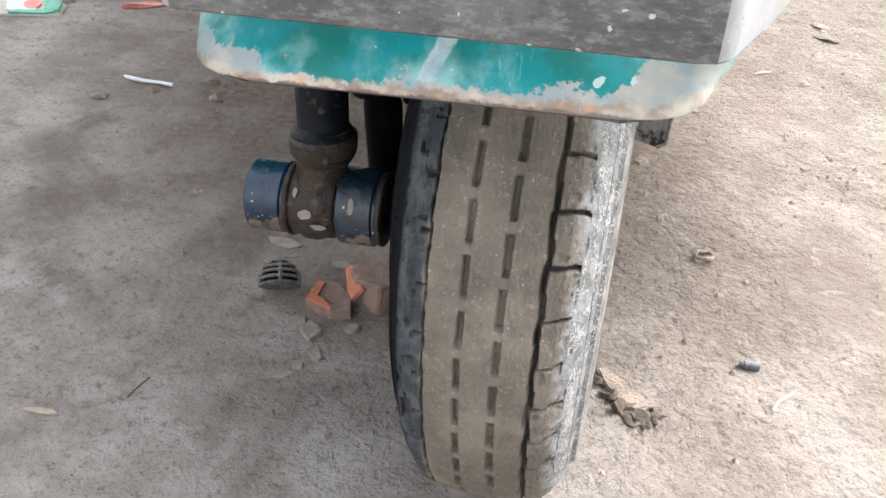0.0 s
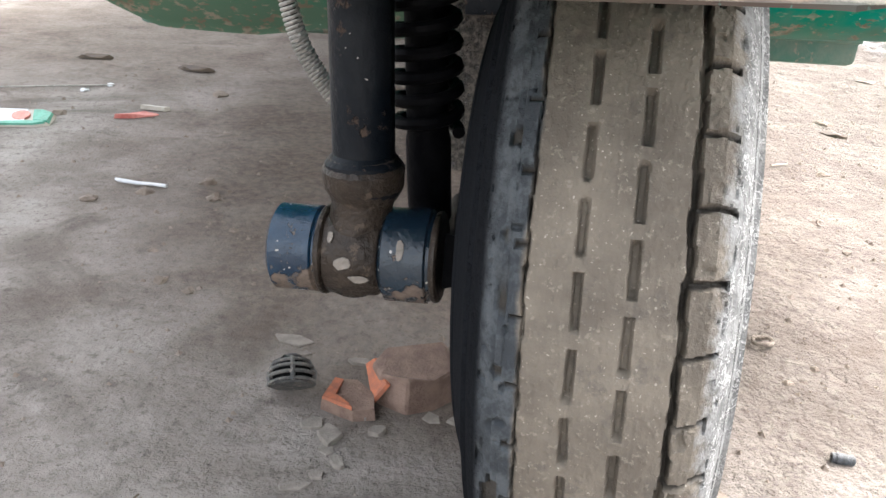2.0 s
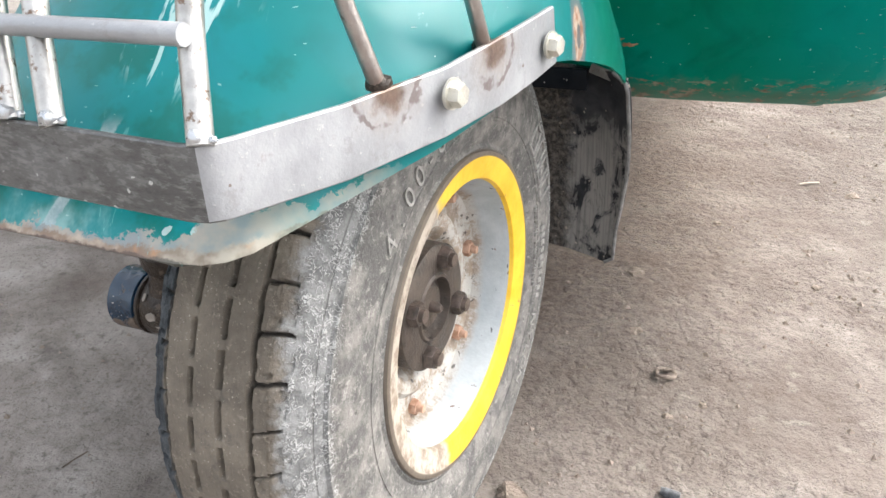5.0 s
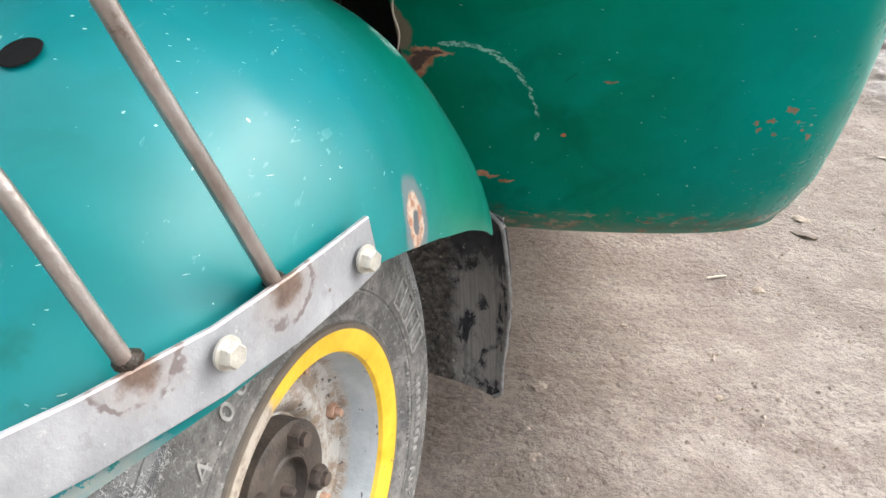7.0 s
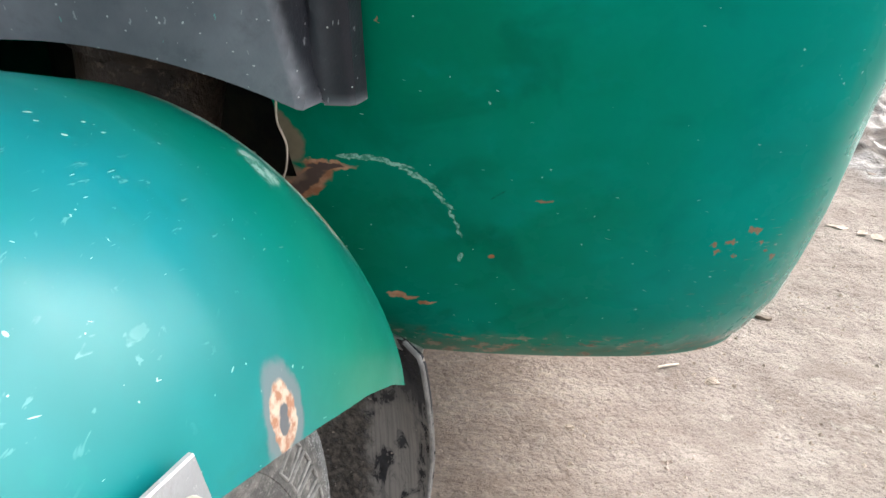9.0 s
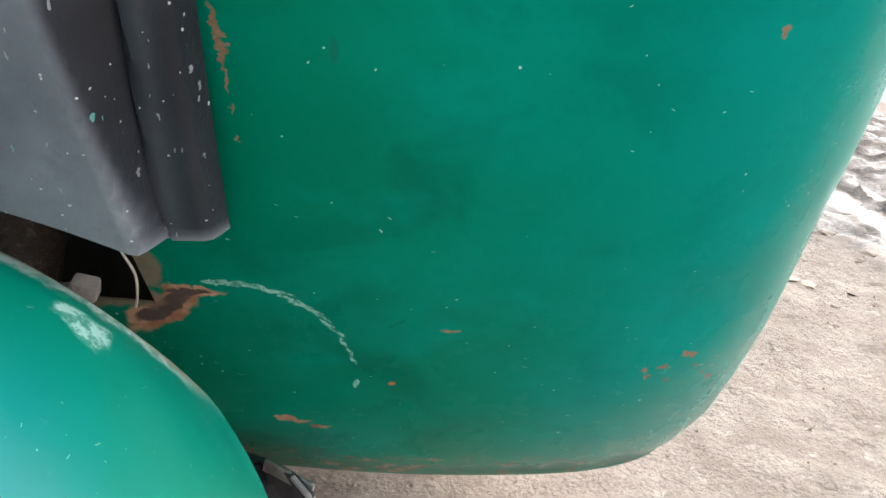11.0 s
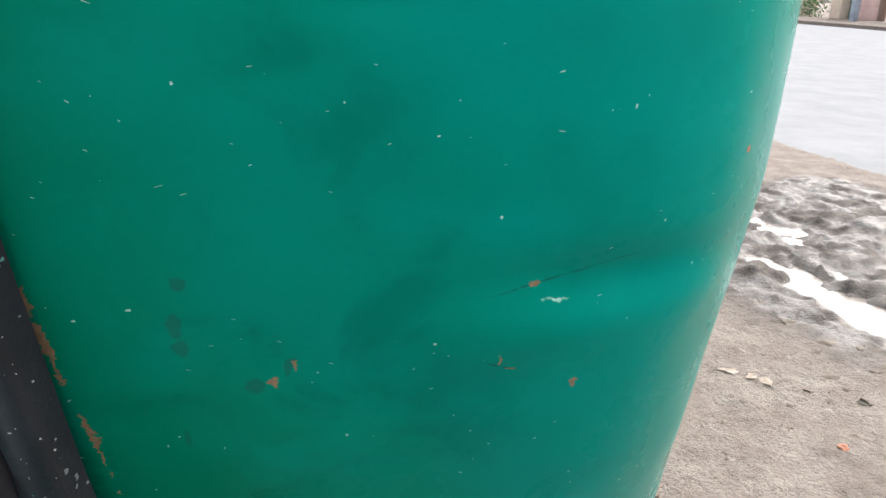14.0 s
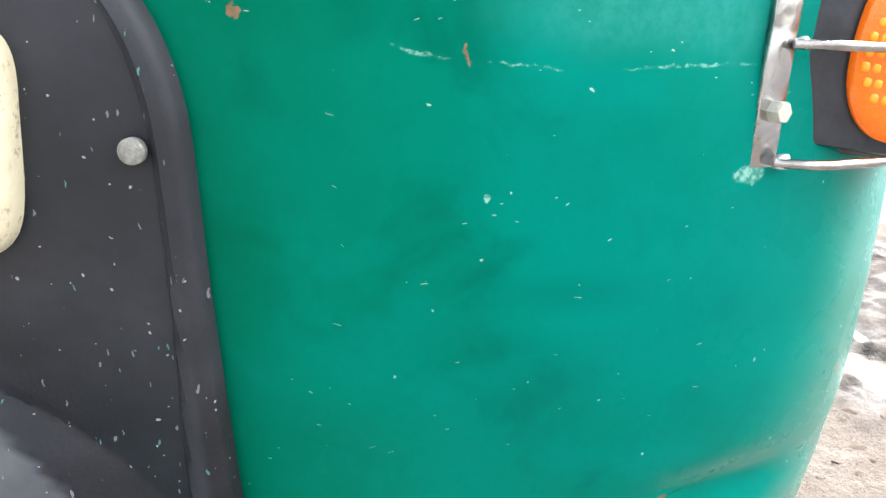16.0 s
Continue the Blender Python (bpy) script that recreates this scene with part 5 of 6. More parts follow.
def guard_low(v):
    return np.interp(v, [-0.2525, -0.2, -0.147, -0.1, -0.06, -0.03, 0.0, 0.05, 0.11, 0.15, 0.165], [0.172, 0.178, 0.1858, 0.19, 0.1945, 0.1955, 0.189, 0.175, 0.1555, 0.138, 0.1285])


def guard_top(v):
    return np.interp(v, [-0.2525, -0.24, -0.21, -0.18, -0.15, -0.1, -0.05, 0.0, 0.05, 0.11, 0.165], [0.172, 0.187, 0.221, 0.252, 0.279, 0.313, 0.332, 0.337, 0.334, 0.3185, 0.298])


rows = []
for v0 in np.concatenate([np.linspace(-0.2525, -0.235, 10), np.linspace(-0.23, 0.165, 64)]):
    row = []
    for a in np.linspace(-math.pi / 2, math.pi / 2, 61):
        s = math.sin(a)
        # the rear edge is cut forward at the crown
        v = v0 - 0.048 * max(0.0, 1 - (abs(s) / 0.82) ** 4) * min(max(v0 / 0.165, 0), 1) ** 1.5
        b, lo, hi = guard_half(v), guard_low(v), guard_top(v)
        p = np.interp(v, [-0.25, -0.1, 0.12, 0.165], [2.2, 1.9, 2.0, 1.66])
        c = abs(math.cos(a))
        row.append((FC + b * math.copysign(abs(s) ** (2 / p), s), v, lo + (hi - lo) * c ** (2 / p)))
    rows.append(row)
rear_curl = [(FC + (x - FC) * 1.004, y + 0.0035, z - 0.002) for x, y, z in rows[-1]]
rows.append(rear_curl)
mudguard = part("mudguard", sheet(rows, -0.0016), M_GUARD, rickshaw, "green steel mudguard with a rusty worn lip", m=ASSEMBLY)
# flat black discs laid on the guard for the dark inside of holes
for su, sv, sx, sy, tilt, turn in ((0.0005, -0.1502, 0.0052, 0.0022, 42, 62), (0.0077, -0.1004, 0.0102, 0.0092, 29, 40)):
    slot_m = ASSEMBLY @ pose(su, sv, guard_top(sv) - (0.0001 if su < 0.004 else 0.0012), tilt, 4 if su > 0.004 else 2, 0) @ pose(0, 0, 0, 0, 0, turn)
    part("slot", poly_slab([(sx * math.cos(t), sy * math.sin(t)) for t in np.linspace(0, 2 * math.pi, 24, endpoint=False)], 0.0005), M_HOLE, mudguard, "black disc standing in for a punched hole", m=slot_m)

# guard rail: a flat band round the front with upright bars
band = [(-0.166, -0.03), (-0.1645, -0.057), (-0.157, -0.1), (-0.1465, -0.147), (-0.112, -0.241), (-0.1095, -0.2475), (-0.105, -0.2512), (-0.098, -0.2525), (-0.05, -0.2545), (0.0, -0.2565), (0.05, -0.2585), (0.068, -0.2592), (0.075, -0.2575), (0.079, -0.253), (0.0815, -0.2465),
        (0.099, -0.199), (0.1185, -0.147), (0.129, -0.105), (0.135, -0.0665), (0.1372, -0.0445)]
inner = []
rows = []
Pb = np.array(band)
dirs = np.gradient(Pb, axis=0)
nrm = np.stack([dirs[:, 1], -dirs[:, 0]], 1)
nrm /= np.linalg.norm(nrm, axis=1, keepdims=True)
for (x, y), n2 in zip(band, nrm):
    top = float(np.interp(y, [-0.26, -0.24, -0.19, -0.15, -0.107, -0.08, -0.045], [0.2235, 0.2222, 0.2205, 0.2222, 0.2257, 0.2276, 0.2288]))
    foot = float(np.interp(y, [-0.26, -0.24, -0.2, -0.15, -0.107, -0.08, -0.045], [0.196, 0.1942, 0.1915, 0.193, 0.1947, 0.1965, 0.1985]))
    lean = 0.006 if y > -0.046 and x > 0 else 0.0
    q = [(0.0, foot), (0.0, top), (-0.0006, top + 0.0007), (-0.0024, top + 0.0007), (-0.003, top), (-0.003, foot), (-0.0024, foot - 0.0007), (-0.0006, foot - 0.0007)]
    rows.append([(x + n2[0] * o, y + n2[1] * o + (lean if z < 0.21 else -lean * 0.4), z) for o, z in q])
band_bm = sheet(rows, closed_v=True)
band_bm.verts.ensure_lookup_table()
band_bm.faces.new([band_bm.verts[j] for j in range(8)])
band_bm.faces.new([band_bm.verts[(len(rows) - 1) * 8 + j] for j in range(8)])
bmesh.ops.recalc_face_normals(band_bm, faces=band_bm.faces)
me = bpy.data.meshes.new("guard_rail")
band_bm.to_mesh(me)
band_bm.free()
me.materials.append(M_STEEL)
me.materials.append(M_SHADED_STEEL)
# one strip: its front face is painted darker, as if in shade
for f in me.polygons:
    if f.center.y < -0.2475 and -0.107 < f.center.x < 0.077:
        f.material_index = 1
rail = put("guard_rail", me, None, rickshaw, "flat steel guard rail bent round the mudguard", ASSEMBLY)
RING = 0.322
for x, y, ex, ey in ((-0.1, -0.2515, -0.082, -0.204), (-0.0352, -0.2535, -0.066, -0.206), (-0.0115, -0.2545, -0.044, -0.207), (0.0103, -0.2555, -0.022, -0.207), (0.0765, -0.256, 0.052, -0.206)):
    part("bar", rod([(x, y, 0.2235), (x + (ex - x) * 0.35, y + (ey - y) * 0.3, 0.255), (ex, ey, RING + 0.002)], 0.0047, 12), M_POSTS, rail, m=ASSEMBLY)
    for e in range(3):
        part("weld_bead", moved(lump(0.0036 if e == 0 else 0.0017, 31 + e + int(x * 999), 0.12), pose(x + (0, 0.0046, -0.0046)[e], y + (-0.001, 0.001, 0.001)[e], (0.2268, 0.2258, 0.2254)[e])), M_WELD, rail, m=ASSEMBLY)
part("bar", rod([(0.071, -0.2475, 0.258), (-0.02, -0.2435, 0.256), (-0.097, -0.24, 0.254)], 0.004, 10), M_STEEL, rail, m=ASSEMBLY)
hoop1 = [Vector((p[0] + 0.0022 + 0.002 * min((p[2] - 0.2185) / 0.06, 1), p[1], p[2])) if p[0] > FC else Vector(p) for p in ((0.101, -0.176, 0.2185), (0.0945, -0.183, 0.246), (0.088, -0.19, 0.274), (0.0818, -0.1966, 0.3), (0.0755, -0.201, 0.3155), (0.062, -0.204, 0.3225), (0.03, -0.206, 0.326), (FC, -0.207, 0.327))]
hoop2 = [Vector((p[0] + 0.0028 + 0.002 * min((p[2] - 0.2185) / 0.06, 1), p[1], p[2])) if p[0] > FC else Vector(p) for p in ((0.12, -0.108, 0.2185), (0.1178, -0.121, 0.246), (0.1156, -0.134, 0.273), (0.1134, -0.147, 0.3), (0.1112, -0.1597, 0.327), (0.109, -0.171, 0.352), (0.106, -0.18, 0.369), (0.095, -0.184, 0.378), (0.05, -0.186, 0.383), (FC, -0.187, 0.384))]
for hoop in (hoop1, hoop2):
    whole = hoop + [Vector((2 * FC - p.x, p.y, p.z)) for p in hoop[-2::-1]]
    part("bar", rod(smooth_path(whole, 8), 0.0036, 12), M_ROD, rail, m=ASSEMBLY)
    for x in (hoop[0].x, 2 * FC - hoop[0].x):
        part("weld_bead", moved(lump(0.0056, int(x * 997), 0.12, 0.75), pose(x - (0.0015 if x > 0 else -0.0015), hoop[0].y, 0.2235)), M_GRIME, rail, m=ASSEMBLY)
for x, y, n in ((0.1375, -0.057, 78), (0.12, -0.1466, 70), (2 * FC - 0.1375, -0.057, 102), (2 * FC - 0.12, -0.1466, 110)):
    sg = 1 if x > 0 else -1
    bolt_m = ASSEMBLY @ pose(x + 0.001 * sg, y, 0.2122, 0, 0, -12 if sg > 0 else 192)
    part("bolt", joined([moved(lathe([(0, 0), (0, 0.007), (0.0014, 0.007), (0.0014, 0.0)], 24), pose(0, 0, 0)), moved(hexnut(0.0056, 0.0052), pose(0.001, 0, 0, 14, 0, 0))]), M_BOLT, rail, "zinc hexagon bolt with washer", m=bolt_m)

# ---- front wheel ----
SIDE = [(0.1155, 0.0555), (0.121, 0.0585), (0.1235, 0.0572), (0.128, 0.0592), (0.1345, 0.0606), (0.139, 0.0614), (0.1395, 0.0608), (0.1415, 0.0608), (0.142, 0.0616), (0.15, 0.062), (0.162, 0.0617), (0.17, 0.0608), (0.178, 0.059),
        (0.1805, 0.0592), (0.182, 0.0568), (0.189, 0.0545), (0.196, 0.0515), (0.202, 0.0478), (0.2065, 0.0435), (0.2095, 0.039)]
TREAD = list(np.linspace(0.0365, -0.0365, 122))
SIDE = [(r, u - 0.005) for r, u in SIDE]
fine_r = np.concatenate([np.array([r for r, u in SIDE[:14]]), np.linspace(0.182, 0.2095, 26)])
SIDE = [(float(q), float(np.interp(q, [r for r, u in SIDE], [u for r, u in SIDE]))) for q in fine_r]
prof = [(r, u) for r, u in SIDE] + [(0.2142 - 0.0042 * (abs(u) / 0.0365) ** 2.2, u) for u in TREAD] + [(r, -u - 0.0165 * float(np.interp(r, [0.115, 0.121, 0.13, 0.142, 0.158, 0.176], [0.9, 1, 0.95, 0.55, 0.15, 0]))) for r, u in SIDE[::-1]]
prof = np.array(prof)
NTH, PITCH = 1250, 50
ang = np.linspace(0, 2 * np.pi, NTH, endpoint=False)
R = np.repeat(prof[:, 0][:, None], NTH, 1)
U = np.repeat(prof[:, 1][:, None], NTH, 1)
A = np.repeat(ang[None, :], len(prof), 0)
ph = (A * PITCH / (2 * np.pi) + 0.38) % 1.0
cut = np.zeros_like(R)
on_tread = R > 0.2
wander = 0.0004 * hills(A * 14, U * 60, 1.0, 9)


def soft(d, w):
    return np.clip((w - d) / 0.0011 + 0.5, 0, 1)


# high where a cut is painted dark, for shade and clean rubber
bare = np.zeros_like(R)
jagged = 0.0006 * hills(A * 55, U * 0, 1.0, 21) + 0.0003 * hills(A * 120, U * 0, 1.0, 22)
for c, shift, width in ((0.0095, 0.0, 0.0017), (-0.0092, 0.5, 0.0015)):
    p = (ph + shift) % 1.0
    slot = soft(np.abs(U - c + wander), width + 0.35 * jagged) * soft(np.abs(p - 0.5) * 0.026, 0.38 * 0.026 + jagged)
    cut = np.maximum(cut, slot * 0.0045)
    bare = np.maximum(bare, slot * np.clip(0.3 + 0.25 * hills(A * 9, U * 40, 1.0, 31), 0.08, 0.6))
step_r = 0.001 * np.sign(((ph - 0.12) % 1.0) - 0.5)
for c, width, depth, jog in ((0.0275, 0.0013, 0.0068, 1.0), (-0.0275, 0.0004, 0.0045, 0.6)):
    line = soft(np.abs(U - c + wander + jog * step_r * 0.35), width + 0.6 * jagged)
    cut = np.maximum(cut, line * depth)
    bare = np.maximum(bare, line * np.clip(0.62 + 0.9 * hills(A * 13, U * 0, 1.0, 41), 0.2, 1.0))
# the worn blocks of the outer shoulder and the torn edge of the inner one
reach = 0.0425 + 0.003 * hills(A * 8, U * 0, 1.0, 23)
lat_r = soft(np.abs(((ph - 0.12) % 1.0) - 0.5 + 0.02 * np.sin(U * 330 + 1.5)) * 0.026, 0.0011 + 0.7 * jagged) * ((U > 0.0275) & (U < reach) & on_tread)
bow = reach - 0.0055 * np.abs(2 * ((ph + 0.38) % 1.0) - 1) ** 3
arc_r = soft(np.abs(U - bow), 0.0008 + 1.2 * jagged) * (on_tread & (hills(A * 16, U * 0, 1.0, 24) > -0.2))
lat_l = soft(np.abs(((ph + 0.2) % 1) - 0.5) * 0.026, 0.001 + jagged) * ((U < -0.0275) & (U > -0.0325) & on_tread)
torn_l = np.clip((hills(A * 24, U * 130, 1.0, 12) - 0.45) * 5, 0, 1) * ((U < -0.0335) & (U > -0.0415) & on_tread)
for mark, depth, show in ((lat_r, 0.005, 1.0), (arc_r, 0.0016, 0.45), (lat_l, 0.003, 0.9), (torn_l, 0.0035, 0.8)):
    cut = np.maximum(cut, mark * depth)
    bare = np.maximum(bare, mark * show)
chunk = np.clip((hills(A * 45, U * 260, 1.0, 14) - 0.6) * 5, 0, 1) * ((np.abs(U) > 0.03) & on_tread)
cut = np.maximum(cut, chunk * 0.002)
cut = np.maximum(cut, soft(np.abs(R - 0.1885), 0.0005) * (U > 0) * 0.0012)
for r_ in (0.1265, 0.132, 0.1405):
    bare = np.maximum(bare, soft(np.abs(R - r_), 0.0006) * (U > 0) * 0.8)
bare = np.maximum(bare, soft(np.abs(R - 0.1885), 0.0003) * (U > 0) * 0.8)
R2 = R - cut + on_tread * (0.0004 * hills(A * 90, U * 900, 1.0, 15) + (U < -0.034) * 0.0016 * hills(A * 18, U * 40, 1.0, 16))
# the tyre stands flattened on the earth
Yt, Zt = R2 * np.cos(A), R2 * np.sin(A)
Zt = np.where(Zt < -0.2, -0.2 + (Zt + 0.2) * 0.25, Zt)
pts = np.stack([U, Yt, Zt], -1)
npf = len(prof)
idx = np.arange(npf * NTH).reshape(npf, NTH)
nxt = np.roll(idx, -1, axis=1)
quads = np.stack([idx[:-1], idx[1:], nxt[1:], nxt[:-1]], -1).reshape(-1, 4)
me = bpy.data.meshes.new("tyre")
me.from_pydata(pts.reshape(-1, 3).tolist(), [], quads.tolist())
groove_tone = me.attributes.new("dust_groove_tone", "FLOAT", "POINT")
groove_tone.data.foreach_set("value", (1.0 - bare).reshape(-1))
bmt = bmesh.new()
bmt.from_mesh(me)
bmesh.ops.recalc_face_normals(bmt, faces=bmt.faces)
bmt.to_mesh(me)
bmt.free()
dish = [(0.011, 0.03), (0.011, 0.05), (0.0175, 0.0555), (0.0205, 0.061), (0.0205, 0.0665), (0.0165, 0.071), (0.016, 0.082), (0.019, 0.0895), (0.028, 0.0935), (0.045, 0.0965), (0.0502, 0.099), (0.0475, 0.1), (0.03, 0.1015), (-0.03, 0.1025), (-0.051, 0.105), (-0.051, 0.104), (-0.03, 0.099), (-0.002, 0.092), (0.0, 0.03)]
wheel = part("front_wheel", lathe(dish, 96, closed=True), M_RIM, rickshaw, "steel wheel with pale grey dish and yellow rim", m=WHEEL)
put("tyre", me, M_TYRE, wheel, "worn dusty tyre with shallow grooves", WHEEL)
part("rim_edge", lathe([(0.0478, 0.0978), (0.0512, 0.0992), (0.0532, 0.1045), (0.054, 0.1115), (0.0553, 0.1155), (0.0548, 0.1185), (0.053, 0.1195), (0.051, 0.1185), (0.0500, 0.113), (0.0470, 0.1025)], 96, closed=True), M_YELLOW, wheel, "chipped yellow rim flange", m=WHEEL)
part("rim_edge", lathe([(-0.0485, 0.0972), (-0.0530, 0.0985), (-0.0555, 0.111), (-0.0575, 0.1165), (-0.0568, 0.119), (-0.0545, 0.12), (-0.0515, 0.1185), (-0.0500, 0.113), (-0.0470, 0.1)], 72, closed=True), M_FORK, wheel, "black inner rim flange", m=WHEEL)
hub = part("hub_plate", lathe([(0.011, 0.0), (0.025, 0.0), (0.025, 0.015), (0.0215, 0.0185), (0.0215, 0.021), (0.0245, 0.0225), (0.0295, 0.0232), (0.0295, 0.0252), (0.0278, 0.0265), (0.0278, 0.0462), (0.0266, 0.048), (0.011, 0.048)], 64), M_HUB, wheel, "oily brown hub plate", m=WHEEL)
part("grease_stub", moved(lathe([(0, 0), (0, 0.0045), (0.006, 0.004), (0.009, 0.0025), (0.009, 0)], 16), pose(0.0245, 0, 0)), M_NUT, hub, m=WHEEL)
drum = lathe([(-0.035, 0.0), (-0.035, 0.086), (-0.05, 0.09), (-0.062, 0.088), (-0.066, 0.07), (-0.072, 0.035), (-0.078, 0.03), (-0.078, 0.0)], 56)
part("brake_drum", drum, M_FORK, wheel, "black brake drum", m=WHEEL)
for a in (66, -24, -114, 156):
    c, s = math.cos(radians(a)), math.sin(radians(a))
    nut_m = WHEEL @ pose(0.0255, 0.0372 * c, 0.0372 * s, a * 1.0 + 15, 0, 0)
    nut = part("wheel_nut", joined([hexnut(0.0094, 0.0098), lathe([(0.0094, 0.0), (0.0098, 0.0056), (0.013, 0.0052), (0.0135, 0.0)], 16)]), M_NUT, wheel, "dark hexagonal wheel nut", m=nut_m)
for a in (58, 5, -47, -107, -167, 118):
    c, s = math.cos(radians(a)), math.sin(radians(a))
    part("rim_bolt", joined([hexnut(0.0068, 0.006), lathe([(0.005, 0), (0.006, 0.0035), (0.011, 0.003), (0.011, 0)], 12)]), M_RUST, wheel, "small rusty rim bolt", m=WHEEL @ pose(0.0155, 0.081 * c, 0.081 * s, a, 0, 0))


# raised lettering on the outer sidewall
def side_text(words, a_mid, radius, size, lift=0.0016):
    cu = bpy.data.curves.new("t", "FONT")
    bms = []
    step = size * 0.74 / radius
    n = len(words)
    for i, ch in enumerate(words):
        if ch == " ":
            continue
        cu.body, cu.size, cu.extrude, cu.align_x = ch, size, lift, "CENTER"
        ob = new("t", cu)
        bpy.context.view_layer.update()
        me_ = bpy.data.meshes.new_from_object(ob)
        bpy.data.objects.remove(ob)
        bm = bmesh.new()
        bm.from_mesh(me_)
        bpy.data.meshes.remove(me_)
        a = a_mid - (i - (n - 1) / 2) * step
        # letter plane: x runs clockwise seen from the outer side, y outward
        ra = Vector((0, math.cos(a), math.sin(a)))
        tg = Vector((0, math.sin(a), -math.cos(a)))
        m3 = Matrix((tg, ra, Vector((1, 0, 0)))).transposed().to_4x4()
        u = float(np.interp(radius + size * 0.35, [0.14, 0.15, 0.162, 0.17, 0.178], [0.0565, 0.057, 0.0567, 0.0558, 0.054]))
        bm.transform(Matrix.Translation(Vector((u - lift * 0.35, 0, 0)) + ra * radius) @ m3)
        bms.append(bm)
    bpy.data.curves.remove(cu)
    return joined(bms)


def side_blocks(a_mid, radius, size, n, label):
    """Plain raised blocks for a maker's mark, each a part of the wheel."""
    for i in range(n):
        a = a_mid - (i - (n - 1) / 2) * size * 0.8 / radius
        m_ = pose(0.0572, (radius + size / 2) * math.cos(a), (radius + size / 2) * math.sin(a), math.degrees(a), 0, 0)
        if size < 0.015:
            block = moved(box(0.0022, size, size * 0.5, 0.0006), m_)
        else:
            h_, w_ = size / 2, size * 0.3
            loop = [(-h_, -w_), (-h_, 0), (-h_, w_), (0, w_), (h_, w_), (h_, 0), (h_, -w_), (0, -w_), (-h_, -w_)]
            block = moved(rod([(0, y_, z_) for y_, z_ in loop], 0.0012, 6), m_)
        part("sidewall_mark", block, M_LETTER, wheel, label, m=WHEEL)


for words, a_deg, rad_, size in (("4.00-8", 119, 0.144, 0.02), ("NYLON", -42, 0.1475, 0.017), ("MADE IN BANGLADESH", -4, 0.1345, 0.0056)):
    part("sidewall_letters", side_text(words, radians(a_deg), rad_, size), M_LETTER, wheel, "raised sidewall lettering", m=WHEEL)
side_blocks(radians(-12), 0.1475, 0.0085, 10, "raised worn size mark")
side_blocks(radians(24), 0.1465, 0.022, 4, "raised maker's mark")

# ---- mud flap behind the wheel ----
rows, flap_edge = [], []
for s in np.linspace(0, 1, 30):
    row = []
    z = 0.112 - 0.2 * s
    side = 0.1245 + 0.0065 * math.sin(min(s * 1.25, 1) * math.pi) - 0.0055 * s
    # rounded outer corners
    for d_c, r_c in ((s * 0.2, 0.014), ((1 - s) * 0.2, 0.008)):
        if d_c < r_c:
            side -= r_c - math.sqrt(max(r_c ** 2 - (r_c - d_c) ** 2, 0))
    for k_ in np.linspace(0, 1, 40):
        u = -0.135 + (side + 0.135) * k_
        b_ = 0.262 + 0.012 * math.sin(s * 2.6) - 0.02 * ((u - FC) / 0.13) ** 4 * (1 - s * 0.5)
        ridge = 0.0014 * sum(math.exp(-((u - c) / 0.0022) ** 2) for c in (0.088, 0.107))
        lumps = 0.003 * max(noise.noise(Vector((u * 70, z * 70, 5))), 0) * min(max((0.096 - u) / 0.012, 0), 1)
        row.append((u, b_ + 0.002 * noise.noise(Vector((u * 30, z * 30, 2))) - ridge - lumps, z + 0.016 * s * (0.118 - u) / 0.118))
    rows.append(row)
    flap_edge.append(row[-1])
flap = part("mud_flap", sheet(rows, 0.004), M_FLAP, rickshaw, "curved black rubber mud flap caked with dirt", m=ASSEMBLY)
part("flap_rim", rod(flap_edge, 0.0019, 8), M_FLAPRIM, flap, "pale grey rubber edge", m=ASSEMBLY)
part("flap_clip", moved(box(0.036, 0.003, 0.009, 0.001), pose(0.106, 0.25, 0.108, 0, 16, -8)), M_POSTS, flap, "bent steel clip", m=ASSEMBLY)
part("flap_bracket", moved(box(0.2, 0.004, 0.02, 0.001), pose(FC, 0.256, 0.1)), M_FORK, flap, m=ASSEMBLY)

# ---- leading-link suspension ----
LINKAGE = ASSEMBLY @ pose(0.0075, 0, 0)
leg = rod([(-0.12, -0.078, 0.335), (-0.12, -0.083, 0.2), (-0.121, -0.088, 0.075), (-0.121, -0.089, 0.07), (-0.121, -0.09, 0.058), (-0.122, -0.09, 0.05), (-0.124, -0.093, 0.04), (-0.126, -0.095, 0.018), (-0.126, -0.093, 0.004)], 0.018, 28,
          radii=[0.0155, 0.0155, 0.0155, 0.0195, 0.0195, 0.0145, 0.0135, 0.0165, 0.012])
fork = part("fork_leg", leg, M_FORK, rickshaw, "black tubular fork leg with flaking enamel", m=LINKAGE)
part("fork_end", moved(lathe([(-0.0145, 0.0), (-0.0145, 0.0205), (-0.012, 0.0225), (0.0, 0.0232), (0.012, 0.0222), (0.0145, 0.02), (0.0145, 0.0)], 32), pose(-0.1255, -0.091, 0.0225)), M_GRIME, fork, "greasy brown fork end", m=LINKAGE)
part("collar_weld", moved(lathe([(-0.012, 0.0165), (-0.006, 0.0208), (0.003, 0.0202), (0.01, 0.0165)], 20), pose(-0.121, -0.0895, 0.062, 0, 90, 0)), M_GRIME, fork, m=LINKAGE)
part("fork_neck", rod([(-0.1215, -0.0903, 0.056), (-0.1225, -0.0908, 0.047), (-0.1245, -0.0935, 0.036), (-0.126, -0.0955, 0.018), (-0.126, -0.094, 0.006)], 0.015, 24, radii=[0.0168, 0.0153, 0.0148, 0.017, 0.014]), M_GRIME, fork, "greasy welded neck", m=LINKAGE)
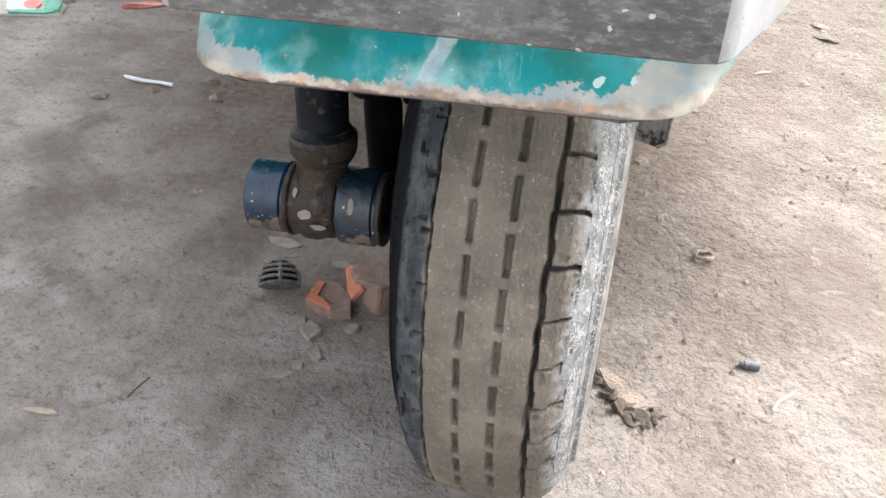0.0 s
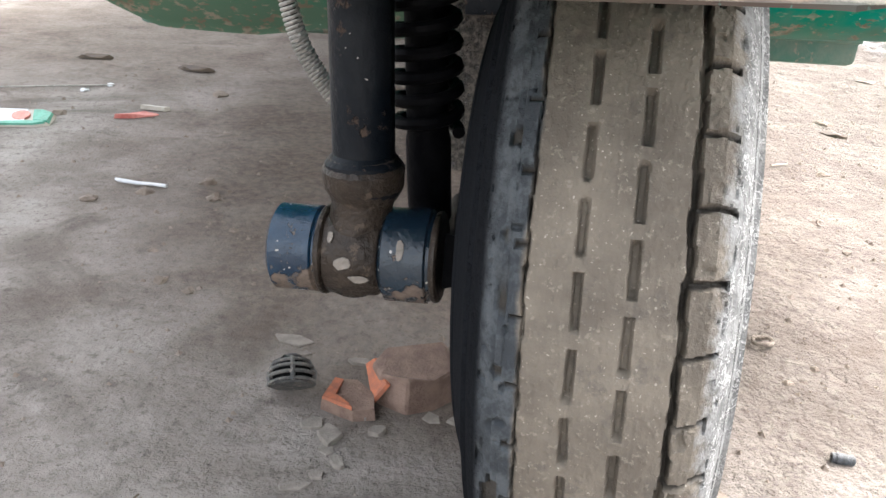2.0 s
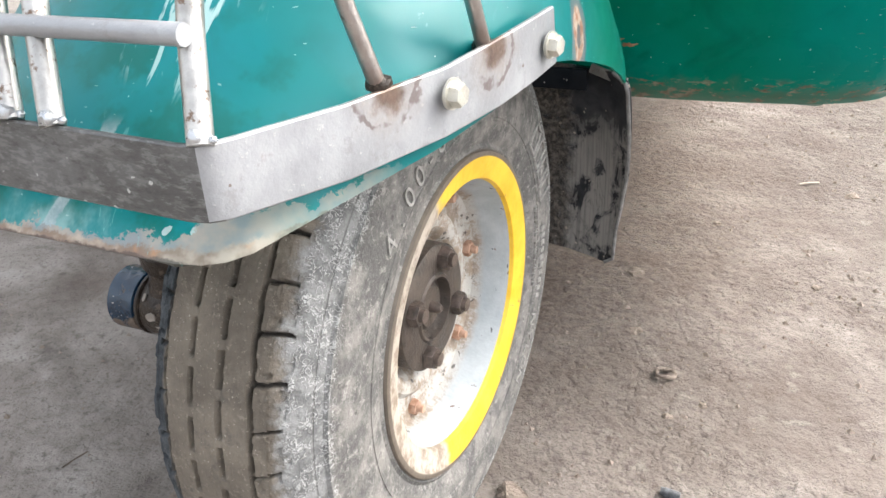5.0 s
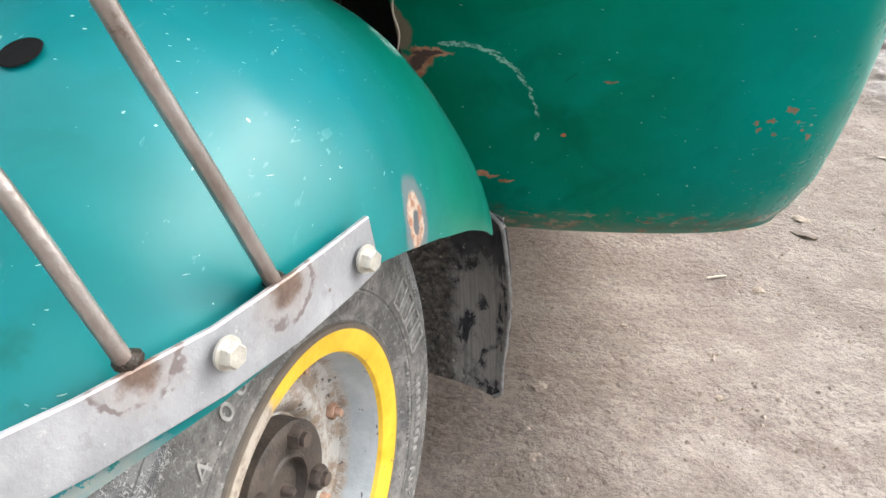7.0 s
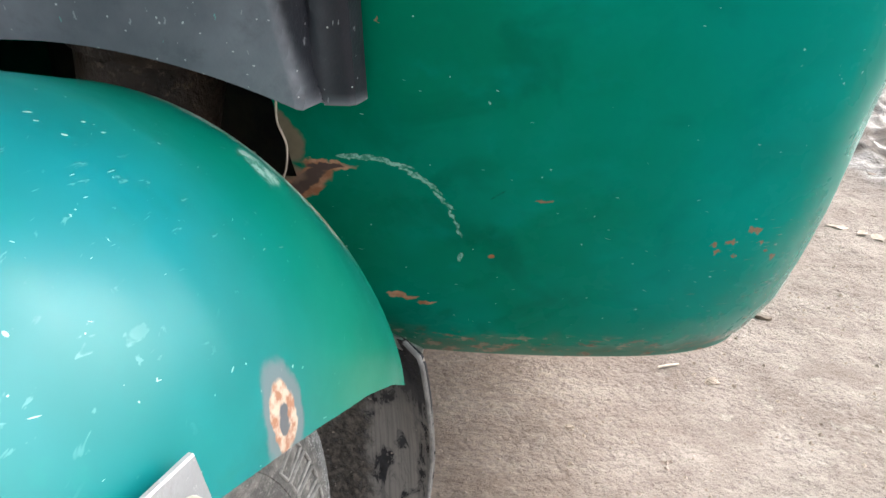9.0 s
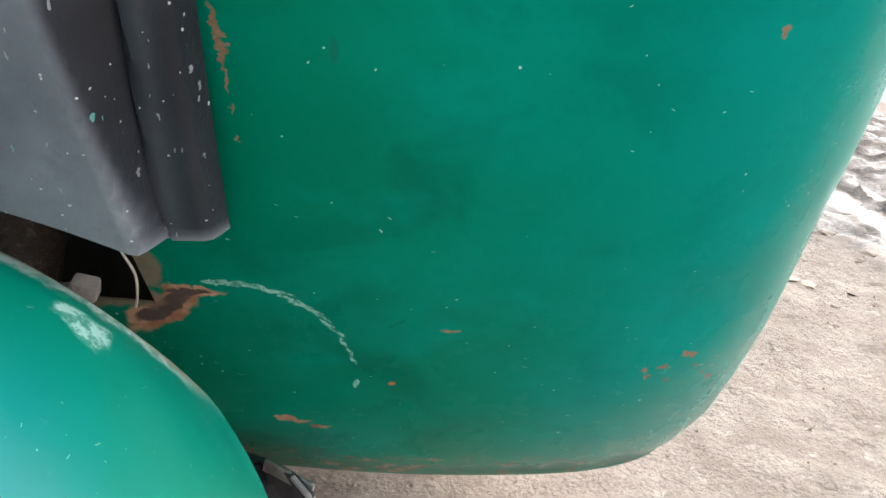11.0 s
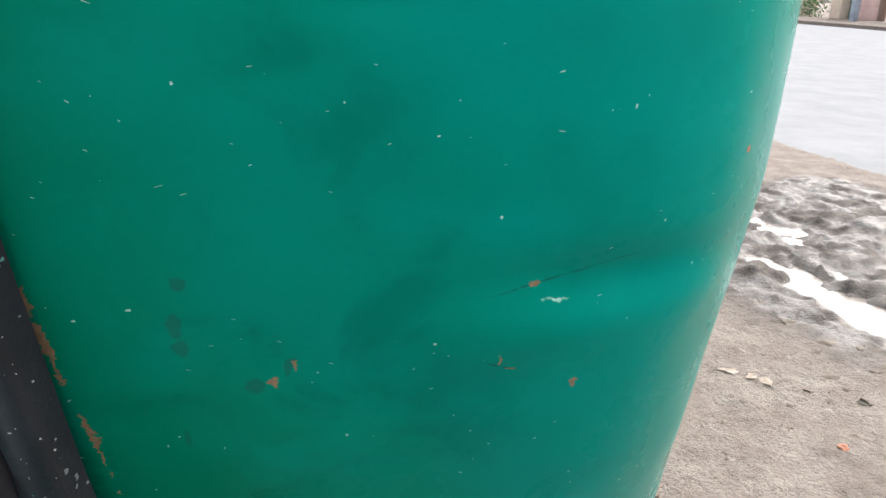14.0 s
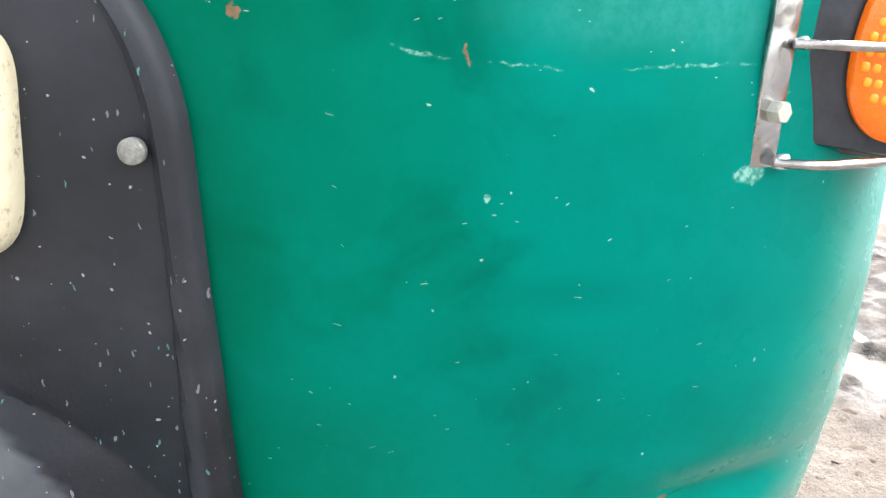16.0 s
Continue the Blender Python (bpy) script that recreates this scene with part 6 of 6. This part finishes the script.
link = part("suspension_link", joined([rod([(-0.08, -0.09, 0.02), (-0.083, -0.05, 0.004), (-0.084, 0.0, 0.0), (-0.084, 0.03, 0.0)], 0.014, 16), moved(lathe([(-0.1, 0.0), (-0.1, 0.018), (-0.083, 0.018), (-0.083, 0.0)], 24), pose(0, -0.091, 0.0225))]), M_SPRING, rickshaw, "black leading-link arm", m=LINKAGE)
for u0, u1, mat in ((-0.168, -0.141, M_BLUE), (-0.11, -0.083, M_PIVOT)):
    c = 0.0225 if u0 < -0.13 else 0.0242
    part("pivot_cap", moved(lathe([(u0, 0.0), (u0, c - 0.003), (u0 + 0.002, c), (u1 - 0.004, c), (u1 - 0.003, c - 0.0015), (u1, c - 0.002), (u1, 0.0)], 40), pose(0, -0.091, 0.0225)), mat, link, "chipped blue-black pivot cap", m=LINKAGE)
    part("washer", moved(lathe([(u1 - 0.0015, 0.0), (u1 - 0.0015, 0.0226), (u1 - 0.0005, 0.0234), (u1 + 0.0012, 0.0234), (u1 + 0.0022, 0.0222), (u1 + 0.0022, 0.0)], 32), pose(0, -0.091, 0.0225)), M_GRIME, link, m=LINKAGE)
for u, a_, sx, sy, mat in ((-0.0985, 28, 0.0022, 0.0055, M_CHIP), (-0.127, 8, 0.004, 0.0036, M_CHIP), (-0.119, -12, 0.005, 0.0026, M_CHIP), (-0.134, 40, 0.0018, 0.003, M_CHIP)):
    rr = 0.0245 if u > -0.11 else 0.0232
    ca, sa = math.cos(radians(a_)), math.sin(radians(a_))
    spot_m = LINKAGE @ pose(u, -0.091 - rr * ca, 0.0225 + rr * sa, 90 - a_, 0, 0)
    part("paint_flake", poly_slab(ragged(sx, sy, 9, int(a_ + 60), 0.25), 0.0005), mat, fork, "pale flake", m=spot_m)
shock = part("shock_absorber", rod([(-0.099, -0.03, 0.02), (-0.0985, -0.036, 0.05), (-0.0985, -0.037, 0.068), (-0.0985, -0.038, 0.072), (-0.0985, -0.05, 0.3)], 0.015, 20, radii=[0.0125, 0.0125, 0.0125, 0.0115, 0.0115]), M_SPRING, rickshaw, "black shock absorber", m=LINKAGE)
coil = [(-0.0985 + 0.0168 * math.cos(t), -0.037 - 0.0013 * t / 3 + 0.0168 * math.sin(t), 0.072 + 0.0125 * t / (2 * math.pi)) for t in np.linspace(0, 2 * math.pi * 17, 17 * 18)]
part("coil_spring", rod(coil, 0.0036, 8), M_SPRING, shock, "black coil spring", m=LINKAGE)
path = [Vector(p) for p in ((-0.176, 0.0, 0.24), (-0.181, 0.0, 0.19), (-0.1815, 0.0, 0.15), (-0.178, 0.0, 0.125), (-0.172, 0.0, 0.106), (-0.163, 0.0, 0.09), (-0.152, 0.0, 0.075), (-0.14, 0.0, 0.062), (-0.13, 0.0, 0.05))]
core = smooth_path(path, 60)
wound = []
for i, p in enumerate(core):
    dd = (core[min(i + 1, len(core) - 1)] - core[max(i - 1, 0)]).normalized()
    a = dd.cross(Vector((0, 1, 0.2))).normalized()
    b = dd.cross(a)
    t = i * 2 * math.pi / 7.5
    wound.append(p + (a * math.cos(t) + b * math.sin(t)) * 0.0047)
cable = part("brake_cable", rod(core[::6], 0.0036, 10), M_SPRING, rickshaw, "brake cable in a wound wire sheath", m=ASSEMBLY)
part("wire_sheath", rod(wound, 0.0012, 6), M_CABLE, cable, m=ASSEMBLY)

# ---- loose things on the ground ----
def lay(name, bm, mat, x, y, turn, label, cat, lift=0.0, group="", tilt=(0, 0), smooth=True):
    ob = part(name, bm, mat, None, label, pose(x, y, gz(x, y) + lift, tilt[0], tilt[1], turn), smooth)
    return tagged(ob, label, cat, group)


def broken_brick(rx, ry, h, seed, n=9):
    bm = poly_slab(ragged(rx, ry, n, seed, 0.18 if n > 7 else 0.38), h, seed, h * 0.14)
    bmesh.ops.bevel(bm, geom=list(bm.edges), offset=min(rx, ry) * 0.05, segments=1, affect="EDGES")
    return bm


big = lay("broken_brick", broken_brick(0.041, 0.034, 0.034, 8), M_BRICK, 0.0, 0.625, 15, "large dusty lump of broken brick with one fresh orange face", "brick", -0.004, smooth=False)
part("fresh_face", moved(poly_slab([(-0.012, -0.022), (0.01, -0.024), (0.008, 0.014), (-0.004, 0.02)], 0.003), pose(-0.0355, 0.618, 0.015, 10, -58, 10)), M_ORANGE, big, "fresh orange brick face")
small = lay("broken_brick", poly_slab([(-0.024, -0.006), (-0.016, 0.024), (0.004, 0.024), (0.02, 0.004), (0.022, -0.018), (0.004, -0.021)], 0.014, 3, 0.001), M_BRICK, -0.055, 0.598, 0, "small angular brick fragment with orange broken edges", "brick", -0.003, smooth=False)
part("fresh_face", poly_slab([(-0.0235, -0.006), (-0.0158, 0.0225), (-0.008, 0.02), (-0.0125, -0.002), (0.0, -0.014), (0.003, -0.02)], 0.0158, 5, 0.001), M_ORANGE, small, "orange broken edge", m=WORLD[small])

# a plastic cage-like cap lying on its side
# the black lump inside stands for the cage's shaded hollow
cage_thing = lay("plastic_cage", moved(lump(0.0165, 5, 0.1), pose(0, 0, 0.011)), M_HOLE, -0.103, 0.6, 20, "grey ribbed plastic cage lying on the earth", "plastic cap", 0.013, tilt=(-46, 12))
CM = WORLD[cage_thing] @ Matrix.Scale(0.88, 4)
part("base", moved(lathe([(0.0015, 0.0), (0.0015, 0.019), (0.0035, 0.019), (0.0035, 0.0)], 28), pose(0, 0, 0, 0, -90, 0)), M_MESH, cage_thing, m=CM)
for zz, r in ((0.003, 0.0212), (0.0095, 0.0218), (0.016, 0.0202), (0.022, 0.0158), (0.0268, 0.009)):
    part("hoop", rod([(r * math.cos(t), r * math.sin(t), zz + 0.0022 * abs(math.sin(t))) for t in np.linspace(0, 2 * math.pi, 25)], 0.0017, 8, cap=False), M_MESH, cage_thing, m=CM)
for t in np.linspace(0, 2 * math.pi, 5, endpoint=False):
    part("rib", rod([(r * math.cos(t + 4.5), r * math.sin(t + 4.5), z) for r, z in ((0.0212, 0.003), (0.0222, 0.0125), (0.0165, 0.023), (0.004, 0.0295))], 0.0022, 7), M_MESH, cage_thing, m=CM)

for i, (x, y, rx, ry, t) in enumerate(((-0.117, 0.693, 0.021, 0.011, -6), (-0.052, 0.664, 0.012, 0.005, -8), (-0.066, 0.556, 0.009, 0.014, 5), (-0.066, 0.54, 0.009, 0.006, -20), (-0.072, 0.513, 0.007, 0.006, 10), (-0.058, 0.527, 0.006, 0.009, 30),
                                      (-0.104, 0.672, 0.006, 0.004, 0), (-0.083, 0.57, 0.013, 0.008, 40), (-0.03, 0.565, 0.007, 0.006, 12), (0.012, 0.586, 0.01, 0.008, 30), (0.035, 0.583, 0.011, 0.009, 70), (-0.04, 0.586, 0.008, 0.007, 0), (-0.085, 0.5, 0.01, 0.006, 15))):
    lay("plaster_chip", broken_brick(rx, ry, 0.002 + 0.0015 * (i % 3), 40 + i, 5 + i % 3), M_CHIP, x, y, t, "flat pale chip of plaster lying on the earth", "chip", -0.001, "plaster chips", smooth=False)

for i, (x, y, r) in enumerate(((-0.224, 0.92, 0.006), (-0.30, 0.86, 0.0065), (-0.27, 0.79, 0.008), (-0.235, 0.77, 0.007), (-0.36, 1.02, 0.011), (-0.29, 1.06, 0.012), (-0.27, 1.01, 0.012), (-0.42, 0.99, 0.01), (0.30, 0.80, 0.007), (0.37, 0.69, 0.005), (0.335, 0.665, 0.0045),
                               (0.62, 1.25, 0.01), (0.52, 0.95, 0.006), (-0.075, 0.415, 0.004), (-0.085, 0.455, 0.005), (-0.60, 1.33, 0.012), (-0.38, 1.5, 0.014), (0.30, 0.93, 0.009), (0.41, 1.1, 0.007), (0.75, 1.55, 0.015))):
    lay("pebble", lump(r, i, 0.4, 0.6), M_CLOD, x, y, i * 37, "small dusty stone half sunk in earth", "stone", -r * 0.1, "scattered stones")

# clods pushed up beside the tyre
slab = poly_slab([(-0.014, 0.03), (-0.004, 0.032), (0.008, 0.014), (0.022, -0.01), (0.02, -0.022), (0.006, -0.026), (-0.006, -0.012), (-0.012, 0.01)], 0.0075, 7, 0.003)
bmesh.ops.bevel(slab, geom=list(slab.edges), offset=0.0018, segments=2, affect="EDGES")
clod = lay("mud_clod", slab, M_CLOD, 0.207, 0.506, 8, "crumbling tan clod of dry mud pushed up by the tyre", "mud clod", -0.001, smooth=False)
for x, y, r, sd in ((-0.004, -0.02, 0.009, 5), (0.006, -0.03, 0.008, 7), (-0.01, -0.004, 0.008, 9), (0.018, -0.03, 0.006, 11), (-0.012, 0.014, 0.006, 13), (0.012, -0.038, 0.004, 15), (0.026, -0.022, 0.005, 17)):
    part("crumb", moved(lump(r, sd, 0.8, 0.7, 3), pose(x, y, 0.001)), M_DARKEARTH, clod, "darker crumb", m=WORLD[clod])

lay("straw", moved(rod([(-0.036, 0.006, 0.004), (-0.03, 0.003, 0.0036), (-0.005, -0.001, 0.003), (0.016, 0.0, 0.003), (0.036, -0.004, 0.004)], 0.0036, 10, radii=[0.0022, 0.0036, 0.0034, 0.003, 0.0032]), Matrix.Diagonal((1, 1, 0.7, 1))), M_STICK, -0.372, 1.04, -5, "flattened white plastic drinking straw", "straw", 0.002)
pack_bm = poly_slab([(-0.062, -0.02), (-0.045, -0.027), (0.04, -0.026), (0.058, -0.018), (0.062, 0.014), (0.045, 0.025), (-0.05, 0.027), (-0.064, 0.014)], 0.006, 4, 0.002)
pack = lay("snack_packet", pack_bm, M_PACK, -0.647, 1.272, 8, "crumpled pale foil packet with green and red print", "packet", 0.003, tilt=(12, 0))
PM = WORLD[pack]
part("white_print", poly_slab([(-0.024, -0.018), (0.024, -0.018), (0.02, 0.024), (-0.03, 0.025)], 0.0078), M_STICK, pack, m=PM)
part("green_print", poly_slab([(-0.018, -0.0255), (0.038, -0.0255), (0.055, -0.018), (0.05, -0.014), (-0.014, -0.018)], 0.0082), M_PGREEN, pack, m=PM)
part("red_print", poly_slab([(0.014 + 0.014 * math.cos(t), 0.003 + 0.015 * math.sin(t)) for t in np.linspace(0, 2 * math.pi, 14, endpoint=False)], 0.0086), M_PRED, pack, m=PM)
part("green_print", poly_slab([(0.036, -0.012), (0.058, -0.014), (0.06, 0.013), (0.043, 0.023), (0.03, 0.022)], 0.0082), M_PGREEN, pack, m=PM)
lay("wrapper_scrap", poly_slab([(-0.036, -0.006), (-0.008, -0.009), (0.022, -0.003), (0.034, 0.006), (0.012, 0.008), (-0.014, 0.001)], 0.005, 2, 0.003), M_RED, -0.478, 1.34, 18, "twisted faded red wrapper scrap", "wrapper", 0.001)
lay("wrapper_scrap", poly_slab([(-0.025, -0.005), (0.02, -0.006), (0.026, 0.004), (-0.02, 0.007)], 0.006, 6, 0.002), M_PACK, -0.465, 1.39, -10, "small pale wrapper scrap", "wrapper", 0.001)
lay("dead_leaf", poly_slab(ragged(0.036, 0.014, 11, 9, 0.2), 0.005, 3, 0.004), M_LEAF, -0.69, 1.72, 5, "curled dark dead leaf", "leaf", 0.002)
lay("dead_leaf", poly_slab(ragged(0.042, 0.012, 11, 12, 0.3), 0.005, 3, 0.004), M_LEAF, -0.47, 1.66, -12, "curled dark dead leaf", "leaf", 0.002)
lay("wire", rod([(-0.5, -0.03, 0.002), (-0.25, 0.0, 0.003), (-0.05, 0.0, 0.002), (0.15, 0.05, 0.003)], 0.0013, 8), M_CABLE, -0.73, 1.47, 3, "thin grey wire lying on the earth", "wire", 0.001)
lay("wood_sliver", broken_brick(0.0135, 0.0026, 0.002, 5, 8), M_WOOD, -0.257, 0.436, -4, "pale splinter of dry wood", "splinter", 0.001, smooth=False)
lay("straw", rod([(-0.016, -0.006, 0.003), (-0.004, 0.001, 0.004), (0.016, 0.006, 0.004)], 0.0012, 7), M_DRY, 0.352, 0.512, 22, "short piece of dry straw", "straw", 0.001)
lay("twig", rod([(-0.003, -0.012, 0.0015), (0.0, 0.0, 0.002), (0.004, 0.012, 0.002)], 0.0008, 6), M_LEAF, -0.192, 0.468, -8, "thin dark dry twig on earth", "twig", 0.001)
plug = joined([moved(lathe([(-0.013, 0.0), (-0.013, 0.0062), (-0.011, 0.0078), (0.011, 0.0072), (0.013, 0.006), (0.013, 0.0)], 20), pose(0, 0, 0.0065)), moved(lathe([(-0.0165, 0.003), (-0.0165, 0.0066), (-0.012, 0.0068), (-0.012, 0.003)], 20, closed=True), pose(0, 0, 0.0065))])
lay("tube_stopper", moved(plug, Matrix.Scale(0.58, 4)), M_PLUG, 0.336, 0.556, -12, "small black tubular plastic stopper on loose earth", "stopper", -0.001)
ring_bm = rod([(0.0095 * math.cos(t), 0.0075 * math.sin(t), 0.003 + 0.001 * math.sin(3 * t)) for t in np.linspace(0, 2 * math.pi, 20)], 0.0022, 8, cap=False)
lay("dry_ring", ring_bm, M_CLOD, 0.333, 0.727, 0, "small ring of dried earth", "earth ring", 0.001)
lay("dead_leaf", poly_slab(ragged(0.028, 0.008, 9, 31, 0.3), 0.005, 3, 0.003), M_LEAF, 0.745, 1.48, -38, "curled dark dead leaf", "leaf", 0.001)

lay("paper_scrap", poly_slab([(-0.013, -0.004), (0.012, -0.006), (0.015, 0.002), (-0.01, 0.005)], 0.002, 8, 0.0008), M_STICK, -0.65, 1.14, 12, "tiny curled scrap of white paper", "paper", 0.002)
for i, (x, y) in enumerate(((-0.622, 1.489), (-0.592, 1.53))):
    lay("paper_scrap", lump(0.0075, 60 + i, 0.4, 0.5), M_STICK, x, y, 30 * i, "small crumpled white scrap beside the wire", "paper", 0.001)
lay("straw", rod([(-0.017, -0.003, 0.002), (0.0, 0.0, 0.003), (0.017, 0.003, 0.002)], 0.0016, 7), M_DRY, 0.563, 1.281, 14, "short piece of dry straw", "straw", 0.001)
# dark clods scattered near the ruts
for i, (x, y, r) in enumerate(((1.273, 1.952, 0.022), (1.185, 1.885, 0.012), (1.275, 1.893, 0.011), (1.289, 1.831, 0.013), (1.282, 2.079, 0.01), (1.122, 1.817, 0.008), (1.381, 1.984, 0.012), (1.213, 1.837, 0.009), (1.33, 2.13, 0.016), (1.24, 2.2, 0.012), (1.15, 2.06, 0.008), (1.4, 2.1, 0.013), (1.33, 1.78, 0.01), (1.08, 1.72, 0.007), (1.2, 1.7, 0.008), (1.3, 2.27, 0.018), (1.27, 2.4, 0.014))):
    lay("earth_clod", lump(r, 80 + i, 0.6, 0.32), M_DARKEARTH, x, y, i * 53, "dark clod of earth near the ruts", "clod", -r * 0.06, "damp clods")
lay("brick_chip", lump(0.011, 71, 0.4, 0.7), M_CLAY, 1.157, 1.652, 20, "small reddish-brown brick chip on the earth", "brick", -0.001)
for i, (x, y, rx) in enumerate(((1.04, 1.967, 0.03), (1.085, 1.945, 0.022), (1.11, 1.925, 0.026))):
    lay("torn_paper", poly_slab(ragged(rx * 0.7, rx * 0.4, 9, 90 + i, 0.6), 0.002, i, 0.002), M_CRUMB, x, y, 40 * i, "torn pale scrap of paper pressed into the earth", "paper", 0.0)
far_brick = broken_brick(0.13, 0.06, 0.085, 17, 8)
lay("broken_brick", far_brick, M_CLAY, -1.33, 2.56, 6, "half a red clay brick lying on the earth", "brick", -0.004, smooth=False)

# loose crumbs of earth over the whole forecourt
rnd = random.Random(4)
verts, faces = [], []
for i in range(15000):
    right = rnd.random() < 0.78
    x = rnd.uniform(0.16, 1.3) if right else rnd.uniform(-0.7, 0.16)
    y = rnd.uniform(0.3, 1.9)
    if noise.noise(Vector((x * 6, y * 6, 3))) < rnd.uniform(-0.7, 0.35):
        continue
    r = 0.0007 + 0.0042 * rnd.random() ** 9
    z = gz(x, y) + r * 0.25
    b = len(verts)
    a0 = rnd.random() * 6.28
    for j in range(4):
        a = a0 + j * 1.571 + rnd.uniform(-0.3, 0.3)
        q = r * rnd.uniform(0.7, 1.3)
        verts.append((x + q * math.cos(a), y + q * math.sin(a), z - r * 0.4))
    verts.append((x + rnd.uniform(-0.3, 0.3) * r, y + rnd.uniform(-0.3, 0.3) * r, z + r * rnd.uniform(0.4, 0.9)))
    faces += [(b, b + 1, b + 4), (b + 1, b + 2, b + 4), (b + 2, b + 3, b + 4), (b + 3, b, b + 4)]
me = bpy.data.meshes.new("earth_crumbs")
me.from_pydata(verts, [], faces)
tagged(put("earth_crumbs", me, M_CRUMB, smooth=False), "loose crumbs of dry earth and grit on the ground", "grit", kind="stuff")

strand = [Vector(p) for p in ((0.176, 0.648, 0.51), (0.1735, 0.657, 0.495), (0.1765, 0.664, 0.48), (0.174, 0.671, 0.465), (0.17, 0.678, 0.455))]
tagged(part("dry_grass_strand", rod(smooth_path(strand, 5), 0.0007, 6), M_DRY), "pale dry grass strand caught below the nose panel", "straw")
